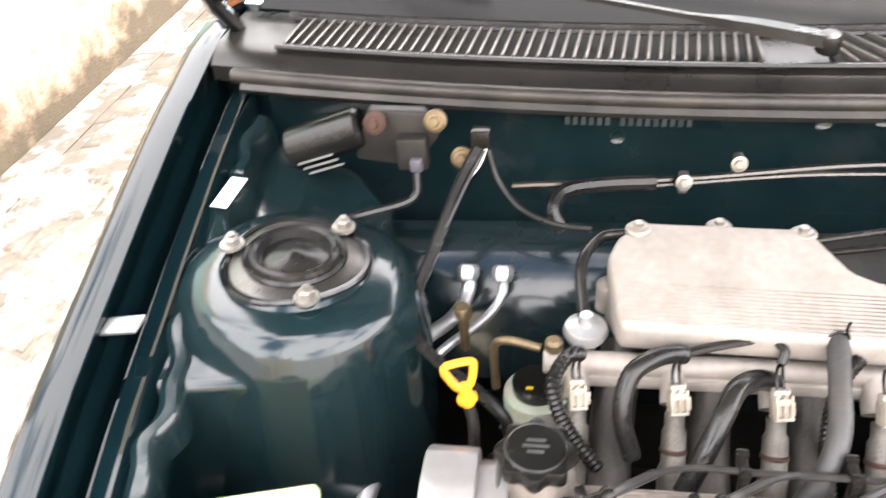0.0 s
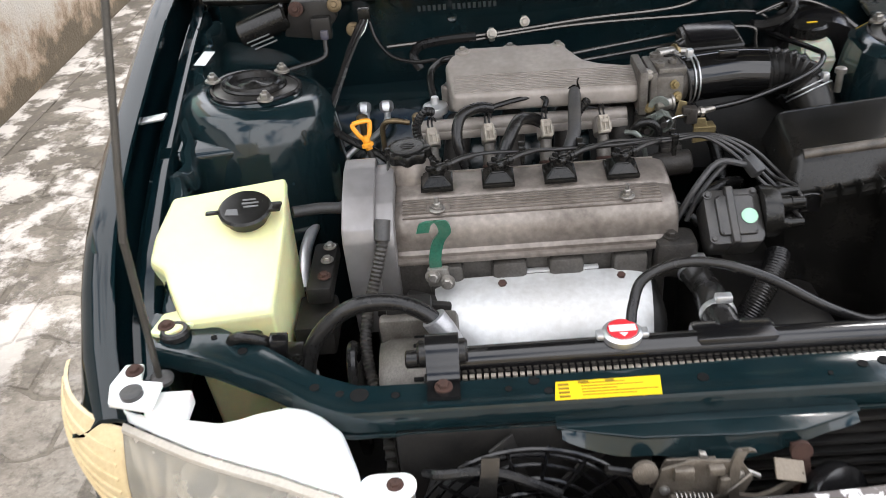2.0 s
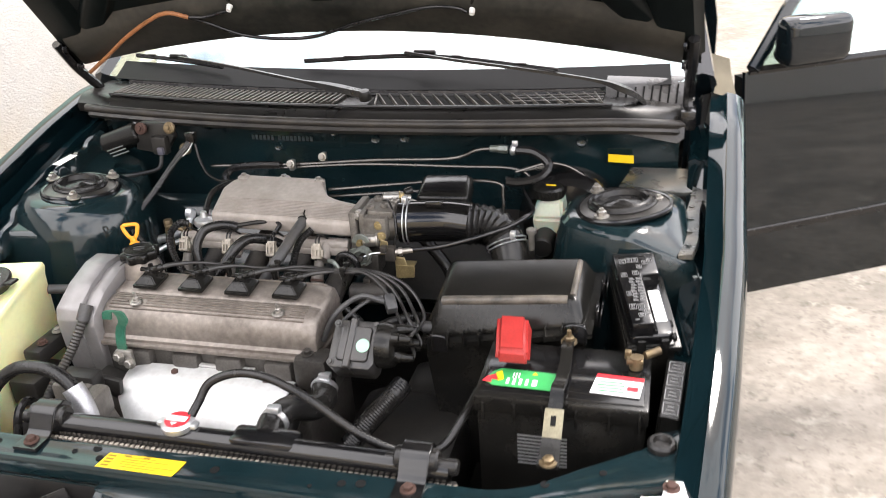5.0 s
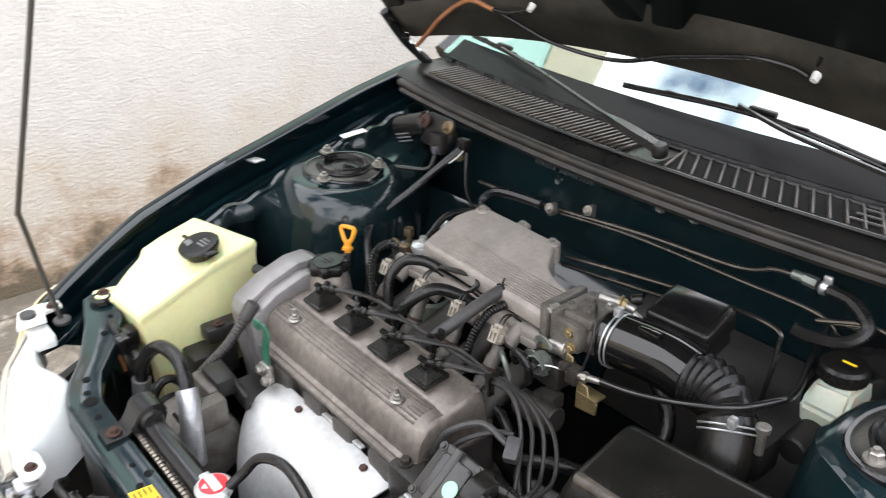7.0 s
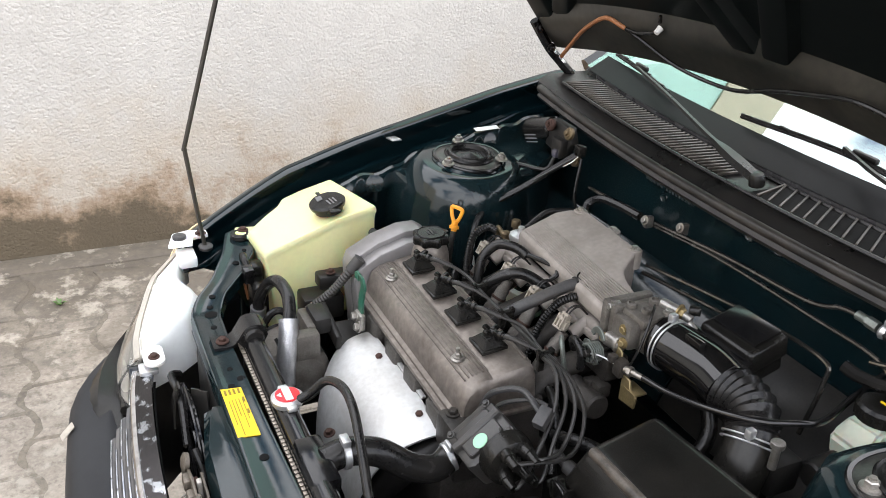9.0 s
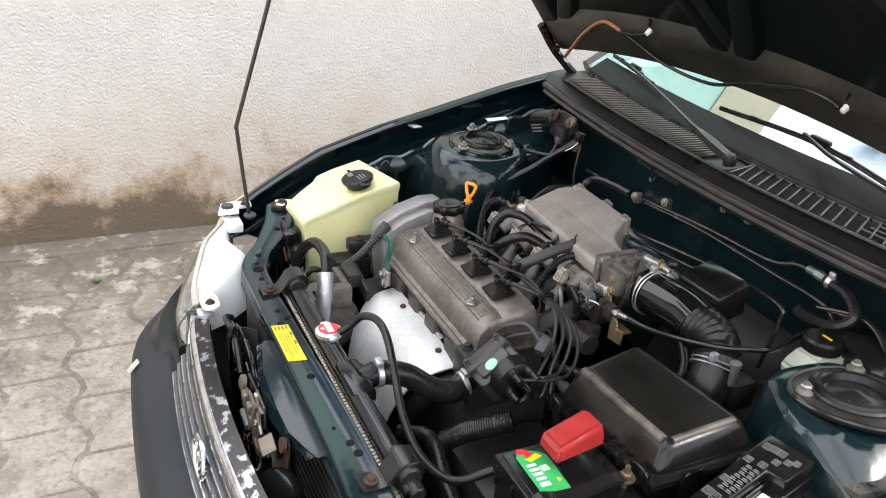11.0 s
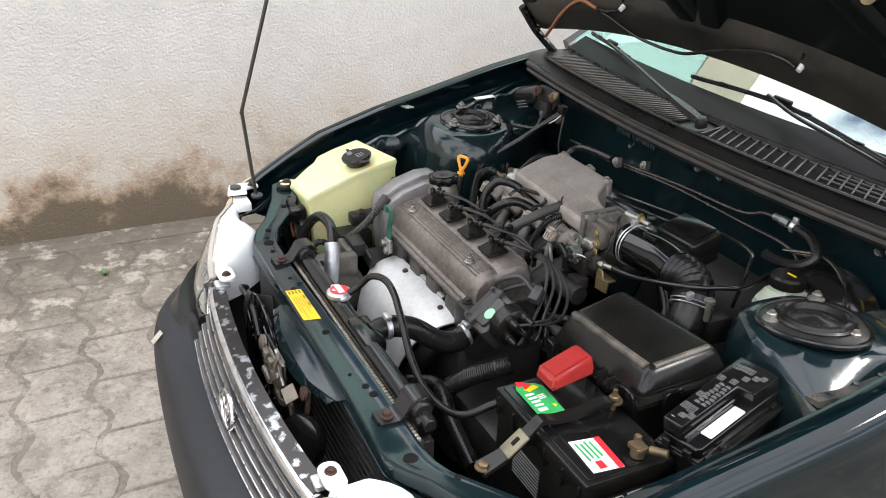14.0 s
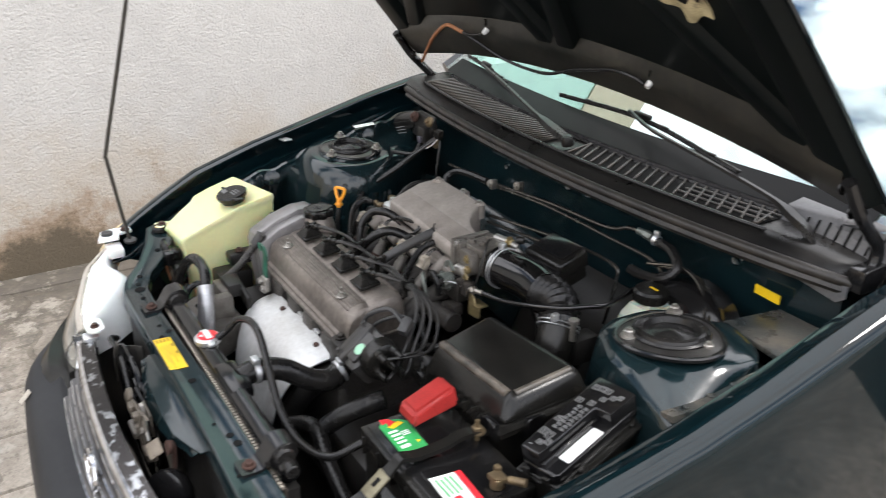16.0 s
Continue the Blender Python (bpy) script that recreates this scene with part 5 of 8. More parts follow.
OUT = [(-0.245, 0.520), (0.045, 0.508), (0.048, 0.565), (-0.005, 0.578), (-0.030, 0.590), (-0.045, 0.612), (-0.062, 0.640), (-0.215, 0.644), (-0.245, 0.625), (-0.256, 0.600)]
prism(bm, OUT, 0.828, 0.850, bev=0.007, seg=3)
for v in bm.verts:
    if v.co.z > 0.839:
        v.co.z = 0.856 + (v.co.y - 0.51) * 0.27 + (v.co.z - 0.85)
    elif v.co.y > 0.56:
        v.co.z -= 0.03
body = part("plenum_body", bm, PLENUM, plen)
bm = B()
for i in range(11):
    y = 0.522 + i * 0.0042
    box(bm, (-0.10, y, 0.856 + (y - 0.51) * 0.27), (0.285, 0.0021, 0.004), 0.0006, (15, 0, -2.2))
part("ribs", bm, PLENUM, body)
for x, y, z in ((-0.225, 0.634, 0.889), (-0.067, 0.636, 0.886), (-0.252, 0.602, 0.842), (-0.145, 0.648, 0.884)):
    bm = B()
    lathe(bm, [(0.013, -0.03), (0.013, 0.0), (0.011, 0.002)], (x, y, z), (0, 0, 1), 18)
    part("boss", bm, PLENUM, body)
    part("plenum_bolt", hexbolt(B(), (x, y, z + 0.002), (0, 0, 1), 0.0055, 0.005), STEEL, body)
# runners, injectors, fuel rail
INJX = [-0.282 + 0.089 * i for i in range(4)]
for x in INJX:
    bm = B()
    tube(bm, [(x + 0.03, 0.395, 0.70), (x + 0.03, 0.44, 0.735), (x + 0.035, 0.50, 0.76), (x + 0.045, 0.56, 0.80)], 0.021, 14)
    # the dark iron colour stands for the runners' shade under the plenum
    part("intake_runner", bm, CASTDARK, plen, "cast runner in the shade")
    bm = B()
    d = Vector((0, 0.36, 0.60)).normalized()
    p = Vector((x, 0.445, 0.735))
    lathe(bm, [(0.0145, -0.012), (0.0145, 0.012), (0.0115, 0.018), (0.0115, 0.048), (0.009, 0.052), (0.009, 0.066)], p, d, 18)
    part("injector", bm, TBCAST, plen, "stained steel fuel injector")
    q = p + d * 0.075 + Vector((0, -0.008, 0.012))
    QM = Matrix.Translation(q) @ pose(0, 0, 0, -28, 0, 8)
    def qbox(name, c, s, b=0.0004, owner=plen, label=""):
        return part(name, box(B(), QM @ Vector(c), s, b, (-28, 0, 8)), IVORY, owner, label)
    plug = qbox("connector", (0, 0, -0.003), (0.0165, 0.013, 0.020), 0.0008, plen, "grimy ivory plastic injector plug")
    qbox("neck", (0, 0, 0.010), (0.014, 0.011, 0.010), 0.0008, plug)
    for a in (-0.0065, 0.0, 0.0065):
        qbox("rib", (a, -0.0085, 0.000), (0.0022, 0.005, 0.023), 0.0004, plug)
    qbox("latch", (0, -0.010, 0.006), (0.010, 0.0025, 0.006), 0.0004, plug); qbox("lip", (0, -0.009, -0.010), (0.016, 0.004, 0.003), 0.0004, plug); qbox("side_tab", (0.010, 0, -0.003), (0.003, 0.008, 0.012), 0.0004, plug)
    for a in (-0.003, 0.003):
        bm = tube(B(), [QM @ Vector((a, 0, 0.014)), QM @ Vector((a, 0.003, 0.024)), QM @ Vector((a * 0.6 + 0.004, 0.012, 0.032)), QM @ Vector((0.012, 0.030, 0.026))], 0.0016, 6, 4)
        part("plug_wire", bm, RUBBER, plen)
    part("injector_band", lathe(B(), [(0.0116, 0), (0.0132, 0.001), (0.0132, 0.004), (0.0116, 0.005)], p + d * 0.028, d, 16), RUST, plen, "brown sealing band")
bm = B()
cyl(bm, (-0.315, 0.525, 0.805), (0.03, 0.525, 0.805), 0.012, seg=16, bev=0.002)
for x in INJX:
    cyl(bm, (x, 0.525, 0.805), (x, 0.495, 0.785), 0.012, seg=12)
box(bm, (-0.14, 0.515, 0.795), (0.34, 0.012, 0.014), 0.003)
part("fuel_rail", bm, PLENUM, plen, "dull cast fuel rail")
bm = B()
lathe(bm, [(0.010, -0.02), (0.010, 0.004), (0.020, 0.008), (0.022, 0.014), (0.020, 0.020), (0.008, 0.024), (0.006, 0.034)], (-0.275, 0.545, 0.815), (0, 0, 1), 20)
part("pressure_regulator", bm, ALU, plen, "round fuel pressure regulator")
bm = B(); lathe(bm, [(0.006, 0), (0.006, 0.012), (0.009, 0.012), (0.009, 0.026), (0.006, 0.029)], (-0.305, 0.53, 0.800), (0, 0, 1), 10)
part("union_bolt", bm, BRASS, plen)
# throttle body
def helix(bm, a, b, r, turns, wire):
    a, b = Vector(a), Vector(b)
    x, y, d = frame_of(b - a)
    n = int(turns * 8)
    return tube(bm, [a.lerp(b, i / n) + (x * math.cos(i * math.pi / 4) + y * math.sin(i * math.pi / 4)) * r for i in range(n + 1)], wire, 5, 1)
tb = thing("throttle_body", "dirty cast throttle body with linkage springs", "throttle body", (0.09, 0.53, 0.80))
bm = B()
box(bm, (0.050, 0.540, 0.846), (0.014, 0.084, 0.072), 0.004)
box(bm, (0.066, 0.540, 0.846), (0.012, 0.078, 0.066), 0.004)
cyl(bm, (0.066, 0.545, 0.842), (0.126, 0.556, 0.842), 0.032, seg=28, bev=0.003)
box(bm, (0.094, 0.545, 0.872), (0.046, 0.062, 0.016), 0.004, (0, 2, 6))
box(bm, (0.090, 0.512, 0.850), (0.044, 0.022, 0.044), 0.005)
for p, s in (((0.078, 0.524, 0.881), 0.008), ((0.100, 0.534, 0.881), 0.007), ((0.080, 0.565, 0.880), 0.009)):
    lathe(bm, [(s, 0), (s, 0.006), (s * 0.6, 0.007), (s * 0.55, 0.003), (0, 0.003)], p, (0, 0, 1), 14)
hous = part("housing", bm, TBCAST, tb, "stained cast throttle housing")
for p, d in (((0.058, 0.506, 0.874), (0, -1, 0.1)), ((0.098, 0.502, 0.858), (0.25, -1, 0.1)), ((0.102, 0.500, 0.838), (0.25, -1, 0.1)), ((0.060, 0.500, 0.822), (0, -1, 0.1)), ((0.112, 0.565, 0.880), (0, 0, 1))):
    bm = B()
    lathe(bm, [(0.008, -0.012), (0.008, 0.0), (0.0065, 0.001)], p, d, 14)
    hexbolt(bm, p, d, 0.0055, 0.006)
    part("bolt", bm, GOLD if p[2] < 0.86 else STEEL, hous)
bm = B()
cyl(bm, (0.085, 0.573, 0.882), (0.114, 0.583, 0.880), 0.0085, seg=16, bev=0.0015)
part("idle_valve", bm, STEEL, tb, "pale idle screw housing")
bm = B(); hexbolt(bm, (0.114, 0.583, 0.880), (0.9, 0.3, 0), 0.008, 0.008); part("brass_nut", bm, GOLD, tb)
bm = B(); cyl(bm, (0.120, 0.585, 0.879), (0.134, 0.590, 0.876), 0.0062, seg=14, bev=0.001); cyl(bm, (0.134, 0.586, 0.872), (0.146, 0.588, 0.866), 0.0055, seg=12, bev=0.001); part("adjusting_screw", bm, STEEL, tb)
bm = B(); cyl(bm, (0.120, 0.596, 0.884), (0.132, 0.606, 0.886), 0.0075, seg=12, bev=0.001); part("black_nipple", bm, BLACK, tb)
bm = B()
cyl(bm, (0.068, 0.498, 0.828), (0.098, 0.502, 0.830), 0.0115, seg=18, bev=0.002); lathe(bm, [(0.0125, 0), (0.0135, 0.001), (0.0135, 0.004), (0.012, 0.005)], (0.092, 0.501, 0.830), (1, 0.1, 0.05), 18)
part("dashpot", bm, STEEL, tb, "dull metal dashpot")
bm = B()
A = [(0.022 * math.cos(t), 0.022 * math.sin(t)) for t in np.linspace(radians(20), radians(165), 10)]
I_ = [(0.012 * math.cos(t), 0.012 * math.sin(t)) for t in np.linspace(radians(165), radians(20), 10)]
prism(bm, [(0.070 + a * 0.8, 0.828 + b) for a, b in A + I_], 0.478, 0.4815, "y", 0.0006, 1)
part("throttle_lever", bm, PLATED, tb, "grey green plated lever")
bm = B()
prism(bm, [(0.046, 0.806), (0.060, 0.798), (0.080, 0.792), (0.090, 0.800), (0.080, 0.812), (0.062, 0.826), (0.050, 0.822)], 0.470, 0.473, "y", 0.0006, 1)
part("cam_plate", bm, PLATED, tb)
for k, (c, r) in enumerate((((0.074, 0.468, 0.812), 0.0145), ((0.050, 0.474, 0.800), 0.012))):
    part("return_spring", helix(B(), Vector(c) + Vector((0, -0.008, 0)), Vector(c) + Vector((0, 0.014, 0)), r, 6, 0.0016), PLATED, tb, "coiled return spring")
    part("spindle", cyl(B(), Vector(c) + Vector((0, -0.012, 0)), Vector(c) + Vector((0, 0.03, 0)), 0.0055, seg=12, bev=0.001), CASTDARK, tb)
bm = B(); tube(bm, [(0.030, 0.470, 0.792), (0.034, 0.462, 0.812), (0.052, 0.458, 0.818), (0.066, 0.458, 0.804), (0.064, 0.460, 0.780)], 0.0065, 10); part("bypass_hose", bm, RUBBER, tb)
bm = B(); tube(bm, [(0.015, 0.455, 0.806), (0.030, 0.446, 0.806), (0.040, 0.444, 0.790), (0.046, 0.446, 0.768)], 0.0040, 8); part("cam_guard", bm, PLATED, tb)
bm = B()
prism(bm, [(0.128, 0.762), (0.162, 0.766), (0.164, 0.786), (0.150, 0.790), (0.146, 0.804), (0.128, 0.806)], 0.486, 0.490, "y", 0.0008, 1)
box(bm, (0.146, 0.496, 0.788), (0.034, 0.022, 0.0035), 0.001)
prism(bm, [(0.098, 0.806), (0.116, 0.806), (0.116, 0.832), (0.104, 0.836)], 0.490, 0.493, "y", 0.0008, 1)
part("cable_bracket", bm, GOLD, tb, "dirty yellow zinc cable bracket")
bm = B()
box(bm, (0.122, 0.486, 0.812), (0.018, 0.016, 0.026), 0.002); box(bm, (0.112, 0.478, 0.824), (0.012, 0.012, 0.012), 0.002)
part("cable_holder", bm, CASTDARK, tb)
bm = B(); box(bm, (0.092, 0.478, 0.760), (0.030, 0.022, 0.022), 0.003); box(bm, (0.080, 0.470, 0.762), (0.014, 0.018, 0.016), 0.002); part("sensor_plug", bm, CASTDARK, tb)
bm = B(); tube(bm, [(0.074, 0.462, 0.812), (0.095, 0.470, 0.818), (0.118, 0.480, 0.816)], 0.0013, 6); part("inner_cable", bm, ALU, tb)
bm = B(); cyl(bm, (0.130, 0.488, 0.814), (0.160, 0.496, 0.816), 0.0058, 0.0045, 12); cyl(bm, (0.136, 0.4895, 0.8144), (0.142, 0.491, 0.8148), 0.0078, seg=6); part("cable_end", bm, STEEL, tb)
bm = B()
tube(bm, [(0.158, 0.496, 0.816), (0.21, 0.503, 0.822), (0.27, 0.512, 0.838), (0.325, 0.535, 0.852), (0.352, 0.575, 0.856), (0.356, 0.62, 0.85), (0.33, 0.70, 0.845), (0.30, 0.80, 0.84)], 0.0046, 10)
part("throttle_cable", bm, BLACKGLOSS, tb)
bm = B(); tube(bm, [(0.092, 0.556, 0.884), (0.108, 0.540, 0.888), (0.122, 0.522, 0.868), (0.126, 0.510, 0.838), (0.120, 0.502, 0.806)], 0.0021, 6); part("vacuum_hose", bm, RUBBER, tb)
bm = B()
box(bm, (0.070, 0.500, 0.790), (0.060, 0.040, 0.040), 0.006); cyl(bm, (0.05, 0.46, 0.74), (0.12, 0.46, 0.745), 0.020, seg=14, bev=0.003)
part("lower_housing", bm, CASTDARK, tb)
# distributor
dist = thing("distributor", "dark bodied distributor with black cap and leads", "distributor", (0.14, 0.27, 0.70))
TD = pose(0.130, 0.272, 0.748, 38, 0, 0)
bm = B()
prism(bm, [(-0.036, -0.040), (0.030, -0.040), (0.036, -0.030), (0.036, 0.030), (0.026, 0.040), (-0.030, 0.040), (-0.040, 0.028), (-0.040, -0.028)], -0.030, 0.020, "z", 0.004, 2, TD)
prism(bm, rrect(0.052, 0.058, 0.006), 0.016, 0.026, "z", 0.003, 2, TD)
prism(bm, [(-0.012, -0.041), (0.0, -0.041), (0.0, 0.041), (-0.012, 0.041)], -0.02, 0.0285, "z", 0.002, 1, TD)
for p in ((-0.034, 0.032, 0.02), (-0.034, -0.032, 0.02), (0.028, 0.034, 0.018)):
    hexbolt(bm, TD @ Vector(p), TD.to_3x3() @ Vector((0, 0, 1)), 0.004, 0.004)
part("body", bm, DISTM, dist, "dark grey moulded distributor body")
bm = B()
lathe(bm, [(0.011, 0), (0.011, 0.0015), (0.010, 0.002)], TD @ Vector((0.016, -0.004, 0.0262)), TD.to_3x3() @ Vector((0, 0, 1)), 20)
part("dot", bm, mat("pale_green_sticker", (0.33, 0.60, 0.42), 0.5, 0, 0.05, 60), dist, "round pale green sticker")
bm = B()
lathe(bm, [(0.037, 0), (0.037, 0.012), (0.034, 0.024), (0.027, 0.028), (0, 0.028)], (0.166, 0.278, 0.755), (1, 0, 0), 28)
for e in ENDS + [(0.212, 0.279, 0.762)]:
    cyl(bm, (0.180, e[1] * 0.8 + 0.056, e[2] * 0.8 + 0.152), Vector(e), 0.011, 0.009, 12)
    cyl(bm, Vector(e), Vector(e) + Vector((0.018, 0, 0.0)), 0.0075, 0.006, 10)
part("cap", bm, BLACK, dist)
bm = B()
box(bm, (0.170, 0.330, 0.800), (0.018, 0.03, 0.018), 0.003, (30, 0, 30))
tube(bm, [(0.06, 0.295, 0.742), (0.085, 0.300, 0.790), (0.120, 0.325, 0.812), (0.160, 0.330, 0.803)], 0.0045, 8)
tube(bm, [(0.075, 0.30, 0.735), (0.095, 0.31, 0.775), (0.13, 0.335, 0.80), (0.15, 0.35, 0.80)], 0.0035, 8)
part("sensor_lead", bm, GREYRUBBER, dist)
bm = B()
cyl(bm, (0.215, 0.345, 0.752), (0.262, 0.348, 0.752), 0.010, seg=12, bev=0.002)
cyl(bm, (0.19, 0.345, 0.752), (0.22, 0.345, 0.752), 0.007, seg=10)
part("coil_plug", bm, GREYRUBBER, dist)
# throttle duct and air box
duct = thing("air_duct", "glossy black intake duct with bellows and steel clips", "duct", (0.25, 0.55, 0.80))
bm = B()
tube(bm, [(0.120, 0.556, 0.842), (0.16, 0.562, 0.843), (0.21, 0.566, 0.844), (0.255, 0.562, 0.842)], 0.038, 28)
box(bm, (0.19, 0.548, 0.884), (0.03, 0.012, 0.010), 0.002)
part("tube", bm, DUCTBLACK, duct)
bm = B()
tube(bm, [(0.248, 0.562, 0.842), (0.280, 0.563, 0.841), (0.304, 0.557, 0.834), (0.317, 0.546, 0.820)], 0.0370, 28, 7, 0.06, 0.009, 0.0335)
part("bellows", bm, RUBBER, duct)
bm = B()
tube(bm, [(0.315, 0.550, 0.824), (0.324, 0.540, 0.808), (0.331, 0.524, 0.780), (0.334, 0.505, 0.735)], 0.0335, 24)
part("elbow", bm, BLACK, duct)
def clip_ring(c, axis, r, w=0.004, n=2):
    bm = B()
    for k in range(n):
        x, y, d = frame_of(axis)
        o = Vector(c) + d * (k * 0.007)
        tube(bm, [o + (x * math.cos(a) + y * math.sin(a)) * r for a in np.linspace(0, 2 * math.pi, 17)], 0.0014, 6, 3)
    box(bm, Vector(c) + frame_of(axis)[1] * r + Vector((0, 0, 0.004)), (0.010, 0.012, 0.014), 0.002)
    return bm
part("spring_clip", clip_ring((0.320, 0.544, 0.817), (0.35, -0.5, -0.75), 0.0360), ALU, duct, "bright wire hose clip")
part("spring_clip", clip_ring((0.132, 0.557, 0.842), (1, 0.1, 0), 0.039), ALU, duct, "bright wire hose clip")
bm = B()
cyl(bm, (0.366, 0.536, 0.810), (0.366, 0.536, 0.846), 0.0055, seg=10)
lathe(bm, [(0.009, 0), (0.009, 0.007), (0.006, 0.009)], (0.366, 0.536, 0.842), (0, 0, 1), 10)
part("clip_screw", bm, STEEL, duct)
airbox = thing("air_filter_box", "matt black plastic air filter housing with dusty highlighted edge", "air box", (0.355, 0.40, 0.55))
bm = B()
t = B()
lo = [(0.222, 0.325, 0.735), (0.484, 0.312, 0.788), (0.490, 0.478, 0.800), (0.225, 0.478, 0.760)]
hi = [(0.240, 0.352, 0.800), (0.468, 0.338, 0.828), (0.466, 0.464, 0.840), (0.240, 0.458, 0.826)]
loft(t, [lo, hi])
bmesh.ops.recalc_face_normals(t, faces=t.faces)
bmesh.ops.bevel(t, geom=t.edges[:], offset=0.015, segments=5, affect="EDGES", profile=0.5)
merge(bm, t)
al = part("lid", bm, BLACK, airbox, "smooth dusty black lid")
# pale beads paint the bevel's highlight together with its dust
part("worn_edge_glint", tube(B(), [(0.250, 0.3565, 0.7975), (0.300, 0.3525, 0.804), (0.360, 0.3485, 0.811), (0.410, 0.3455, 0.817), (0.452, 0.344, 0.821)], 0.0078, 12), DUSTGLINT, al, "dust worn front edge with its highlight in the colour")
part("worn_edge_glint", tube(B(), [(0.4585, 0.352, 0.823), (0.459, 0.40, 0.828), (0.459, 0.452, 0.8325)], 0.0062, 12), DUSTGLINT, al)
bm = B()
loft(bm, [[(x, y, z - 0.012) for x, y, z in lo], [(x + (0.008 if x > .35 else -0.008), y + (0.008 if y > .4 else -0.008), z - 0.008) for x, y, z in lo], [(x + (0.008 if x > .35 else -0.008), y + (0.008 if y > .4 else -0.008), z) for x, y, z in lo], [(x, y, z + 0.003) for x, y, z in lo]])
part("flange", bm, BLACK, airbox)
bm = B()
loft(bm, [[(0.25, 0.33, 0.50), (0.47, 0.32, 0.50), (0.47, 0.46, 0.50), (0.25, 0.46, 0.50)], [(x * 0.98 + 0.007, y, z - 0.011) for x, y, z in lo]])
part("base", bm, BLACK, airbox)
for i in range(9):
    x = 0.24 + 0.026 * i
    bm = box(B(), (x, 0.3165 - 0.05 * (x - 0.24), 0.744 + 0.205 * (x - 0.24)), (0.003, 0.016, 0.026), 0.001)
    part("flange_rib", bm, BLACK, airbox)
for p, rz in (((0.468, 0.306, 0.786), 0), ((0.496, 0.36, 0.790), 90), ((0.499, 0.44, 0.796), 90), ((0.25, 0.316, 0.742), 0)):
    bm = B()
    box(bm, p, (0.030, 0.006, 0.030), 0.002, (0, 0, rz))
    tube(bm, [Vector(p) + pose(0, 0, 0, 0, 0, rz).to_3x3() @ Vector(q) for q in ((-0.016, -0.004, -0.014), (-0.014, -0.007, 0.014), (0.014, -0.007, 0.014), (0.016, -0.004, -0.014))], 0.0016, 6)
    part("latch", bm, BLACKGLOSS, airbox, "black spring latch")
resonator = thing("vacuum_canister", "black plastic resonator box on the bulkhead", "canister", (0.187, 0.665, 0.80))
bm = B()
box(bm, (0.187, 0.641, 0.866), (0.098, 0.074, 0.038), 0.008, (14, 0, 3), 3)
box(bm, (0.187, 0.649, 0.842), (0.085, 0.060, 0.040), 0.006, (14, 0, 3), 3)
part("box", bm, BLACK, resonator)
bm = B()
box(bm, (0.187, 0.600, 0.862), (0.110, 0.010, 0.008), 0.002, (14, 0, 3))
box(bm, (0.187, 0.641, 0.888), (0.080, 0.050, 0.004), 0.0015, (14, 0, 3))
part("rim", bm, BLACKGLOSS, resonator)

# ---- washer tank ----
tank = thing("washer_tank", "translucent pale yellow washer fluid tank", "washer tank", (-0.55, 0.22, 0.60))
bm = B()
t = B()
TT = [(-0.640, 0.300, 0.833), (-0.492, 0.345, 0.828), (-0.482, 0.255, 0.815), (-0.487, 0.125, 0.762), (-0.600, 0.118, 0.757), (-0.622, 0.160, 0.778), (-0.634, 0.188, 0.790), (-0.655, 0.202, 0.795), (-0.655, 0.240, 0.808)]
n = len(TT)
cxy = (-0.56, 0.23)
ring0 = [(cxy[0] + (x - cxy[0]) * 0.93, cxy[1] + (y - cxy[1]) * 0.90 + 0.012, z - 0.21) for x, y, z in TT]
ring1 = [(x, y, z - 0.022) for x, y, z in TT]
ring1b = [(x * 1.0, y, z - 0.014) for x, y, z in [(cxy[0] + (p[0] - cxy[0]) * 1.025, cxy[1] + (p[1] - cxy[1]) * 1.025, p[2]) for p in TT]]
ring1c = [(p[0], p[1], p[2] + 0.006) for p in ring1b]
loft(t, [ring0, ring1, ring1b, ring1c, TT])
bmesh.ops.recalc_face_normals(t, faces=t.faces)
bmesh.ops.bevel(t, geom=t.edges[:], offset=0.005, segments=3, affect="EDGES", profile=0.5)
merge(bm, t)
part("body", bm, TANK, tank)
bm = B()
prism(bm, [(-0.640, 0.100), (-0.615, 0.094), (-0.585, 0.118), (-0.60, 0.15), (-0.632, 0.14)], 0.744, 0.752, bev=0.003)
part("ear", bm, TANK, tank)
part("bolt", hexbolt(B(), (-0.620, 0.112, 0.752), (0, 0, 1), 0.007, 0.006), RUST, tank, "rusty mounting bolt")
bm = B()
lathe(bm, [(0.028, -0.010), (0.029, 0.0), (0.035, 0.002), (0.036, 0.008), (0.033, 0.011), (0.027, 0.0115), (0.0, 0.010)], (-0.533, 0.261, 0.822), (0.05, -0.22, 1), 36)
box(bm, (-0.575, 0.256, 0.828), (0.022, 0.008, 0.004), 0.0015, (0, 0, 5))
box(bm, (-0.492, 0.262, 0.828), (0.016, 0.022, 0.005), 0.002)
cap = part("cap", bm, BLACK, tank, "black washer filler cap with moulded symbols")
bm = B()
TC = pose(-0.533, 0.261, 0.822, 12, 3, 8)
for i, (a, b, w) in enumerate(((0.008, 0.012, 0.022), (0.008, 0.005, 0.024), (0.008, -0.002, 0.020))):
    prism(bm, [(a - w / 2, b), (a + w / 2, b), (a + w / 2, b + 0.003), (a - w / 2, b + 0.003)], 0.0105, 0.0118, m=TC)
prism(bm, [(-0.026, -0.014), (-0.008, -0.016), (-0.010, -0.004), (-0.024, -0.003)], 0.0105, 0.0118, m=TC)
part("moulding", bm, PALEINK, cap)
bm = B()
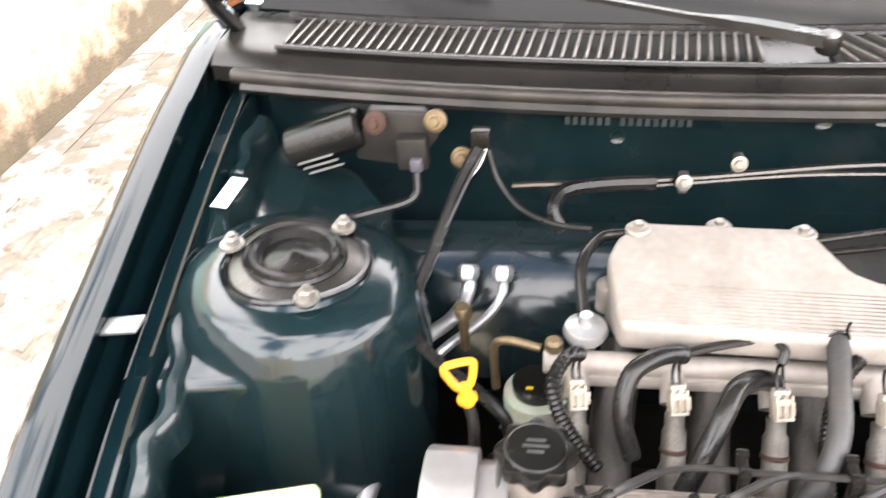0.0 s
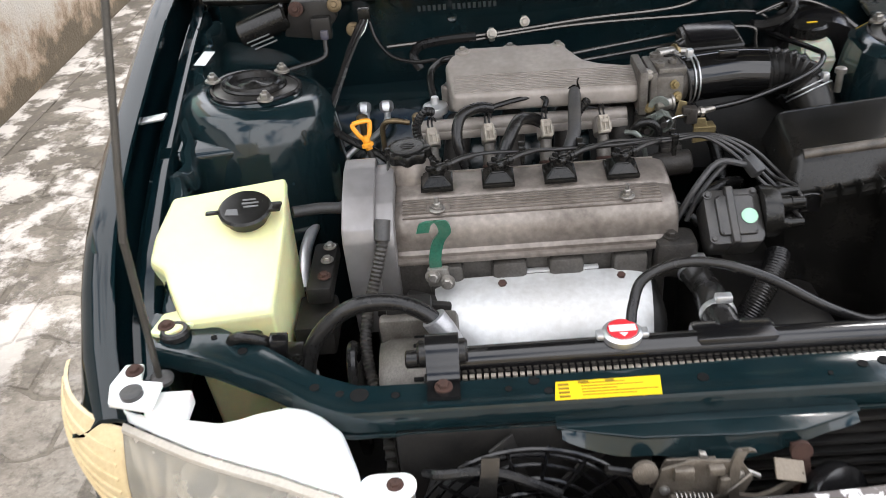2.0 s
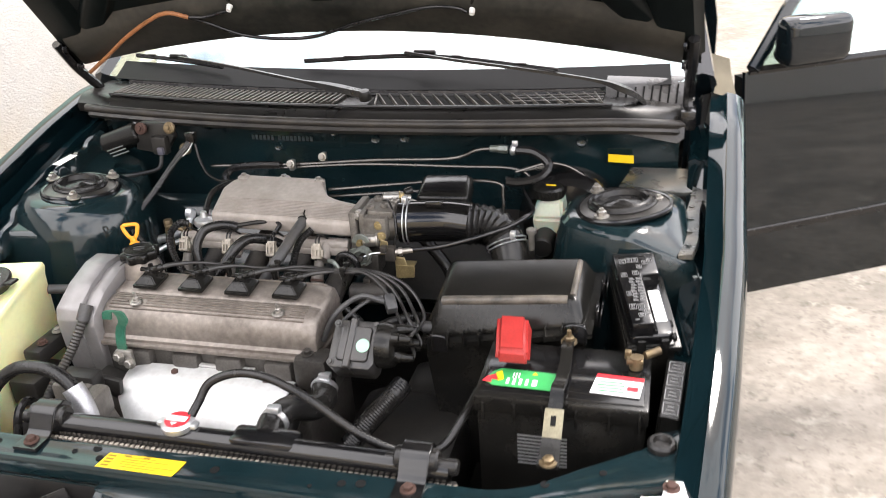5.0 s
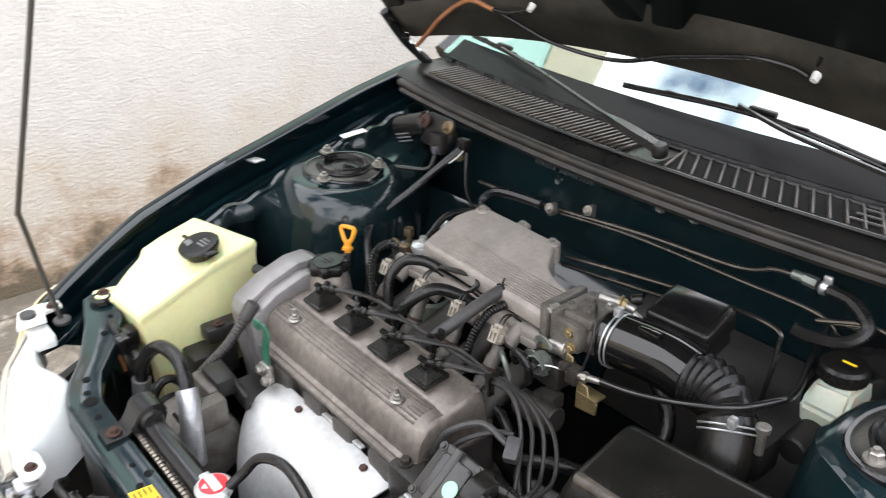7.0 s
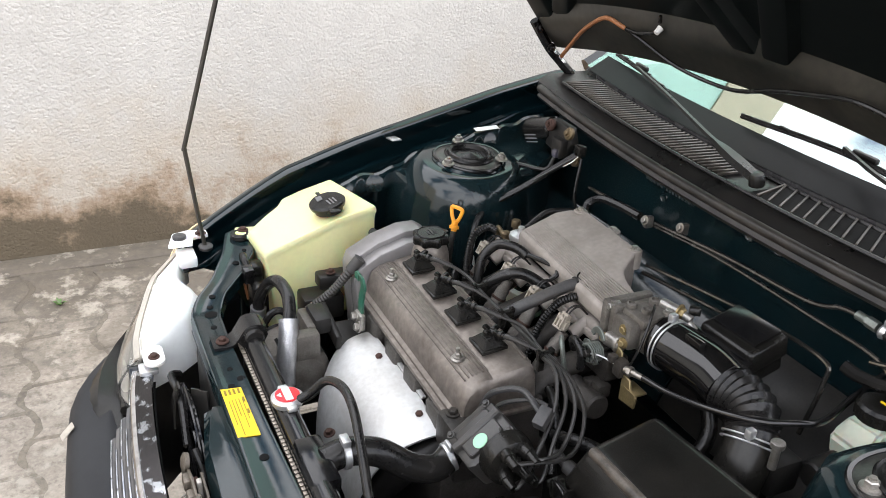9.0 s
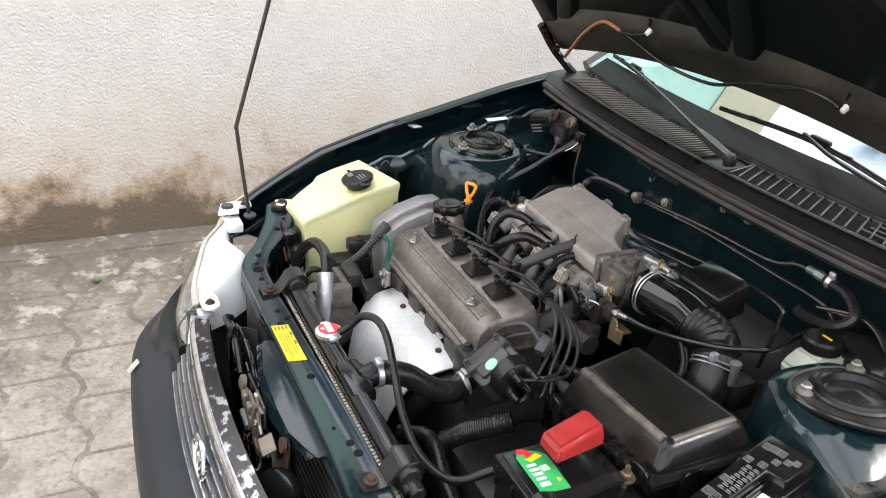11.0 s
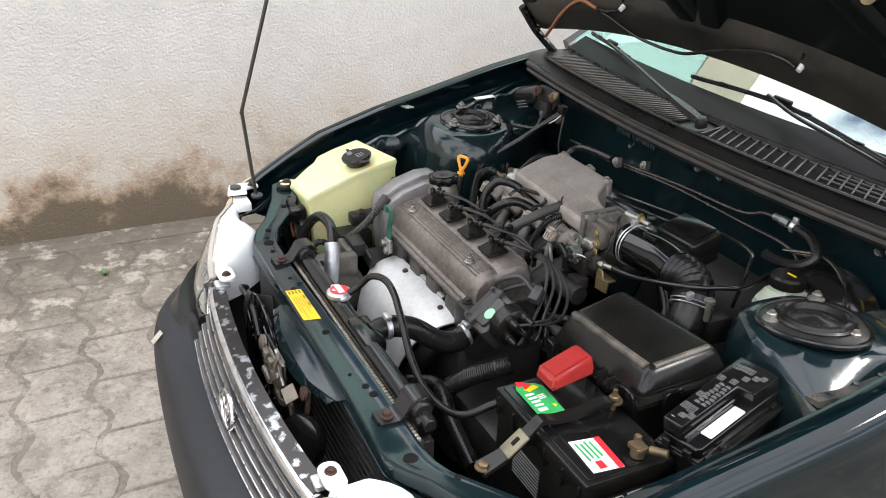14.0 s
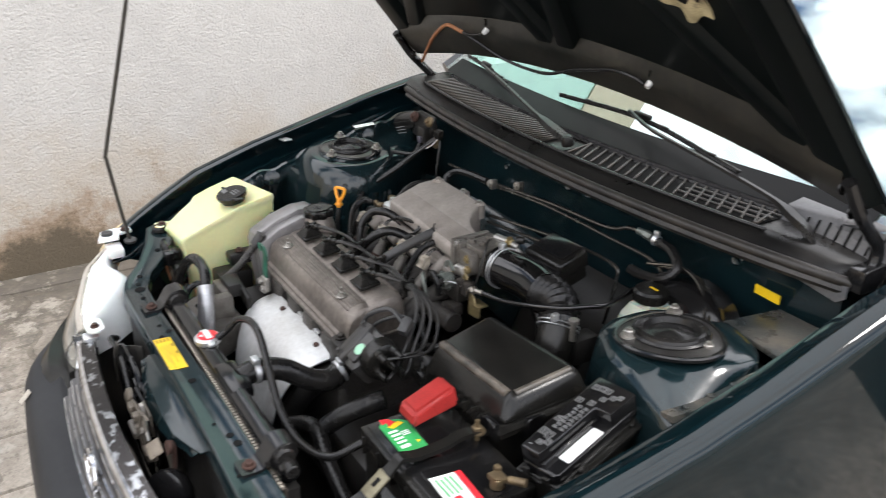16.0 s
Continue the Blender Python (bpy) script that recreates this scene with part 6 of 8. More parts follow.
tube(bm, [(-0.488, 0.335, 0.775), (-0.45, 0.35, 0.770), (-0.42, 0.352, 0.768), (-0.408, 0.36, 0.775), (-0.405, 0.372, 0.79)], 0.0085, 12)
part("filler_pipe", bm, GREYRUBBER, tank)
bm = B()
box(bm, (-0.52, 0.108, 0.70), (0.035, 0.035, 0.06), 0.008); box(bm, (-0.475, 0.105, 0.68), (0.045, 0.03, 0.06), 0.004)
tube(bm, [(-0.545, 0.100, 0.70), (-0.535, 0.092, 0.738), (-0.510, 0.090, 0.742), (-0.485, 0.095, 0.725)], 0.0075, 10)
part("pump", bm, BLACK, tank)
part("pump_wire", tube(B(), [(-0.500, 0.098, 0.735), (-0.512, 0.088, 0.700), (-0.505, 0.092, 0.66)], 0.003, 6), COPPER, tank, "brown pump wire")
part("pump_plug", box(B(), (-0.478, 0.088, 0.728), (0.022, 0.018, 0.030), 0.002, (0, 8, 6)), BLACKGLOSS, tank)

# ---- battery, fuse box ----
bat = thing("battery", "black car battery with green and white labels", "battery", (0.462, 0.228, 0.55))
bm = B()
box(bm, (0.462, 0.228, 0.645), (0.232, 0.138, 0.20), 0.005)
box(bm, (0.462, 0.228, 0.752), (0.240, 0.146, 0.028), 0.004)
for x in (0.356, 0.40, 0.44, 0.485, 0.53, 0.57):
    box(bm, (x, 0.155, 0.742), (0.004, 0.006, 0.03), 0.001)
case = part("case", bm, BLACK, bat)
bm = B()
box(bm, (0.462, 0.228, 0.7665), (0.225, 0.128, 0.004), 0.0015)
box(bm, (0.462, 0.200, 0.769), (0.215, 0.045, 0.003), 0.001)
part("lid", bm, BLACKGLOSS, case)
bm = B()
prism(bm, [(0.352, 0.186), (0.366, 0.176), (0.452, 0.174), (0.452, 0.216), (0.372, 0.219), (0.362, 0.210)], 0.7708, 0.7714)
lab = part("green_label", bm, GREENLAB, bat, "green paper label with red and yellow flashes")
bm = B(); prism(bm, [(0.350, 0.184), (0.364, 0.181), (0.362, 0.190), (0.374, 0.188), (0.366, 0.202), (0.356, 0.196)], 0.7716, 0.7722); part("red_flash", bm, REDLAB, lab)
bm = B(); prism(bm, [(0.372, 0.186), (0.380, 0.192), (0.374, 0.212), (0.366, 0.206)], 0.7716, 0.7722); part("yellow_flash", bm, YELLAB, lab)
bm = B(); prism(bm, [(0.418, 0.208), (0.426, 0.208), (0.422, 0.214)], 0.7716, 0.7722); part("warning_mark", bm, YELLAB, lab)
bm = B()
for i, (x, w) in enumerate(((0.386, 0.006), (0.395, 0.006), (0.404, 0.006), (0.413, 0.006), (0.424, 0.010))):
    box(bm, (x, 0.188, 0.7718), (w * 0.7, 0.014, 0.0006), 0)
for i in range(3):
    box(bm, (0.392 + 0.004 * i, 0.203, 0.7718), (0.002, 0.012, 0.0006), 0)
part("print", bm, WHITELAB, lab)
bm = B(); prism(bm, [(0.501, 0.180), (0.568, 0.176), (0.573, 0.222), (0.508, 0.226)], 0.7708, 0.7714)
lab2 = part("white_label", bm, WHITELAB, bat, "white guarantee label with a red heading")
bm = B(); prism(bm, [(0.5065, 0.217), (0.5725, 0.213), (0.573, 0.222), (0.508, 0.226)], 0.7716, 0.7722); prism(bm, [(0.55, 0.19), (0.565, 0.189), (0.566, 0.20), (0.551, 0.20)], 0.7716, 0.7722); part("heading", bm, REDLAB, lab2)
bm = B()
for i in range(4):
    box(bm, (0.528, 0.186 + 0.007 * i, 0.7718), (0.038 - 0.006 * (i % 2), 0.003, 0.0006), 0)
part("print", bm, GREENLAB, lab2)
bm = B()
for i in range(9):
    box(bm, (0.438, 0.1578, 0.655 + 0.006 * i), (0.07, 0.0012, 0.0022), 0)
part("side_print", bm, PALEINK, bat)
bm = B()
t = B()
loft(t, [[(0.364, 0.206, 0.786), (0.416, 0.206, 0.786), (0.406, 0.292, 0.792), (0.350, 0.290, 0.792)], [(0.366, 0.211, 0.808), (0.410, 0.211, 0.808), (0.399, 0.287, 0.824), (0.355, 0.286, 0.824)]])
bmesh.ops.recalc_face_normals(t, faces=t.faces)
bmesh.ops.bevel(t, geom=t.edges[:], offset=0.006, segments=3, affect="EDGES")
merge(bm, t)
part("terminal_cover", bm, RED, bat, "dusty red plastic terminal cover")
bm = B()
lathe(bm, [(0.010, 0), (0.009, 0.018), (0.0, 0.018)], (0.560, 0.252, 0.770), (0, 0, 1), 14)
box(bm, (0.558, 0.254, 0.782), (0.024, 0.020, 0.009), 0.002)
box(bm, (0.548, 0.260, 0.786), (0.010, 0.008, 0.014), 0.002)
cyl(bm, (0.572, 0.262, 0.785), (0.592, 0.275, 0.788), 0.006, seg=10)
part("terminal", bm, BRASS, bat, "corroded brass terminal clamp")
clampb = thing("battery_clamp", "black steel battery hold-down bar with rusty nuts", "clamp", (0.46, 0.18, 0.72))
bm = B()
rings = []
for p in curve_pts([(0.461, 0.300, 0.780), (0.461, 0.262, 0.788), (0.463, 0.225, 0.784), (0.462, 0.185, 0.783), (0.460, 0.160, 0.787), (0.460, 0.145, 0.775), (0.459, 0.110, 0.745), (0.459, 0.068, 0.728)], 5):
    w = 0.0085 if p.y > 0.16 else 0.0085 + 0.006 * (0.16 - p.y) / 0.09
    rings.append([p + Vector((w, 0, -0.004)), p + Vector((w, 0, 0.003)), p + Vector((-w, 0, 0.003)), p + Vector((-w, 0, -0.004))])
loft(bm, rings)
part("bar", bm, BLACK, clampb)
part("plate", box(B(), (0.459, 0.121, 0.757), (0.026, 0.040, 0.0035), 0.001, (38, 0, 0)), PLATEGOLD, clampb, "dull plated bracket plate with a slot")
part("slot", box(B(), (0.459, 0.122, 0.7605), (0.007, 0.014, 0.0015), 0.0005, (38, 0, 0)), INTERIOR, clampb)
bm = B(); hexbolt(bm, (0.461, 0.285, 0.783), (0, 0, 1), 0.008, 0.009); cyl(bm, (0.461, 0.285, 0.70), (0.461, 0.285, 0.803), 0.0035, seg=8)
part("nut", bm, BRASS, clampb)
part("nut", hexbolt(B(), (0.459, 0.073, 0.731), (0, 0, 1), 0.008, 0.007), BRASS, clampb)
fuse = thing("fuse_box", "black plastic fuse box with moulded diagram and white label", "fuse box", (0.59, 0.38, 0.60))
FM = pose(0.575, 0.393, 0.814, 9, -2, 11.5)
bm = B()
prism(bm, [(-0.050, -0.094), (0.020, -0.094), (0.022, 0.106), (-0.054, 0.104)], -0.16, -0.022, "z", 0.004, 2, FM)
prism(bm, [(-0.052, -0.096), (0.030, -0.096), (0.032, 0.108), (-0.056, 0.106)], -0.034, -0.026, "z", 0.002, 2, FM)
for y in (-0.075, -0.045, 0.07):
    prism(bm, rrect(0.006, 0.012, 0.001, 2, 0.022, y), -0.08, -0.020, "z", 0.001, 1, FM)
part("base", bm, BLACK, fuse)
for x, y in ((-0.030, -0.097), (0.004, -0.097)):
    part("clip", prism(B(), rrect(0.012, 0.006, 0.001, 2, x, y), -0.060, -0.008, "z", 0.001, 1, FM), BLACK, fuse)
bm = B()
prism(bm, [(-0.046, -0.084), (-0.040, -0.091), (0.012, -0.091), (0.018, -0.084), (0.018, 0.100), (0.012, 0.106), (-0.046, 0.104), (-0.052, 0.096)], -0.024, -0.006, "z", 0.003, 2, FM)
prism(bm, [(-0.043, -0.090), (-0.011, -0.090), (-0.011, 0.030), (0.016, 0.030), (0.017, 0.088), (-0.049, 0.090)], -0.010, 0.018, "z", 0.003, 2, FM)
prism(bm, [(-0.010, -0.088), (-0.005, -0.088), (-0.005, 0.028), (-0.010, 0.028)], -0.008, 0.002, "z", 0.001, 1, FM)
lid = part("lid", bm, BLACKGLOSS, fuse)
bm = B(); prism(bm, rrect(0.018, 0.076, 0.002, 2, 0.005, -0.022), -0.0058, -0.0050, "z", 0, 1, FM)
part("label", bm, WHITELAB, lid, "blank white paper label")
bm = B()
def outline(x, y, w, h):
    for a, b, c, d in ((x, y - h / 2, w, 0.0008), (x, y + h / 2, w, 0.0008), (x - w / 2, y, 0.0008, h), (x + w / 2, y, 0.0008, h)):
        prism(bm, [(a - c / 2, b - d / 2), (a + c / 2, b - d / 2), (a + c / 2, b + d / 2), (a - c / 2, b + d / 2)], 0.0175, 0.0186, m=FM)
    for k in (-0.25, 0.05, 0.3):
        prism(bm, rrect(w * 0.6, 0.0012, 0.0002, 1, x, y + h * k), 0.0175, 0.0184, m=FM)
for x, y, w, h in ((-0.036, -0.050, .010, .012), (-0.024, -0.052, .009, .014), (-0.017, -0.064, .008, .010), (-0.026, -0.070, .009, .008), (-0.036, -0.018, .009, .010), (-0.038, 0.030, .009, .010), (-0.020, 0.034, .009, .010), (-0.036, 0.066, .009, .011), (-0.026, 0.068, .009, .011), (-0.016, 0.068, .009, .011), (-0.012, 0.050, .008, .009), (-0.002, 0.060, .008, .009), (0.006, 0.066, .007, .009)):
    outline(x, y, w, h)
for i in range(8):
    for j in range(2):
        x, y = -0.0335 + 0.0105 * j + 0.001 * (i % 3), -0.036 + 0.0075 * i
        for q in range(2):
            prism(bm, [(x, y + 0.003 * q), (x + 0.0085 - 0.002 * q, y + 0.003 * q), (x + 0.0085 - 0.002 * q, y + 0.003 * q + 0.0015), (x, y + 0.003 * q + 0.0015)], 0.0175, 0.0184, m=FM)
prism(bm, rrect(0.006, 0.0015, 0.0003, 1, -0.034, -0.080), 0.0175, 0.0184, m=FM)
part("moulded_diagram", bm, PALEINK, lid, "pale moulded fuse diagram")
rel = thing("relay_cover", "small black relay cover with pale moulded symbols", "relay", (0.612, 0.235, 0.66))
RM = pose(0.612, 0.235, 0.742, 6, 4, -4)
part("cover", prism(B(), rrect(0.030, 0.125, 0.004), -0.07, 0.012, "z", 0.003, 2, RM), BLACK, rel)
bm = B()
for i in range(4):
    y = -0.045 + 0.030 * i
    for a, b, c, d in ((0, y - 0.011, 0.020, 0.0015), (0, y + 0.011, 0.020, 0.0015), (-0.010, y, 0.0015, 0.022), (0.010, y, 0.0015, 0.022), (0, y - 0.003, 0.012, 0.002), (0, y + 0.004, 0.010, 0.002)):
        prism(bm, [(a - c / 2, b - d / 2), (a + c / 2, b - d / 2), (a + c / 2, b + d / 2), (a - c / 2, b + d / 2)], 0.0118, 0.0128, m=RM)
part("symbols", bm, PALEINK, rel)

# ---- radiator and hoses ----
rad = thing("radiator", "black topped radiator with fine copper fin edge", "radiator", (0, 0.05, 0.40))
bm = B()
tube(bm, [(-0.262, 0.046, 0.722), (-0.15, 0.046, 0.723), (0.02, 0.046, 0.724), (0.20, 0.046, 0.723), (0.335, 0.046, 0.720)], 0.0165, 16)
box(bm, (0.02, 0.046, 0.712), (0.62, 0.030, 0.026), 0.006)
box(bm, (0.07, 0.052, 0.728), (0.10, 0.040, 0.026), 0.008)
part("top_tank", bm, BLACKGLOSS, rad)
part("core", box(B(), (0.02, 0.046, 0.50), (0.64, 0.022, 0.39), 0.002), FIN, rad)
bm = B()
for i in range(74):
    x = -0.275 + 0.62 * i / 73
    box(bm, (x, 0.0275, 0.7095), (0.0060, 0.006, 0.006), 0.0008)
part("fin_edge", bm, mat("copper_fin_edge", (0.42, 0.37, 0.31), 0.5, 0.6, 0.3, 80), rad, "row of crimped tabs")
bm = B()
for i in range(150):
    x = -0.275 + 0.62 * i / 149
    box(bm, (x, 0.0335, 0.655), (0.0012, 0.004, 0.10), 0)
part("core", bm, mat("dull_fins", (0.10, 0.085, 0.07), 0.6, 0.5, 0.3, 80), rad)
capx = Vector((-0.062, 0.049, 0.744))
bm = B()
lathe(bm, [(0.017, -0.025), (0.017, -0.004), (0.022, -0.003)], capx, (0, 0, 1), 24)
part("filler_neck", bm, BLACKGLOSS, rad)
bm = B()
lathe(bm, [(0.0224, -0.006), (0.0237, -0.002), (0.0237, 0.003), (0.0198, 0.0065), (0.0, 0.0072)], capx, (0, 0, 1), 36)
for a in (25, 205):
    q = capx + Vector((0.0245 * math.cos(radians(a - 25)), 0.0245 * math.sin(radians(a - 25)), 0))
    box(bm, q, (0.013, 0.015, 0.008), 0.003)
rc = part("pressure_cap", bm, ALU, rad, "bright radiator cap with a red and white warning disc")
part("cap_disc", lathe(B(), [(0.0176, 0), (0.0176, 0.0014), (0.0165, 0.0018)], capx + Vector((0, 0, 0.0066)), (0, 0, 1), 32), REDLAB, rc)
bm = B()
prism(bm, rrect(0.031, 0.011, 0.001, 2, capx.x, capx.y), capx.z + 0.0084, capx.z + 0.0092)
prism(bm, [(capx.x - 0.005, capx.y - 0.009), (capx.x, capx.y - 0.0155), (capx.x + 0.005, capx.y - 0.009)], capx.z + 0.0084, capx.z + 0.0092)
part("cap_text_panel", bm, WHITELAB, rc)
def bracket(x, group="radiator brackets"):
    b = thing("radiator_bracket", "bent black steel radiator bracket with rusty bolt", "bracket", (x, 0.0, 0.72), group)
    bm = B()
    rings = []
    for p in curve_pts([(x, -0.018, 0.7215), (x, 0.012, 0.7215), (x, 0.024, 0.735), (x, 0.036, 0.750), (x, 0.058, 0.752), (x, 0.070, 0.740)], 4):
        rings.append([p + Vector((0.019, 0, -0.0025)), p + Vector((0.019, 0, 0.0025)), p + Vector((-0.019, 0, 0.0025)), p + Vector((-0.019, 0, -0.0025))])
    loft(bm, rings)
    for s_ in (-1, 1):
        prism(bm, [(0.020, 0.728), (0.036, 0.752), (0.060, 0.754), (0.070, 0.735), (0.060, 0.715), (0.030, 0.715)], x + s_ * 0.0185 - 0.0015, x + s_ * 0.0185 + 0.0015, "x", 0.0005, 1)
    part("strap", bm, BLACKGLOSS, b)
    bm = B()
    cyl(bm, (x - 0.030, 0.046, 0.735), (x + 0.030, 0.046, 0.735), 0.0165, seg=18, bev=0.003)
    cyl(bm, (x - 0.045, 0.046, 0.728), (x + 0.055, 0.046, 0.728), 0.011, seg=14, bev=0.002)
    part("bush", bm, RUBBER, b)
    part("bolt", hexbolt(B(), (x, -0.001, 0.7235), (0, 0, 1), 0.0070, 0.007), RUST, b)
bracket(-0.274); bracket(0.291)

def hose(name, label, pts, r, material, cat="hose", **k):
    bm = B()
    return solo(name, tube(bm, pts, r, **k), material, label, cat)
hose("overflow_hose", "thin glossy black overflow hose looping from the radiator cap", [(-0.050, 0.060, 0.745), (-0.044, 0.080, 0.760), (-0.030, 0.098, 0.784), (0.010, 0.108, 0.797), (0.060, 0.106, 0.795), (0.12, 0.096, 0.775), (0.19, 0.086, 0.735), (0.25, 0.092, 0.705), (0.30, 0.120, 0.695), (0.325, 0.165, 0.72), (0.335, 0.215, 0.73)], 0.0065, RUBBER, seg=12)
hose("power_steering_hose", "thick glossy black hose arching over the alternator", [(-0.455, 0.098, 0.655), (-0.447, 0.102, 0.695), (-0.425, 0.112, 0.730), (-0.385, 0.120, 0.756), (-0.338, 0.124, 0.757), (-0.300, 0.118, 0.745), (-0.275, 0.108, 0.722), (-0.262, 0.100, 0.68)], 0.0110, RUBBER, seg=16)
hose("foil_sleeve", "silver foil wrapped hose section", [(-0.285, 0.112, 0.737), (-0.270, 0.107, 0.712), (-0.259, 0.100, 0.680), (-0.252, 0.095, 0.63)], 0.0165, FOIL, seg=16)
hose("hose_end", "bright crimped hose end", [(-0.458, 0.097, 0.640), (-0.453, 0.099, 0.670)], 0.0150, ALU, seg=16)
hose("corrugated_loom", "grey corrugated wiring conduit", [(-0.352, 0.256, 0.780), (-0.354, 0.240, 0.765), (-0.366, 0.215, 0.728), (-0.378, 0.180, 0.695), (-0.380, 0.140, 0.665), (-0.368, 0.10, 0.635), (-0.335, 0.07, 0.618), (-0.29, 0.05, 0.612)], 0.0080, LOOMGREY, "conduit", seg=12, ribs=0.10, pitch=0.0058)
hose("conduit_sleeve", "grey rubber conduit sleeve", [(-0.350, 0.262, 0.795), (-0.353, 0.245, 0.772)], 0.011, GREYRUBBER, seg=12)
hose("upper_radiator_hose", "fat black upper radiator hose", [(0.066, 0.062, 0.726), (0.062, 0.095, 0.730), (0.068, 0.140, 0.720), (0.080, 0.185, 0.690), (0.082, 0.225, 0.680), (0.066, 0.262, 0.695)], 0.020, RUBBER, seg=18)
hose("braided_hose", "braided black coolant hose", [(0.13, 0.19, 0.62), (0.160, 0.215, 0.655), (0.188, 0.245, 0.680), (0.20, 0.27, 0.69)], 0.017, RUBBER, seg=16, ribs=0.03, pitch=0.004)
for c, a, r in (((0.063, 0.088, 0.729), (0, 1, 0), 0.0205), ((0.075, 0.24, 0.685), (0, 1, 0.3), 0.0205)):
    bm = B()
    lathe(bm, [(r, 0), (r + 0.0015, 0.001), (r + 0.0015, 0.009), (r, 0.010)], c, a, 24)
    box(bm, Vector(c) + Vector((0.004, 0.004, r + 0.004)), (0.020, 0.012, 0.010), 0.002)
    solo("hose_clip", bm, ALU, "bright spring hose clip", "clip")
bm = B()
box(bm, (0.052, 0.268, 0.705), (0.06, 0.05, 0.06), 0.012)
cyl(bm, (0.066, 0.25, 0.69), (0.062, 0.29, 0.70), 0.024, seg=18)
hexbolt(bm, (0.045, 0.262, 0.735), (0, 0, 1), 0.007, 0.008)
solo("thermostat_housing", bm, CASTDARK, "corroded cast thermostat housing", "housing")

# alternator and pulleys, seen below the hose
alt = thing("alternator", "grey cast alternator with slotted end", "alternator", (-0.32, 0.12, 0.55))
bm = B()
lathe(bm, [(0.02, -0.05), (0.055, -0.045), (0.062, -0.03), (0.062, 0.04), (0.05, 0.055), (0.02, 0.058)], (-0.315, 0.12, 0.625), (1, 0, 0), 30)
box(bm, (-0.325, 0.155, 0.69), (0.07, 0.02, 0.04), 0.006); box(bm, (-0.27, 0.135, 0.69), (0.03, 0.05, 0.05), 0.008)
part("body", bm, TBCAST, alt)
bm = B()
for i in range(16):
    a = 2 * math.pi * i / 16
    box(bm, (-0.30, 0.12 + 0.061 * math.cos(a), 0.625 + 0.061 * math.sin(a)), (0.03, 0.006, 0.006), 0.001, (math.degrees(a), 0, 0))
part("vent_slots", bm, INTERIOR, alt)
part("pulley", lathe(B(), [(0.03, 0), (0.036, 0.003), (0.030, 0.008), (0.036, 0.013), (0.03, 0.018)], (-0.385, 0.12, 0.625), (-1, 0, 0), 24), FIN, alt)
part("belt", tube(B(), [(-0.395, 0.12 + 0.036 * math.cos(a), 0.60 + 0.09 * math.sin(a)) for a in np.linspace(0, 2 * math.pi, 20)], 0.007, 8, 3), RUBBER, alt)
bm = B()
box(bm, (-0.32, 0.175, 0.705), (0.06, 0.03, 0.03), 0.004); box(bm, (-0.315, 0.195, 0.69), (0.10, 0.012, 0.03), 0.004, (0, 10, 0))
box(bm, (-0.30, 0.22, 0.672), (0.06, 0.05, 0.02), 0.006, (0, 20, 0))
part("adjuster", bm, FIN, alt)
mount = thing("engine_mount", "black engine mount with zinc bolts", "mount", (-0.455, 0.27, 0.62))
bm = B()
box(bm, (-0.445, 0.27, 0.710), (0.036, 0.12, 0.028), 0.006); box(bm, (-0.455, 0.22, 0.655), (0.055, 0.08, 0.05), 0.006)
part("bracket", bm, FIN, mount)
bm = B()
for y, z in ((0.31, 0.727), (0.275, 0.727), (0.235, 0.727)):
    part("bolt", hexbolt(B(), (-0.438, y, z), (0, 0, 1), 0.0062, 0.006), RUST if y < 0.25 else STEEL, mount)

# ---- strut mounts ----
for side in (-1, 1):
    sx, sy = STRUT[side]
    ax = Vector((side * -0.08, 0.02, 1))
    c = Vector((sx, sy, 0.872))
    m = thing("strut_mount", "black ribbed rubber strut mount with three zinc nuts", "strut mount", c, "strut mounts")
    part("flange", lathe(B(), [(r * (0.89 if side < 0 else 1.0), h) for r, h in [(0.080, 0), (0.080, 0.003), (0.078, 0.0045), (0.070, 0.006), (0.058, 0.008), (0.056, 0.004)]], c, ax, 48, 3, 0.05), MOUNTGREY, m, "grey plated mount flange")
    part("outer_rim", lathe(B(), [(r * (0.89 if side < 0 else 1.0), h) for r, h in [(0.0830, -0.001), (0.0840, 0.004), (0.082, 0.0065), (0.077, 0.0060), (0.076, 0.003)]], c, ax, 48, 3, 0.05), BLACKGLOSS, m)
    part("rubber_cover", lathe(B(), [(r * (0.89 if side < 0 else 1.0), h) for r, h in [(0.058, 0.003), (0.060, 0.010), (0.057, 0.013), (0.053, 0.011), (0.051, 0.016), (0.047, 0.018), (0.043, 0.016), (0.040, 0.007), (0.034, 0.006), (0.025, 0.010), (0.010, 0.012), (0.006, 0.014), (0.0, 0.014)]], c, ax, 48), RUBBER, m)
    for i, (bx, by) in enumerate(((-0.637, 0.588), (-0.532, 0.638), (-0.540, 0.519)) if side < 0 else ((0.468, 0.655), (0.486, 0.541), (0.578, 0.612))):
        bm = B()
        p = Vector((bx, by, 0.877 + (0.010 if side < 0 and i == 0 else 0)))
        hexbolt(bm, p, ax, 0.0085, 0.010)
        cyl(bm, p, p + ax * 0.015, 0.0042, seg=10)
        part("nut", bm, STEEL, m, "zinc flanged nut on a stud")
bm = B()
box(bm, (-0.668, 0.672, 0.8985), (0.020, 0.055, 0.001), 0.0003, (4, 3, -6))
solo("paper_tag", bm, WHITELAB, "small white paper sticker on the tower shoulder", "sticker")
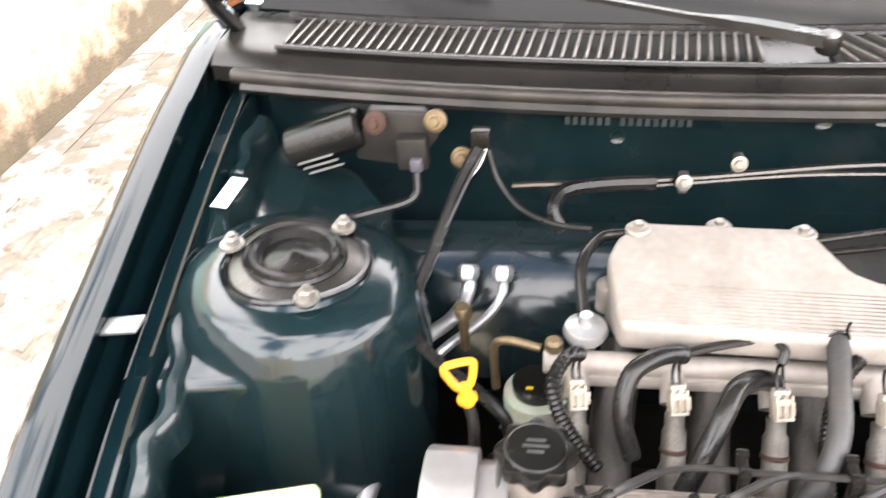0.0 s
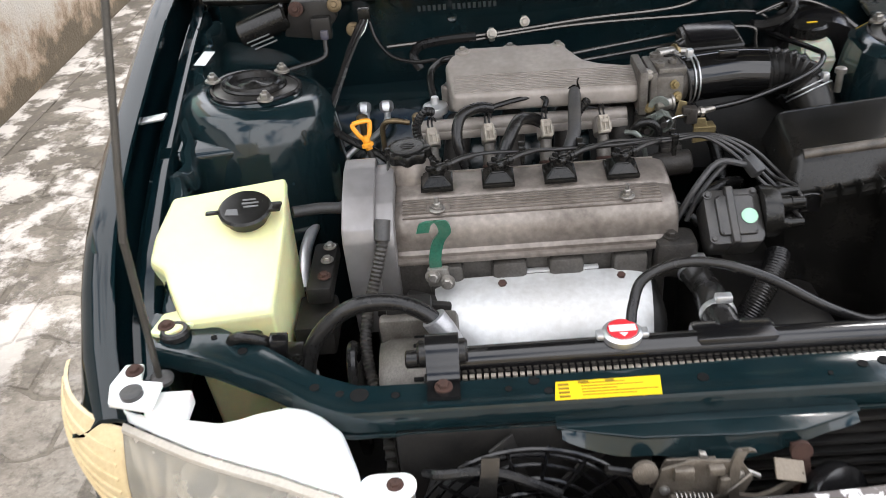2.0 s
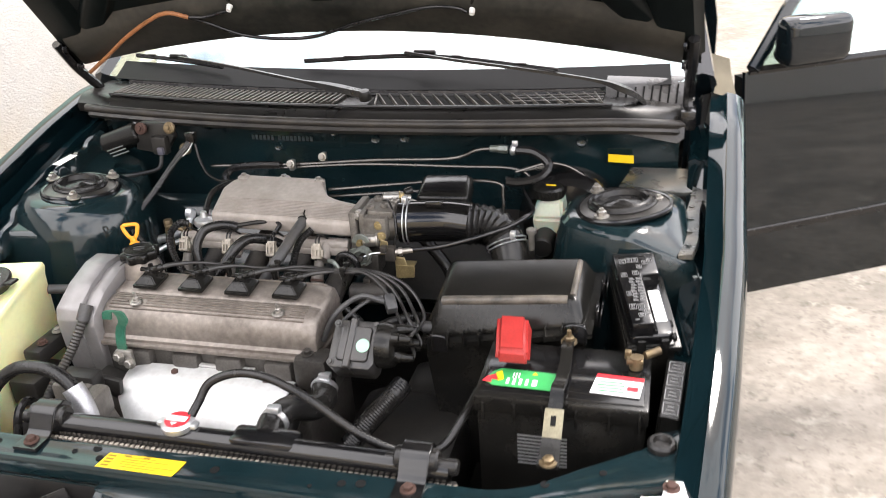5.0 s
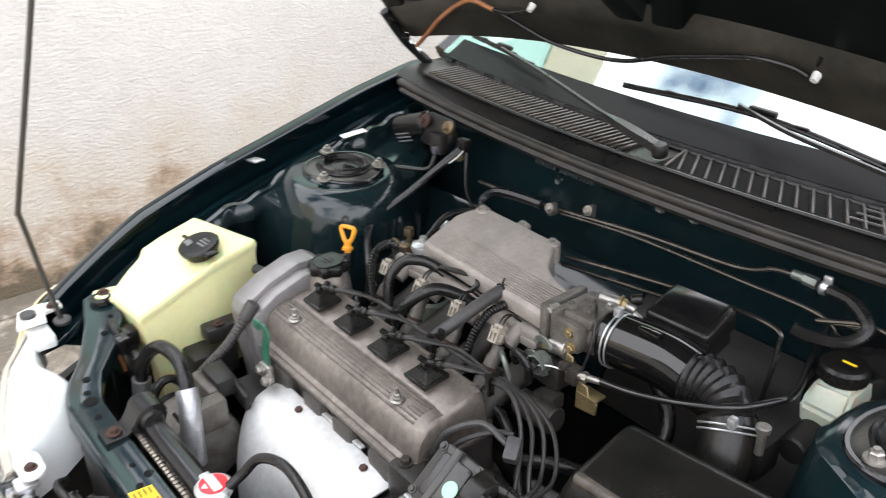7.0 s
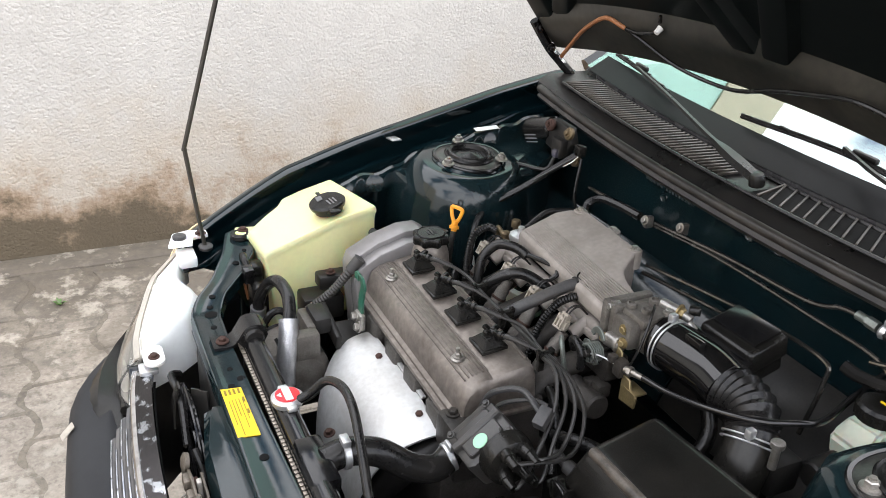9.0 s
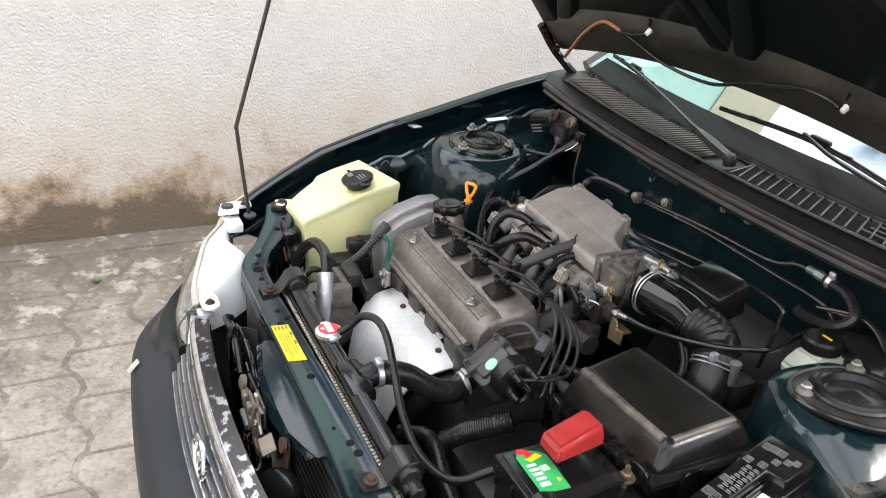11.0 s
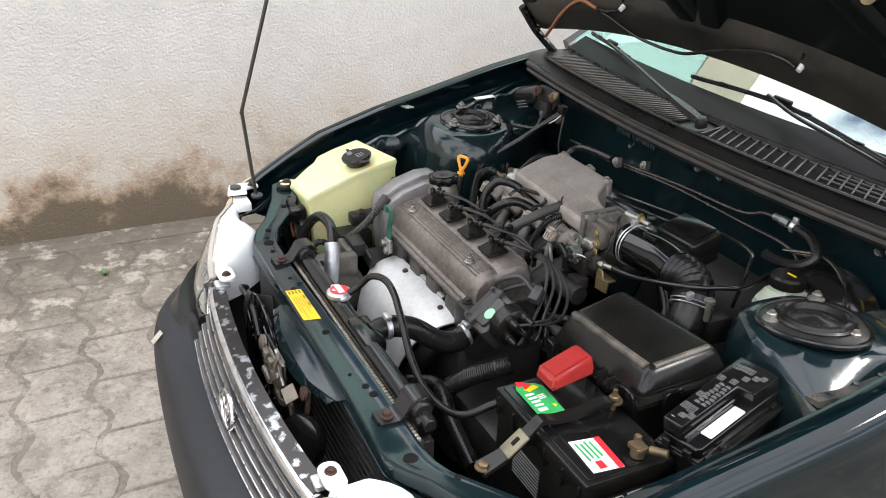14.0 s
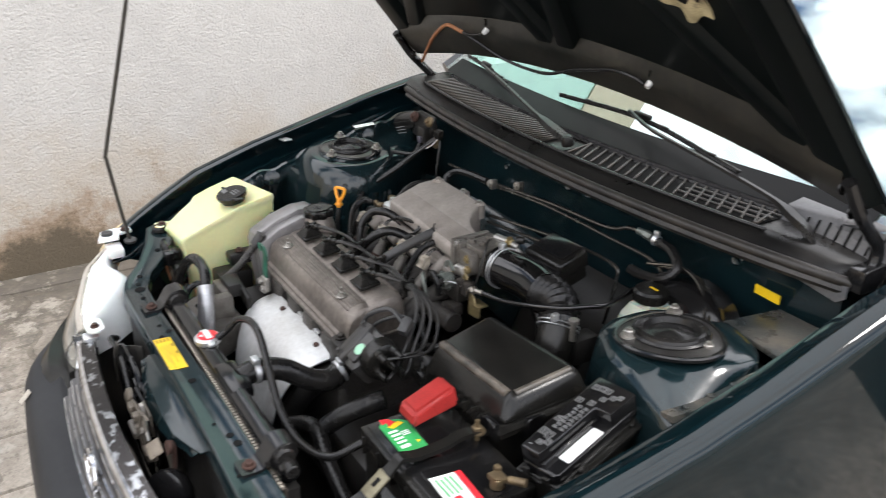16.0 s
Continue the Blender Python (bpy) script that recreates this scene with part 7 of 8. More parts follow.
for side, p in ((-1, (-0.705, 0.464, 0.882)), (1, (0.628, 0.500, 0.800))):
    bm = B()
    box(bm, p, (0.045, 0.022, 0.004), 0.001, (0, side * 8, 0)); box(bm, (p[0] + side * 0.02, p[1], p[2] - 0.008), (0.004, 0.02, 0.02), 0.001)
    solo("wing_clip", bm, ALU, "bright metal clip on the wing gutter", "clip", "wing clips")

# ---- bulkhead items ----
bm = B(); prism(bm, [(0.474, 0.868), (0.524, 0.866), (0.524, 0.882), (0.474, 0.884)], 0.838, 0.841, "y")
solo("bulkhead_label", bm, YELLAB, "small plain yellow sticker on the bulkhead", "label")
for i in range(15):
    x = -0.30 + 0.0095 * i + (0.008 if i > 5 else 0)
    part("stamped_mark", box(B(), (x, wall_y(x, 0.905) - 0.0015, 0.905), (0.0055, 0.0015, 0.010), 0), DIMINK, car)
def pipe(name, label, pts, r, material=PIPEM):
    return solo(name, tube(B(), pts, r, 8), material, label, "pipe", "bulkhead pipes")
pipe("brake_pipe", "thin black brake pipe along the bulkhead", [(-0.36, 0.745, 0.868), (-0.17, 0.757, 0.873), (0.0, 0.777, 0.880), (0.16, 0.785, 0.885), (0.22, 0.785, 0.905), (0.262, 0.784, 0.909)], 0.004)
pipe("fuel_pipe", "thin black fuel pipe along the bulkhead", [(-0.20, 0.755, 0.865), (-0.02, 0.772, 0.872), (0.18, 0.775, 0.872), (0.30, 0.775, 0.870), (0.34, 0.77, 0.84)], 0.0035)
pipe("vacuum_pipe", "thin black vacuum pipe behind the plenum", [(-0.06, 0.66, 0.858), (0.05, 0.685, 0.862), (0.16, 0.70, 0.868), (0.27, 0.705, 0.868), (0.285, 0.70, 0.84), (0.285, 0.68, 0.76)], 0.0035)
pipe("vacuum_pipe", "thin black vacuum pipe behind the plenum", [(-0.06, 0.655, 0.845), (0.06, 0.675, 0.850), (0.15, 0.69, 0.853)], 0.0035)
pipe("heater_pipe", "black heater pipe with rubber ends", [(-0.300, 0.700, 0.838), (-0.312, 0.712, 0.858), (-0.298, 0.732, 0.870), (-0.255, 0.742, 0.873), (-0.20, 0.748, 0.873)], 0.0085, RUBBER)
for p in ((-0.171, 0.745, 0.876), (-0.11, 0.773, 0.884)):
    bm = B()
    box(bm, p, (0.010, 0.016, 0.022), 0.002); hexbolt(bm, Vector(p) + Vector((0, -0.008, 0.004)), (0, -1, 0.3), 0.006, 0.006)
    solo("pipe_clip", bm, STEEL, "zinc pipe clip on the bulkhead", "clip", "pipe clips")
un = thing("pipe_union", "dull plated hexagon pipe union with wire clip", "union", (0.279, 0.783, 0.909))
bm = B(); lathe(bm, [(0.0085, 0), (0.0085, 0.019)], (0.262, 0.784, 0.909), (1, 0, -0.05), 6); cyl(bm, (0.245, 0.784, 0.909), (0.262, 0.784, 0.909), 0.007, seg=10)
part("hexagon", bm, PLATED, un)
bm = B(); lathe(bm, [(0.009, 0), (0.012, 0.004), (0.009, 0.012)], (0.286, 0.784, 0.908), (1, 0, -0.1), 14); box(bm, (0.296, 0.78, 0.922), (0.012, 0.006, 0.012), 0.002)
part("clip", bm, ALU, un)
pipe("clutch_hose", "black flexible hose curling to the master cylinder", [(0.296, 0.783, 0.907), (0.335, 0.778, 0.905), (0.365, 0.765, 0.885), (0.350, 0.745, 0.865), (0.31, 0.735, 0.858), (0.285, 0.73, 0.862)], 0.009, RUBBER)
for i in range(4):
    pipe("brake_pipe", "thin bent brake pipe behind the strut tower", [(0.30 + 0.012 * i, 0.760 + 0.006 * i, 0.870), (0.37 + 0.010 * i, 0.775 + 0.004 * i, 0.885 - 0.004 * i), (0.43 + 0.012 * i, 0.760, 0.870 - 0.008 * i), (0.485 + 0.010 * i, 0.715, 0.83 - 0.01 * i)], 0.0034)
boost = thing("brake_booster", "black round brake servo behind the reservoir", "brake servo", (0.385, 0.80, 0.80))
part("drum", lathe(B(), [(0.03, -0.055), (0.085, -0.045), (0.098, -0.02), (0.100, 0.0), (0.094, 0.012), (0.094, 0.04)], (0.405, 0.765, 0.775), (0, 1, 0), 36), BLACKGLOSS, boost)
res = thing("brake_reservoir", "milky brake fluid reservoir with black cap", "reservoir", (0.374, 0.68, 0.78))
bm = B()
t = B()
loft(t, [[(0.354, 0.648, 0.790), (0.402, 0.648, 0.790), (0.405, 0.722, 0.790), (0.352, 0.722, 0.790)], [(0.350, 0.644, 0.822), (0.408, 0.644, 0.822), (0.408, 0.728, 0.822), (0.350, 0.728, 0.822)], [(0.354, 0.670, 0.845), (0.402, 0.670, 0.848), (0.402, 0.728, 0.848), (0.354, 0.728, 0.845)]])
bmesh.ops.recalc_face_normals(t, faces=t.faces)
bmesh.ops.bevel(t, geom=t.edges[:], offset=0.005, segments=2, affect="EDGES")
part("body", merge(bm, t), MILK, res)
part("cap", lathe(B(), [(0.026, 0), (0.030, 0.002), (0.030, 0.018), (0.026, 0.022), (0.0, 0.022)], (0.374, 0.698, 0.846), (0, 0, 1), 48, 24, 0.02), BLACK, res, "black knurled cap")
bm = B(); box(bm, (0.378, 0.700, 0.8685), (0.018, 0.004, 0.0012), 0.0003); part("cap_mark", bm, YELLAB, res)
bm = B()
cyl(bm, (0.374, 0.60, 0.782), (0.374, 0.72, 0.790), 0.020, seg=18, bev=0.003); box(bm, (0.345, 0.575, 0.775), (0.035, 0.05, 0.05), 0.006)
part("master_cylinder", bm, FIN, res)
wm = thing("wiper_motor", "black wiper motor and relay on a steel bracket", "motor", (-0.50, 0.75, 0.90))
bm = B(); cyl(bm, (-0.620, 0.758, 0.905), (-0.530, 0.762, 0.935), 0.025, seg=20, bev=0.004)
part("can", bm, BLACK, wm)
bm = B()
for i in range(3):
    box(bm, (-0.585 + 0.006 * i, 0.735, 0.905 - 0.006 * i), (0.045, 0.0015, 0.0025), 0, (0, -18, 0))
part("print", bm, PALEINK, wm)
bm = B()
prism(bm, [(-0.540, 0.900), (-0.470, 0.890), (-0.440, 0.930), (-0.455, 0.960), (-0.520, 0.962)], 0.745, 0.765, "y", 0.004)
box(bm, (-0.47, 0.738, 0.915), (0.035, 0.02, 0.04), 0.004)
part("gearbox", bm, FIN, wm)
for p, mm in (((-0.510, 0.740, 0.950), RUST), ((-0.442, 0.742, 0.952), BRASS), ((-0.415, 0.745, 0.905), BRASS)):
    bm = B(); lathe(bm, [(0.013, 0), (0.013, 0.006), (0.009, 0.009)], p, (0, -1, 0.3), 18); hexbolt(bm, Vector(p) + Vector((0, -0.008, 0.003)), (0, -1, 0.3), 0.006, 0.006)
    part("mounting_bolt", bm, mm, wm)
part("plug", box(B(), (-0.465, 0.728, 0.905), (0.014, 0.014, 0.016), 0.002), BLUE, wm, "dark blue wiring plug")
part("plug", box(B(), (-0.392, 0.735, 0.935), (0.022, 0.018, 0.022), 0.003), BLACK, wm)
for k, (m_, dx) in enumerate(((BLUE, -0.006), (COPPER, 0.0), (WHITELAB, 0.006))):
    solo("plug_wire", tube(B(), [(-0.392 + dx, 0.728, 0.926), (-0.398 + dx, 0.716, 0.912), (-0.404 + dx * 0.4, 0.706, 0.902)], 0.0014, 5), m_, ("thin blue wire", "thin brown wire", "thin white wire")[k] + " entering the black plug", "wire", "plug wires")
pipe("motor_lead", "black taped motor lead", [(-0.465, 0.725, 0.895), (-0.47, 0.71, 0.87), (-0.52, 0.69, 0.862), (-0.555, 0.68, 0.858)], 0.005, RUBBER)
pipe("wiring_loom", "black taped wiring loom crossing to the bulkhead", [(-0.395, 0.728, 0.925), (-0.412, 0.700, 0.899), (-0.436, 0.640, 0.852), (-0.455, 0.583, 0.816), (-0.450, 0.558, 0.803), (-0.415, 0.525, 0.792), (-0.362, 0.490, 0.776), (-0.345, 0.478, 0.752), (-0.342, 0.46, 0.71)], 0.0068, RUBBER)
solo("harness_wire", tube(B(), [(-0.388, 0.725, 0.925), (-0.402, 0.700, 0.905), (-0.424, 0.655, 0.870)], 0.0022), LEAD, "bare grey wire bundle", "wire")
solo("vent_hose", tube(B(), [(-0.385, 0.735, 0.92), (-0.375, 0.725, 0.89), (-0.35, 0.705, 0.865), (-0.31, 0.68, 0.86), (-0.27, 0.66, 0.868)], 0.0035), RUBBER, "thin black breather hose", "hose")
solo("breather_hose", tube(B(), [(-0.232, 0.645, 0.875), (-0.262, 0.640, 0.872), (-0.280, 0.60, 0.868), (-0.278, 0.56, 0.845), (-0.275, 0.548, 0.838)], 0.006), RUBBER, "black vacuum hose to the regulator", "hose")
for x, z, r in ((-0.012, 0.907, 0.011), (0.052, 0.910, 0.011), (0.188, 0.928, 0.013), (-0.105, 0.917, 0.008), (0.42, 0.905, 0.012), (-0.24, 0.885, 0.010)):
    p = Vector((x, wall_y(x, z), z))
    solo("bulkhead_plug", lathe(B(), [(r, -0.002), (r, 0.0015), (r * 0.85, 0.003), (r * 0.6, 0.0015), (0.0, 0.0015)], p, (0, -1, 0.15), 20), BAYPAINT, "round painted plug in the bulkhead", "plug", "bulkhead plugs")
# aluminium air conditioning pipes
solo("air_conditioning_pipe", tube(B(), [(-0.411, 0.712, 0.772), (-0.411, 0.69, 0.752), (-0.425, 0.655, 0.742), (-0.462, 0.600, 0.742), (-0.47, 0.56, 0.72)], 0.009, 12), ALU, "bare aluminium refrigerant pipe", "pipe", "air conditioning pipes")
solo("air_conditioning_pipe", tube(B(), [(-0.370, 0.712, 0.768), (-0.370, 0.688, 0.752), (-0.388, 0.66, 0.738), (-0.43, 0.615, 0.73), (-0.46, 0.58, 0.71)], 0.006, 12), ALU, "bare aluminium refrigerant pipe", "pipe", "air conditioning pipes")
solo("air_conditioning_pipe", tube(B(), [(-0.474, 0.545, 0.70), (-0.474, 0.538, 0.685), (-0.485, 0.50, 0.672), (-0.50, 0.42, 0.655), (-0.50, 0.36, 0.62)], 0.010, 12), ALU, "grey aluminium refrigerant pipe", "pipe", "air conditioning pipes")
bm = B()
for x in (-0.411, -0.370):
    lathe(bm, [(0.010, 0), (0.013, 0.006), (0.013, 0.016), (0.010, 0.020)], (x, 0.700, 0.762), (0, 0.6, 0.8), 6)
solo("pipe_nut", bm, ALU, "bright aluminium pipe nuts", "nut")
psr = thing("steering_fluid_reservoir", "milky power steering reservoir with black cap", "reservoir", (-0.325, 0.60, 0.62))
part("bottle", lathe(B(), [(0.020, -0.07), (0.036, -0.055), (0.038, -0.012), (0.037, -0.003), (0.030, 0.0)], (-0.325, 0.600, 0.690), (0, 0, 1), 30), MILK, psr)
part("cap", lathe(B(), [(0.027, -0.002), (0.028, 0.010), (0.025, 0.014), (0.0, 0.015)], (-0.325, 0.600, 0.690), (0, 0, 1), 30), BLACK, psr)
part("cap_mark", box(B(), (-0.332, 0.585, 0.7055), (0.008, 0.004, 0.002), 0.0005), YELLAB, psr)
bm = B()
lathe(bm, [(0.0055, -0.05), (0.0055, -0.004), (0.0095, -0.002), (0.0095, 0.010), (0.008, 0.012), (0.0, 0.012)], (-0.405, 0.612, 0.785), (0, 0, 1), 16, 12, 0.04)
solo("service_port", bm, BRASS, "tarnished capped refrigerant service port", "port")
solo("wire_tag", box(B(), (-0.352, 0.492, 0.752), (0.008, 0.003, 0.024), 0.001, (10, 4, 0)), WHITELAB, "small white tape tag on the loom", "tag")
solo("metal_fuel_pipe", tube(B(), [(-0.318, 0.535, 0.812), (-0.345, 0.540, 0.815), (-0.362, 0.545, 0.808), (-0.366, 0.55, 0.785), (-0.365, 0.55, 0.74)], 0.0045, 10), BRASS, "tarnished metal fuel pipe", "pipe")
# harness over the injectors
solo("injector_loom", tube(B(), [(-0.262, 0.430, 0.765), (-0.292, 0.448, 0.800), (-0.304, 0.465, 0.832), (-0.292, 0.484, 0.850), (-0.278, 0.494, 0.846)], 0.0068, 12, 7, 0.10, 0.005), RUBBER, "black corrugated injector loom", "loom")
solo("injector_loom", tube(B(), [(-0.232, 0.438, 0.775), (-0.243, 0.450, 0.815), (-0.236, 0.472, 0.842), (-0.215, 0.490, 0.847), (-0.196, 0.502, 0.843), (-0.186, 0.506, 0.838)], 0.0088, 14, 7, 0.035, 0.0055), RUBBER, "black taped injector loom", "loom")
solo("injector_wire", tube(B(), [(-0.190, 0.504, 0.841), (-0.150, 0.514, 0.846), (-0.115, 0.520, 0.848), (-0.100, 0.512, 0.845), (-0.103, 0.502, 0.836)], 0.0042, 8), RUBBER, "black taped injector wire", "wire")
solo("coolant_hose", tube(B(), [(-0.190, 0.405, 0.770), (-0.174, 0.422, 0.802), (-0.158, 0.446, 0.826), (-0.144, 0.472, 0.832), (-0.122, 0.497, 0.820), (-0.100, 0.515, 0.800)], 0.0098, 12), RUBBER, "black rubber coolant hose", "hose")
solo("hose_tie", tube(B(), [(-0.055 + 0.0108 * math.cos(a), 0.516 + 0.003 * math.sin(a), 0.850 + 0.0108 * math.sin(a)) for a in np.linspace(0, 2 * math.pi, 13)] + [(-0.050, 0.517, 0.866), (-0.048, 0.519, 0.874)], 0.0014, 6), BLACK, "black twist of wire tying the hose end", "tie")
solo("cut_hose", tube(B(), [(-0.098, 0.395, 0.770), (-0.080, 0.408, 0.800), (-0.066, 0.435, 0.822), (-0.060, 0.475, 0.838), (-0.056, 0.505, 0.848), (-0.054, 0.527, 0.852)], 0.0100, 12), GREYRUBBER, "dark grey cut rubber hose", "hose")
solo("sensor_loom", tube(B(), [(-0.035, 0.51, 0.84), (-0.055, 0.49, 0.82), (-0.062, 0.465, 0.78), (-0.055, 0.44, 0.73)], 0.0065, 10, 7, 0.1, 0.005), RUBBER, "blue black corrugated sensor loom", "loom")

# ---- front end ----
def headlight(side):
    hl = thing("headlight", "hazed clear headlight in a white plastic housing", "headlight", (side * 0.49, -0.06, 0.62), "headlights")
    X = lambda v: side * v - (0.08 * max(0.0, v - 0.33) if side > 0 else 0.0)
    # lens edge, seen from the front: x, y, z
    top = [(0.362, -0.130, 0.662), (0.391, -0.118, 0.684), (0.455, -0.095, 0.698), (0.55, -0.067, 0.709), (0.648, -0.018, 0.706)]
    low = [(0.343, -0.155, 0.586), (0.425, -0.140, 0.580), (0.522, -0.110, 0.574), (0.610, -0.066, 0.562), (0.651, -0.040, 0.552)]
    def lens(u, v):
        i = min(3, int(u * 4)); t = u * 4 - i
        a = Vector(top[i]).lerp(Vector(top[i + 1]), t); b = Vector(low[i]).lerp(Vector(low[i + 1]), t)
        p = b.lerp(a, v)
        p.y -= 0.022 * math.sin(math.pi * v) ; p.y -= 0.012 * math.sin(math.pi * u)
        return (X(p.x), p.y, p.z)
    part("lens", sheet(B(), lens, 20, 10, (0, 0.004, -0.001)), LENS, hl, "yellowed plastic lens").visible_shadow = False
    bm = B()
    def shell(u, v):
        a, b, c = lens(u, v)
        deep = 0.005 + 0.058 * max(0.0, math.sin(math.pi * v)) ** 0.6 * max(0.0, math.sin(math.pi * u)) ** 0.35
        flute = 0.0014 * abs(math.sin(u * 40)) * math.sin(math.pi * v) + 0.0008 * abs(math.sin(v * 13 + 1.7 * math.floor(u * 40 / math.pi))) * math.sin(math.pi * u)
        return (a, b + deep + flute, c)
    sheet(bm, shell, 112, 48, (0, 0.003, 0))
    part("reflector", bm, REFLECTOR, hl)
    bm = B()
    for k in range(2):
        q = Vector((X(0.44 + 0.10 * k), -0.055 + 0.035 * k, 0.625 + 0.02 * k))
        lathe(bm, [(0.045, -0.03), (0.035, 0.0), (0.018, 0.02), (0.008, 0.024)], q, (0, 1, 0), 24)
    part("bowl", bm, REFLECTOR, hl)
    part("seal", tube(B(), [Vector(lens(u, 0.0)) + Vector((0, -0.002, -0.008)) for u in np.linspace(0, 1, 10)], 0.010, 8, 3), RUBBER, hl, "black rubber strip under the lens")
    # rim and white housing over the top
    bm = B()
    rim = [Vector(lens(u, 1.0)) for u in np.linspace(0, 1, 14)]
    loft(bm, [[p + Vector((0, -0.004, -0.003)), p + Vector((0, -0.003, 0.002)), p + Vector((0, 0.006, 0.004)), p + Vector((0, 0.007, 0.001))] for p in rim])
    part("rim", bm, RIMGREY, hl, "dusty grey lamp rim")
    bm = B()
    BACK = [(0.340, -0.128), (0.358, -0.118), (0.390, -0.065), (0.425, -0.028), (0.460, 0.000), (0.480, 0.009), (0.505, 0.012), (0.528, 0.002), (0.545, -0.012), (0.560, -0.020), (0.60, -0.012), (0.66, 0.0)]
    def dome(u, v):
        p = Vector(lens(u, 1.0))
        q = top[0][0] + (top[-1][0] - top[0][0]) * u
        d = max(0.010, (lerp_tab(BACK, q) - (p.y + 0.012)) * (1.0 if side < 0 else 0.80))
        lift = (0.020 if side < 0 else 0.006) * math.exp(-((q - 0.47) / 0.07) ** 2)
        return (p.x, p.y + 0.012 + d * v, p.z + 0.004 + (0.010 + lift) * math.sin(math.pi * min(1, v * 0.9)) - 0.07 * v ** 10)
    sheet(bm, dome, 44, 14, (0, 0.0, -0.004))
    part("housing", bm, WHITE, hl, "white plastic lamp housing")
    bm = B()
    prism(bm, rrect(0.062, 0.034, 0.016, 5, X(0.338), -0.104), 0.676, 0.682, bev=0.001)
    part("inner_tab", bm, WHITE, hl)
    part("bolt", hexbolt(B(), (X(0.33), -0.104, 0.682), (0, 0, 1), 0.0062, 0.006), RUST, hl)
    bm = B()
    prism(bm, [(X(a), b) for a, b in ((0.600, -0.035), (0.652, -0.020), (0.660, 0.010), (0.652, 0.045), (0.630, 0.045), (0.625, 0.015), (0.598, 0.010))], 0.742, 0.749, bev=0.001)
    box(bm, (X(0.592), -0.004, 0.722), (0.050, 0.034, 0.022), 0.004)
    part("outer_tab", bm, WHITE, hl)
    part("bolt", hexbolt(B(), (X(0.637), 0.032, 0.749), (0, 0, 1), 0.007, 0.006), RUST, hl)
    part("grommet", lathe(B(), [(0.013, 0), (0.013, 0.006), (0.009, 0.007), (0.0, 0.004)], (X(0.627), -0.010, 0.749), (0, 0, 1), 20), GREYRUBBER, hl)
    # corner lamp round the outside of the lens
    cl = thing("corner_lamp", "yellowed ribbed corner lamp" if side < 0 else "faded clear ribbed corner lamp", "corner lamp", (X(0.66), 0.0, 0.66), "corner lamps")
    def corner(u, v):
        b = Vector(low[-1]).lerp(Vector(top[-1]), v)
        x = b.x + 0.004 + (0.088 if side < 0 else 0.056) * math.sin(u * math.pi * 0.5) - 0.006 * (1 - v) * u
        y = b.y - 0.022 * math.sin(math.pi * v) * (1 - 0.5 * u) + 0.095 * u ** 1.5
        low_z, top_z = 0.552 + 0.115 * u ** 1.3, 0.706 + (0.030 if side < 0 else -0.006) * u
        return (X(x + 0.006 * math.sin(math.pi * v) * u), y, low_z + (top_z - low_z) * v)
    part("lens", sheet(B(), corner, 12, 8, (-side * 0.004, 0.003, 0)), AMBER if side < 0 else CLEARCORNER, cl)
    bm = B()
    for k in range(8):
        v = 0.08 + 0.11 * k
        tube(bm, [Vector(corner(u, v)) for u in np.linspace(0.05, 0.95, 6)], 0.0022, 6, 2)
    part("ribs", bm, AMBER if side < 0 else CLEARCORNER, cl)
headlight(-1); headlight(1)
grille = thing("grille", "chrome edged grey grille with peeling top rail and oval badge", "grille", (0, -0.15, 0.55))
def gy(x):
    return -0.158 + 0.20 * x * x + 0.9 * max(0, abs(x) - 0.28) ** 2
bm = B()
loft(bm, [[(x, gy(x) + 0.003 + 0.0125 * math.cos(a), 0.641 + 0.0125 * math.sin(a)) for a in np.linspace(0.5, 0.5 + 2 * math.pi, 15)[:-1]] for x in np.linspace(-0.335, 0.335, 40)])
part("chrome_rail", bm, CHROME, grille, "worn chrome top rail")
bm = B()
loft(bm, [[(x, gy(x) + 0.0, 0.6525), (x, gy(x) + 0.0, 0.657), (x, gy(x) + 0.026, 0.662), (x, gy(x) + 0.028, 0.654)] for x in np.linspace(-0.335, 0.335, 60)])
part("top_flange", bm, PEEL, grille, "peeling silver paint on the top flange")
for s in (-1, 1):
    bm = B()
    loft(bm, [[(s * (0.335 - 0.10 * v * v - 0.01 * v), gy(0.335) - 0.010 - 0.03 * v, 0.650 - 0.16 * v), (s * (0.350 - 0.10 * v * v - 0.01 * v), gy(0.335) - 0.006 - 0.03 * v, 0.650 - 0.16 * v), (s * (0.345 - 0.10 * v * v - 0.01 * v), gy(0.335) + 0.016 - 0.03 * v, 0.650 - 0.16 * v), (s * (0.332 - 0.10 * v * v - 0.01 * v), gy(0.335) + 0.014 - 0.03 * v, 0.650 - 0.16 * v)][::s] for v in np.linspace(0, 1, 8)])
    part("side_chrome", bm, CHROME, grille)
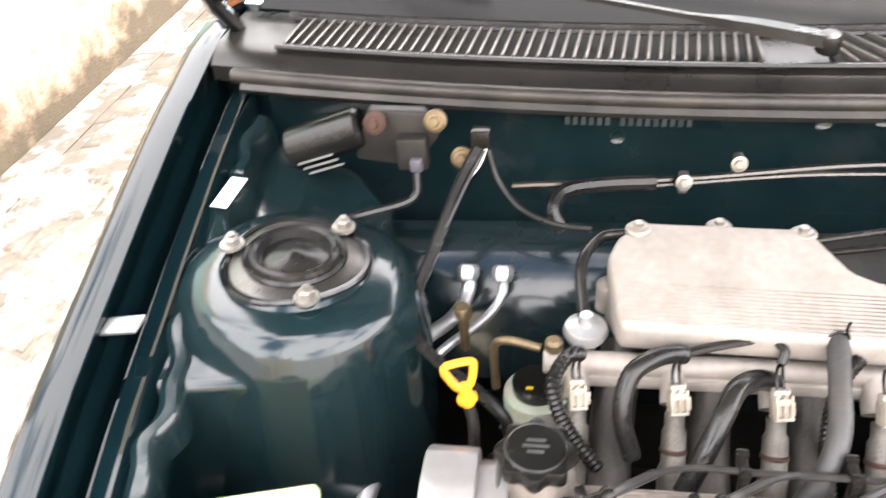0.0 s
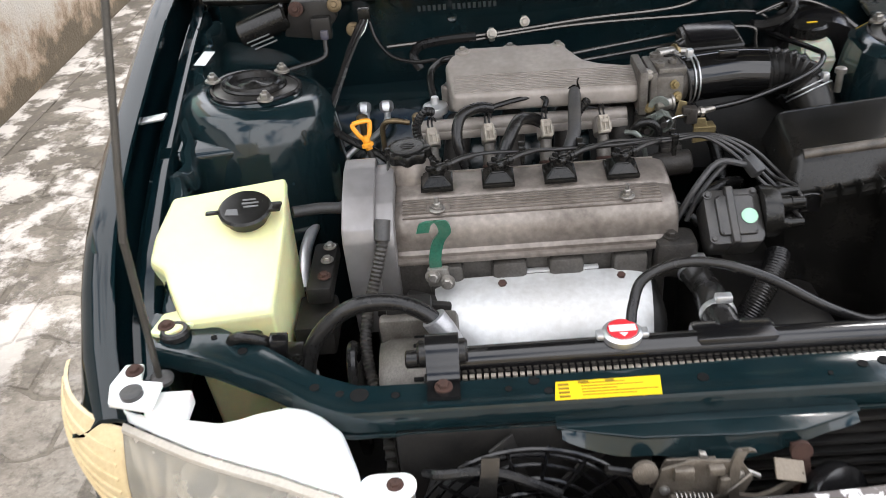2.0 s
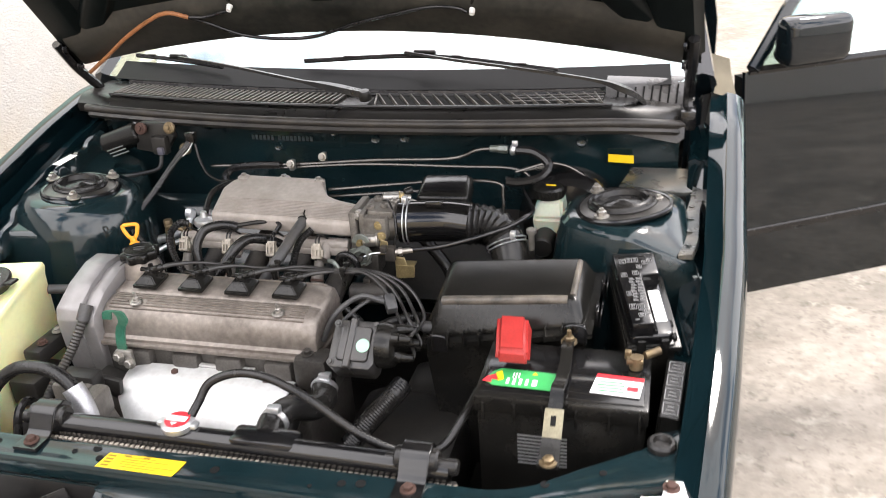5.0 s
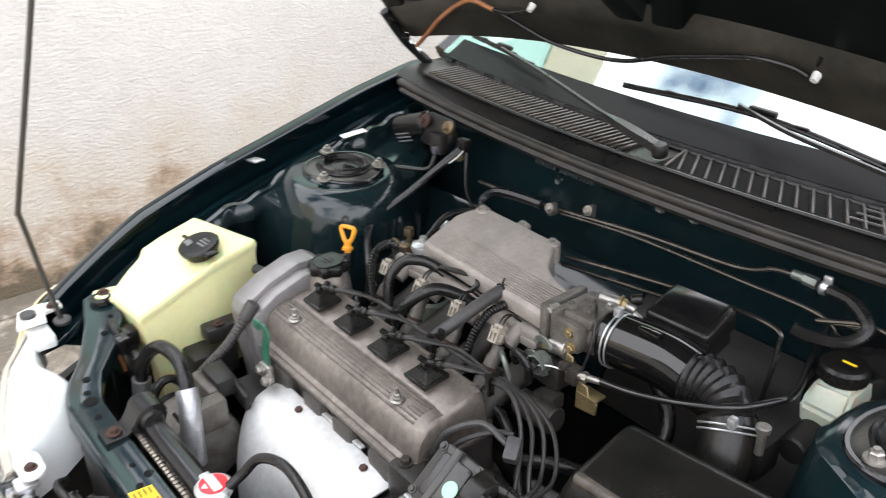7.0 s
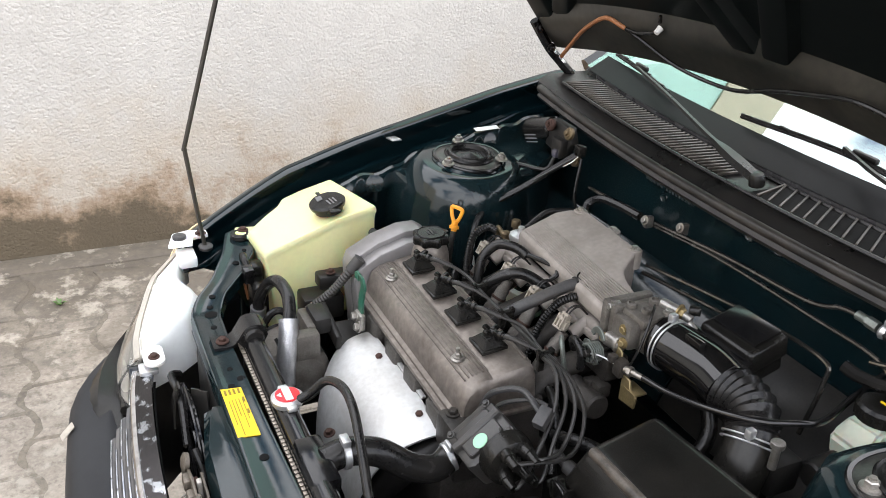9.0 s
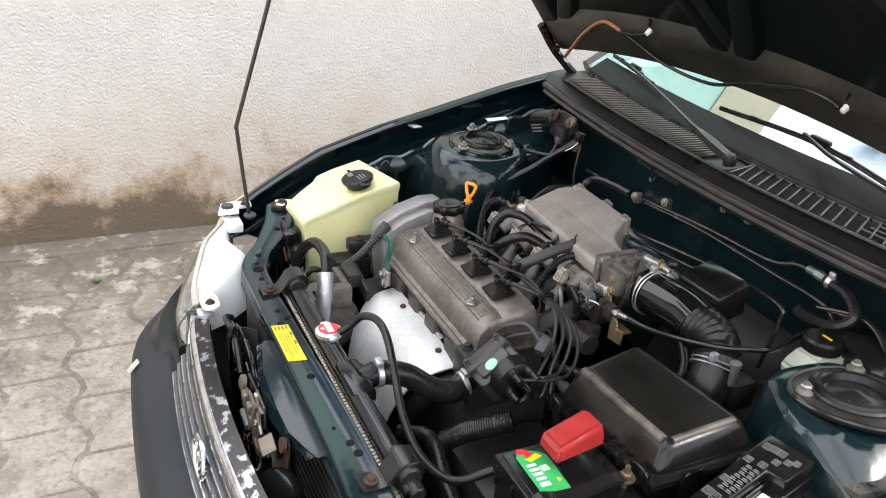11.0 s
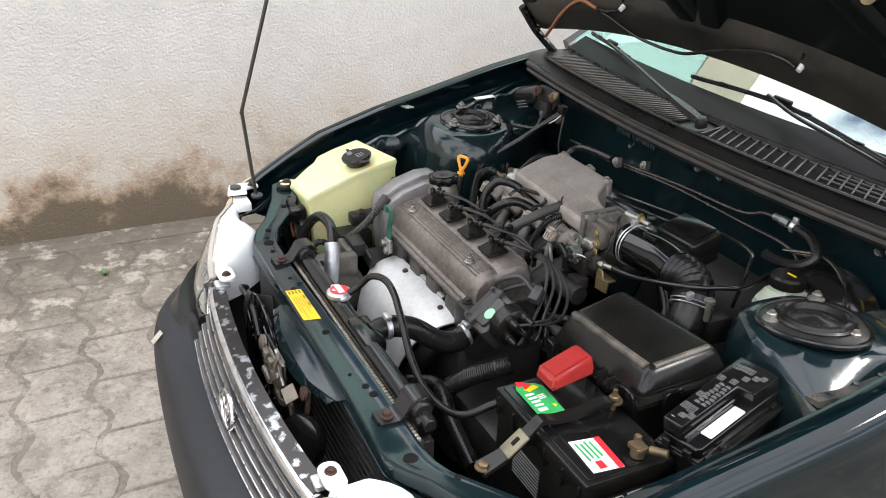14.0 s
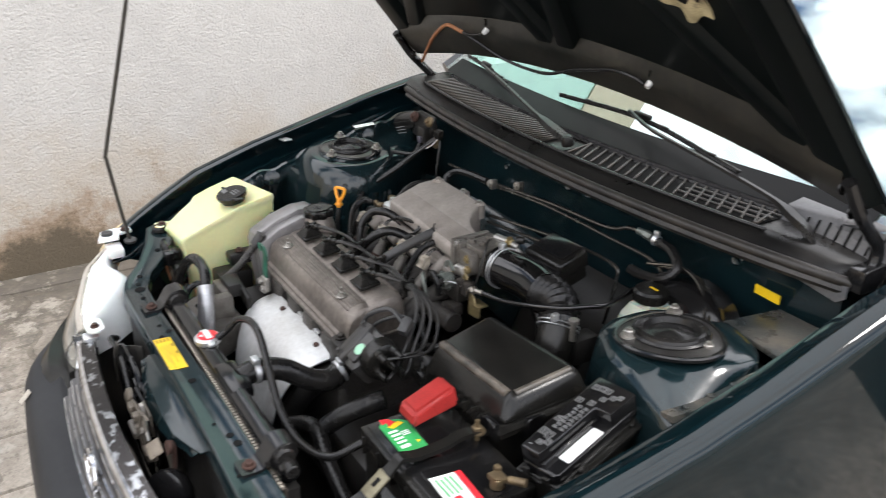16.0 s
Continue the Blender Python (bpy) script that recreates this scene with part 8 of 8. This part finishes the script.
for i in range(5):
    bm = B()
    z = 0.616 - 0.0125 * i
    w = 0.320 - 0.008 * i
    loft(bm, [[(x, gy(x) - 0.005 - 0.009 * i, z + 0.003), (x, gy(x) - 0.010 - 0.009 * i, z), (x, gy(x) - 0.008 - 0.009 * i, z - 0.003), (x, gy(x) + 0.018 - 0.009 * i, z - 0.007), (x, gy(x) + 0.018 - 0.009 * i, z - 0.002)] for x in np.linspace(-w, w, 28)])
    slat = part("slat", bm, GRILLE, grille)
    for k in range(6):
        x = (-0.27 + 0.108 * k) * (1 - 0.06 * i)
        part("stud", box(B(), (x, gy(x) - 0.004 - 0.009 * i, z - 0.005), (0.005, 0.008, 0.007), 0.001), BLACK, slat)
    for k in range(6):
        x0 = -w + 0.006 + (0.106 * k + 0.053 * (i % 2)) * w / 0.320
        x1 = min(x0 + 0.092, w - 0.006)
        if x1 - x0 > 0.02:
            part("bright_edge", tube(B(), [(x, gy(x) - 0.0095 - 0.009 * i, z + 0.0022) for x in np.linspace(x0, x1, 6)], 0.0018, 6, 2), CHROME, slat, "thin bright slat edge")
bm = B()
bc = Vector((0.02, gy(0.02) - 0.030, 0.604))
bx, by_, bd = Vector((1, 0, 0)), Vector((0, 0.12, 1)).normalized(), Vector((0, -1, 0.12)).normalized()
def oval(a, b, dx=0, dz=0, r=0.0035):
    tube(bm, [bc + bx * (a * math.cos(t) + dx) + by_ * (b * math.sin(t) + dz) for t in np.linspace(0, 2 * math.pi, 25)], r, 8, 2)
oval(0.042, 0.029, r=0.0045); oval(0.026, 0.012, 0, 0.012, 0.003); oval(0.010, 0.026, 0, 0, 0.003)
part("badge", bm, CHROME, grille, "plain chrome oval badge")
bm = B()
loft(bm, [[(x, gy(x) + 0.024 - 0.04 * v, 0.64 - 0.19 * v) for v in (0, 1)] + [(x, gy(x) + 0.030 - 0.04 * v, 0.64 - 0.19 * v) for v in (1, 0)] for x in np.linspace(-0.32, 0.32, 20)])
part("backing", bm, INTERIOR, grille)
for s in (-1, 1):
    bm = B()
    prism(bm, [(s * 0.352, 0.655), (s * 0.372, 0.650), (s * 0.350, 0.555), (s * 0.29, 0.50), (s * 0.27, 0.50)], -0.145, -0.118, "y", 0.003)
    part("filler_panel", bm, OUTPAINT, grille)
    bm = B()
    prism(bm, rrect(0.03, 0.03, 0.004, 3, s * 0.325, -0.115), 0.660, 0.668, bev=0.001)
    part("mounting_tab", bm, ALU, grille)
# lower nose panel under the lamps
bm = B()
loft(bm, [[(x, bump_y(x) + 0.03, 0.555), (x, bump_y(x) + 0.055, 0.556 + 0.08 * min(1, max(0, abs(x) - 0.3) * 2)), (x, bump_y(x) + 0.12, 0.56), (x, bump_y(x) + 0.12, 0.54)] for x in np.linspace(-0.60, 0.60, 40)])
part("nose_panel", bm, BLACK, car)
# fan, condenser, latch and horn behind the grille
fan = thing("cooling_fan", "black condenser fan behind a ring of wire bars", "fan", (-0.18, -0.06, 0.56))
for k in range(7):
    r = 0.135 - 0.016 * k
    bm = tube(B(), [(-0.185 + r * math.cos(a), -0.072 + 0.008 * math.sin(k), 0.555 + r * math.sin(a)) for a in np.linspace(0, 2 * math.pi, 25)], 0.0028, 6, 2)
    part("guard_ring", bm, BLACKGLOSS, fan)
for k in range(18):
    a = 2 * math.pi * k / 18
    bm = cyl(B(), (-0.185 + 0.03 * math.cos(a), -0.074, 0.555 + 0.03 * math.sin(a)), (-0.185 + 0.137 * math.cos(a), -0.070, 0.555 + 0.137 * math.sin(a)), 0.0025, seg=6)
    part("guard_spoke", bm, BLACKGLOSS, fan)
for k in range(7):
    a = 360 * k / 7
    bm = box(B(), (-0.185 + 0.07 * math.cos(radians(a)), -0.052, 0.555 + 0.07 * math.sin(radians(a))), (0.12, 0.004, 0.035), 0.001, (35, -a, 0))
    part("blade", bm, FIN, fan)
bm = B()
cyl(bm, (-0.185, -0.07, 0.555), (-0.185, -0.03, 0.555), 0.035, seg=20, bev=0.004)
part("hub", bm, FIN, fan)
part("shroud", box(B(), (-0.185, -0.030, 0.55), (0.30, 0.012, 0.28), 0.01), FIN, fan)
cond = thing("condenser", "black finned condenser behind the grille", "condenser", (0.05, -0.02, 0.5))
for k in range(16):
    z = 0.675 - 0.018 * k
    bm = box(B(), (0.02, -0.018, z), (0.74, 0.016, 0.006), 0.001)
    part("tube", bm, FIN, cond)
part("backing", box(B(), (0.02, -0.004, 0.53), (0.74, 0.006, 0.30), 0.001), INTERIOR, cond)
solo("fan_bracket", loft(B(), [[p + Vector((0.010, 0, 0)), p + Vector((0.010, 0.003, 0)), p + Vector((-0.010, 0.003, 0)), p + Vector((-0.010, 0, 0))] for p in curve_pts([(-0.226, -0.082, 0.690), (-0.228, -0.088, 0.672), (-0.231, -0.092, 0.655), (-0.233, -0.094, 0.610)], 4)]), PIPEM, "bent steel bracket in front of the fan", "bracket")
latch = thing("hood_latch", "greasy steel bonnet latch with spring and lever", "latch", (0.02, -0.09, 0.64))
part("front_plate", prism(B(), [(-0.055, 0.625), (0.045, 0.625), (0.055, 0.655), (0.04, 0.682), (-0.01, 0.688), (-0.045, 0.675)], -0.100, -0.096, "y", 0.0012), LATCHM, latch)
part("rear_plate", prism(B(), [(-0.052, 0.630), (0.020, 0.630), (0.018, 0.672), (-0.036, 0.672)], -0.084, -0.080, "y", 0.0012), LATCHM, latch)
part("claw", prism(B(), [(-0.012, 0.640), (0.004, 0.640), (0.010, 0.660), (0.004, 0.688), (-0.004, 0.690), (-0.003, 0.668), (-0.014, 0.660)], -0.094, -0.087, "y", 0.001), STEEL, latch)
part("catch", prism(B(), [(-0.046, 0.642), (-0.018, 0.640), (-0.014, 0.660), (-0.034, 0.668)], -0.094, -0.088, "y", 0.001), RUST, latch)
for x_, z_ in ((-0.040, 0.645), (0.030, 0.645), (0.000, 0.632), (0.038, 0.664)):
    part("rivet", lathe(B(), [(0.006, 0), (0.006, 0.003), (0.003, 0.005), (0, 0.005)], (x_, -0.100, z_), (0, -1, 0), 12), STEEL, latch)
part("release_lever", box(B(), (0.094, -0.096, 0.660), (0.034, 0.024, 0.0035), 0.0015, (28, 14, 0)), LEVERTAN, latch, "pale steel release lever")
part("hook", loft(B(), [[p + Vector((0.0055, 0, 0)), p + Vector((0.0055, 0.005, 0)), p + Vector((-0.0055, 0.005, 0)), p + Vector((-0.0055, 0, 0))] for p in curve_pts([(0.036, -0.106, 0.624), (0.032, -0.106, 0.655), (0.033, -0.104, 0.682), (0.040, -0.100, 0.697), (0.050, -0.096, 0.690)], 4)]), LATCHM, latch, "greasy safety catch hook")
part("catch_arm", loft(B(), [[p + Vector((0, 0, 0.006)), p + Vector((0, 0.005, 0.006)), p + Vector((0, 0.005, -0.006)), p + Vector((0, 0, -0.006))] for p in curve_pts([(0.040, -0.106, 0.630), (0.062, -0.106, 0.626), (0.085, -0.104, 0.636), (0.108, -0.100, 0.652)], 4)]), LATCHM, latch)
part("ear", lathe(B(), [(0.014, 0), (0.014, 0.006), (0.008, 0.009), (0.0, 0.009)], (-0.062, -0.096, 0.672), (0, -1, 0.2), 18), LATCHM, latch)
for x_, z_, w_, h_ in ((-0.022, 0.672, 0.022, 0.018), (0.012, 0.676, 0.018, 0.012), (-0.020, 0.636, 0.030, 0.012), (0.022, 0.652, 0.012, 0.026)):
    part("boss", box(B(), (x_, -0.104, z_), (w_, 0.010, h_), 0.003), LATCHM, latch)
part("lever_arm", tube(B(), [(0.02, -0.092, 0.668), (0.045, -0.096, 0.664), (0.062, -0.097, 0.655)], 0.003, 8), STEEL, latch)
part("latch_spring", helix(B(), (-0.030, -0.107, 0.640), (0.012, -0.107, 0.636), 0.0055, 9, 0.0012), STEEL, latch)
part("return_wire", tube(B(), [(0.012, -0.107, 0.636), (0.030, -0.108, 0.650), (0.050, -0.104, 0.668)], 0.0013, 6), STEEL, latch)
bm = B()
rings = [[p + Vector((0.010, 0, 0)), p + Vector((0.008, 0.003, 0)), p + Vector((-0.010, 0.003, 0)), p + Vector((-0.010, 0, 0))] for p in curve_pts([(0.112, -0.070, 0.672), (0.116, -0.072, 0.65), (0.122, -0.078, 0.61), (0.125, -0.08, 0.57)], 4)]
loft(bm, rings)
lathe(bm, [(0.012, 0), (0.012, 0.006)], (0.112, -0.074, 0.667), (0, -1, 0.2), 16)
part("stay", bm, RUST, latch, "rusty flat steel stay")
horn = thing("horn", "glossy black disc horn", "horn", (0.155, -0.095, 0.60))
bm = B()
lathe(bm, [(0.012, -0.014), (0.040, -0.012), (0.046, -0.004), (0.047, 0.006), (0.044, 0.014), (0.020, 0.022), (0.0, 0.022)], (0.150, -0.092, 0.600), (0.45, -0.80, 0.40), 36)
part("disc", bm, BLACKGLOSS, horn)
bm = B()
tube(bm, [(-0.30, -0.07, 0.66), (-0.28, -0.085, 0.672), (-0.22, -0.08, 0.665), (-0.15, -0.085, 0.63)], 0.006, 8)
tube(bm, [(-0.10, -0.08, 0.66), (-0.06, -0.075, 0.64), (-0.03, -0.08, 0.60)], 0.005, 8)
solo("front_wiring", bm, RUBBER, "black wiring behind the grille", "wiring")
# lower clutter deep in the bay
# black colour on these castings keeps the bay's depth dark
gearbox = thing("gearbox", "oily cast gearbox low in the bay, blackened to keep the depth dark", "gearbox", (0.19, 0.30, 0.45))
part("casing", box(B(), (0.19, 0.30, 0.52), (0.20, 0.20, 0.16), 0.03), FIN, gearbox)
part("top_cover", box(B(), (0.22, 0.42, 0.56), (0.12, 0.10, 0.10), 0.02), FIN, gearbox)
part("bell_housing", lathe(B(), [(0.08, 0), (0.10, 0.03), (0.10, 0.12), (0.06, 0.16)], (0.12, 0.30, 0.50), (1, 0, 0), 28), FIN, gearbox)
for i, (pts, r) in enumerate([([(0.06, 0.14, 0.60), (0.12, 0.17, 0.62), (0.20, 0.16, 0.60), (0.30, 0.15, 0.58)], 0.014), ([(0.10, 0.40, 0.70), (0.16, 0.42, 0.72), (0.20, 0.46, 0.70), (0.21, 0.52, 0.66)], 0.010), ([(-0.02, 0.42, 0.70), (0.03, 0.43, 0.73), (0.08, 0.42, 0.70), (0.14, 0.38, 0.66)], 0.008), ([(0.12, 0.62, 0.80), (0.16, 0.62, 0.76), (0.20, 0.60, 0.70), (0.2, 0.5, 0.62)], 0.012), ([(-0.30, 0.42, 0.70), (-0.34, 0.45, 0.74), (-0.37, 0.47, 0.70), (-0.38, 0.47, 0.6)], 0.009), ([(0.30, 0.60, 0.78), (0.33, 0.58, 0.74), (0.31, 0.56, 0.66)], 0.010)]):
    solo("loom", tube(B(), pts, r, 10), RUBBER, "black hose or loom deep in the bay", "loom", "deep looms")

# ---- paving blocks along the wall ----
PX, PY = 0.268, 0.212
def block_mesh(phase, seed):
    """A block with straight ends and two parallel wavy flanks."""
    pb, n, rn = B(), 14, random.Random(seed)
    h, k = PX / 2 - 0.005, PY / 2 - 0.006
    def flank(x):
        return 0.024 * math.sin(2 * math.pi * x / PX + phase)
    xs = [-h + 2 * h * i / n for i in range(n + 1)]
    edge = [(x, -k + flank(x)) for x in xs] + [(x, k + flank(x)) for x in reversed(xs)]
    edge = [(x + rn.uniform(-0.004, 0.004), y + rn.uniform(-0.004, 0.004)) for x, y in edge]
    lo = [pb.verts.new((x, y, 0)) for x, y in edge]
    mid = [pb.verts.new((x * 0.985, y + (0.003 if i <= n else -0.003), 0.006)) for i, (x, y) in enumerate(edge)]
    top = [pb.verts.new((x * 0.965, y + (0.007 if i <= n else -0.007), 0.0080)) for i, (x, y) in enumerate(edge)]
    for p, q in ((lo, mid), (mid, top)):
        for i in range(len(edge)):
            pb.faces.new((p[i], p[(i + 1) % len(edge)], q[(i + 1) % len(edge)], q[i]))
    for i in range(n):
        pb.faces.new((top[i], top[i + 1], top[2 * n - i], top[2 * n + 1 - i]))
    return pb
pavement = thing("pavement", "worn interlocking concrete paving blocks with dirt filled joints", "pavement", (-1.5, 0, GZ), kind="structure")
BED = mat("dirt_filled_joint", (0.175, 0.152, 0.122), 0.95, 0, 0.4, 9, 0.6, 200, dust=0.6, dustcol=(0.24, 0.212, 0.172), dscale=5)
yard_stains_and_tone(BED)
part("joint_bed", prism(B(), [(-2.24, -2.05), (-0.42, -2.05), (-0.42, 6.1), (-2.24, 6.1)], GZ - 0.02, GZ + 0.003), BED, pavement, "dark dirt in the joints")
rnd = random.Random(4)
BLOCKS = {}
for j in range(38):
    for i in range(7):
        odd = j % 2
        x, y = -0.46 - PX * (i + 0.5 * odd), -1.965 + PY * j
        if x < -2.12:
            continue
        kind = (odd, rnd.randrange(5))
        if kind not in BLOCKS:
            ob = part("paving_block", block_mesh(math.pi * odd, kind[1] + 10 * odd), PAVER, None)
            BLOCKS[kind] = ob.data
        else:
            ob = new("paving_block", BLOCKS[kind])
        ob.parent = pavement
        ob.matrix_basis = pose(x + 1.5 + rnd.uniform(-.003, .003), y + rnd.uniform(-.003, .003), rnd.uniform(-0.004, 0.001), rnd.uniform(-0.7, 0.7), rnd.uniform(-0.7, 0.7), rnd.uniform(-1.5, 1.5))
part("cement_strip", prism(B(), [(-2.249, -2.05), (-2.12, -2.05), (-2.10, 2.0), (-2.13, 6.1), (-2.249, 6.1)], GZ - 0.01, GZ + 0.011, bev=0.003), GROUND, pavement, "smooth grey cement strip along the wall")
# a small weed in a joint
bm = B()
rw = random.Random(9)
for i in range(9):
    a, l = rw.uniform(0, 6.28), rw.uniform(0.018, 0.034)
    b0 = Vector((-1.852, -0.269, GZ + 0.004))
    out, up = Vector((math.cos(a), math.sin(a), 0)), Vector((0, 0, 1))
    w = out.cross(up) * 0.005
    tip, midp = b0 + out * l + up * l * 0.7, b0 + out * l * 0.5 + up * l * 0.6
    vs = [bm.verts.new(p) for p in (b0, midp + w, tip, midp - w, midp + up * 0.0015)]
    for t_ in ((0, 1, 4), (1, 2, 4), (2, 3, 4), (3, 0, 4), (0, 3, 2, 1)):
        bm.faces.new([vs[q] for q in t_])
solo("weed", bm, mat("weed_leaf", (0.07, 0.13, 0.035), 0.5, 0, 0.3, 80), "small green weed growing in a paving joint", "plant")
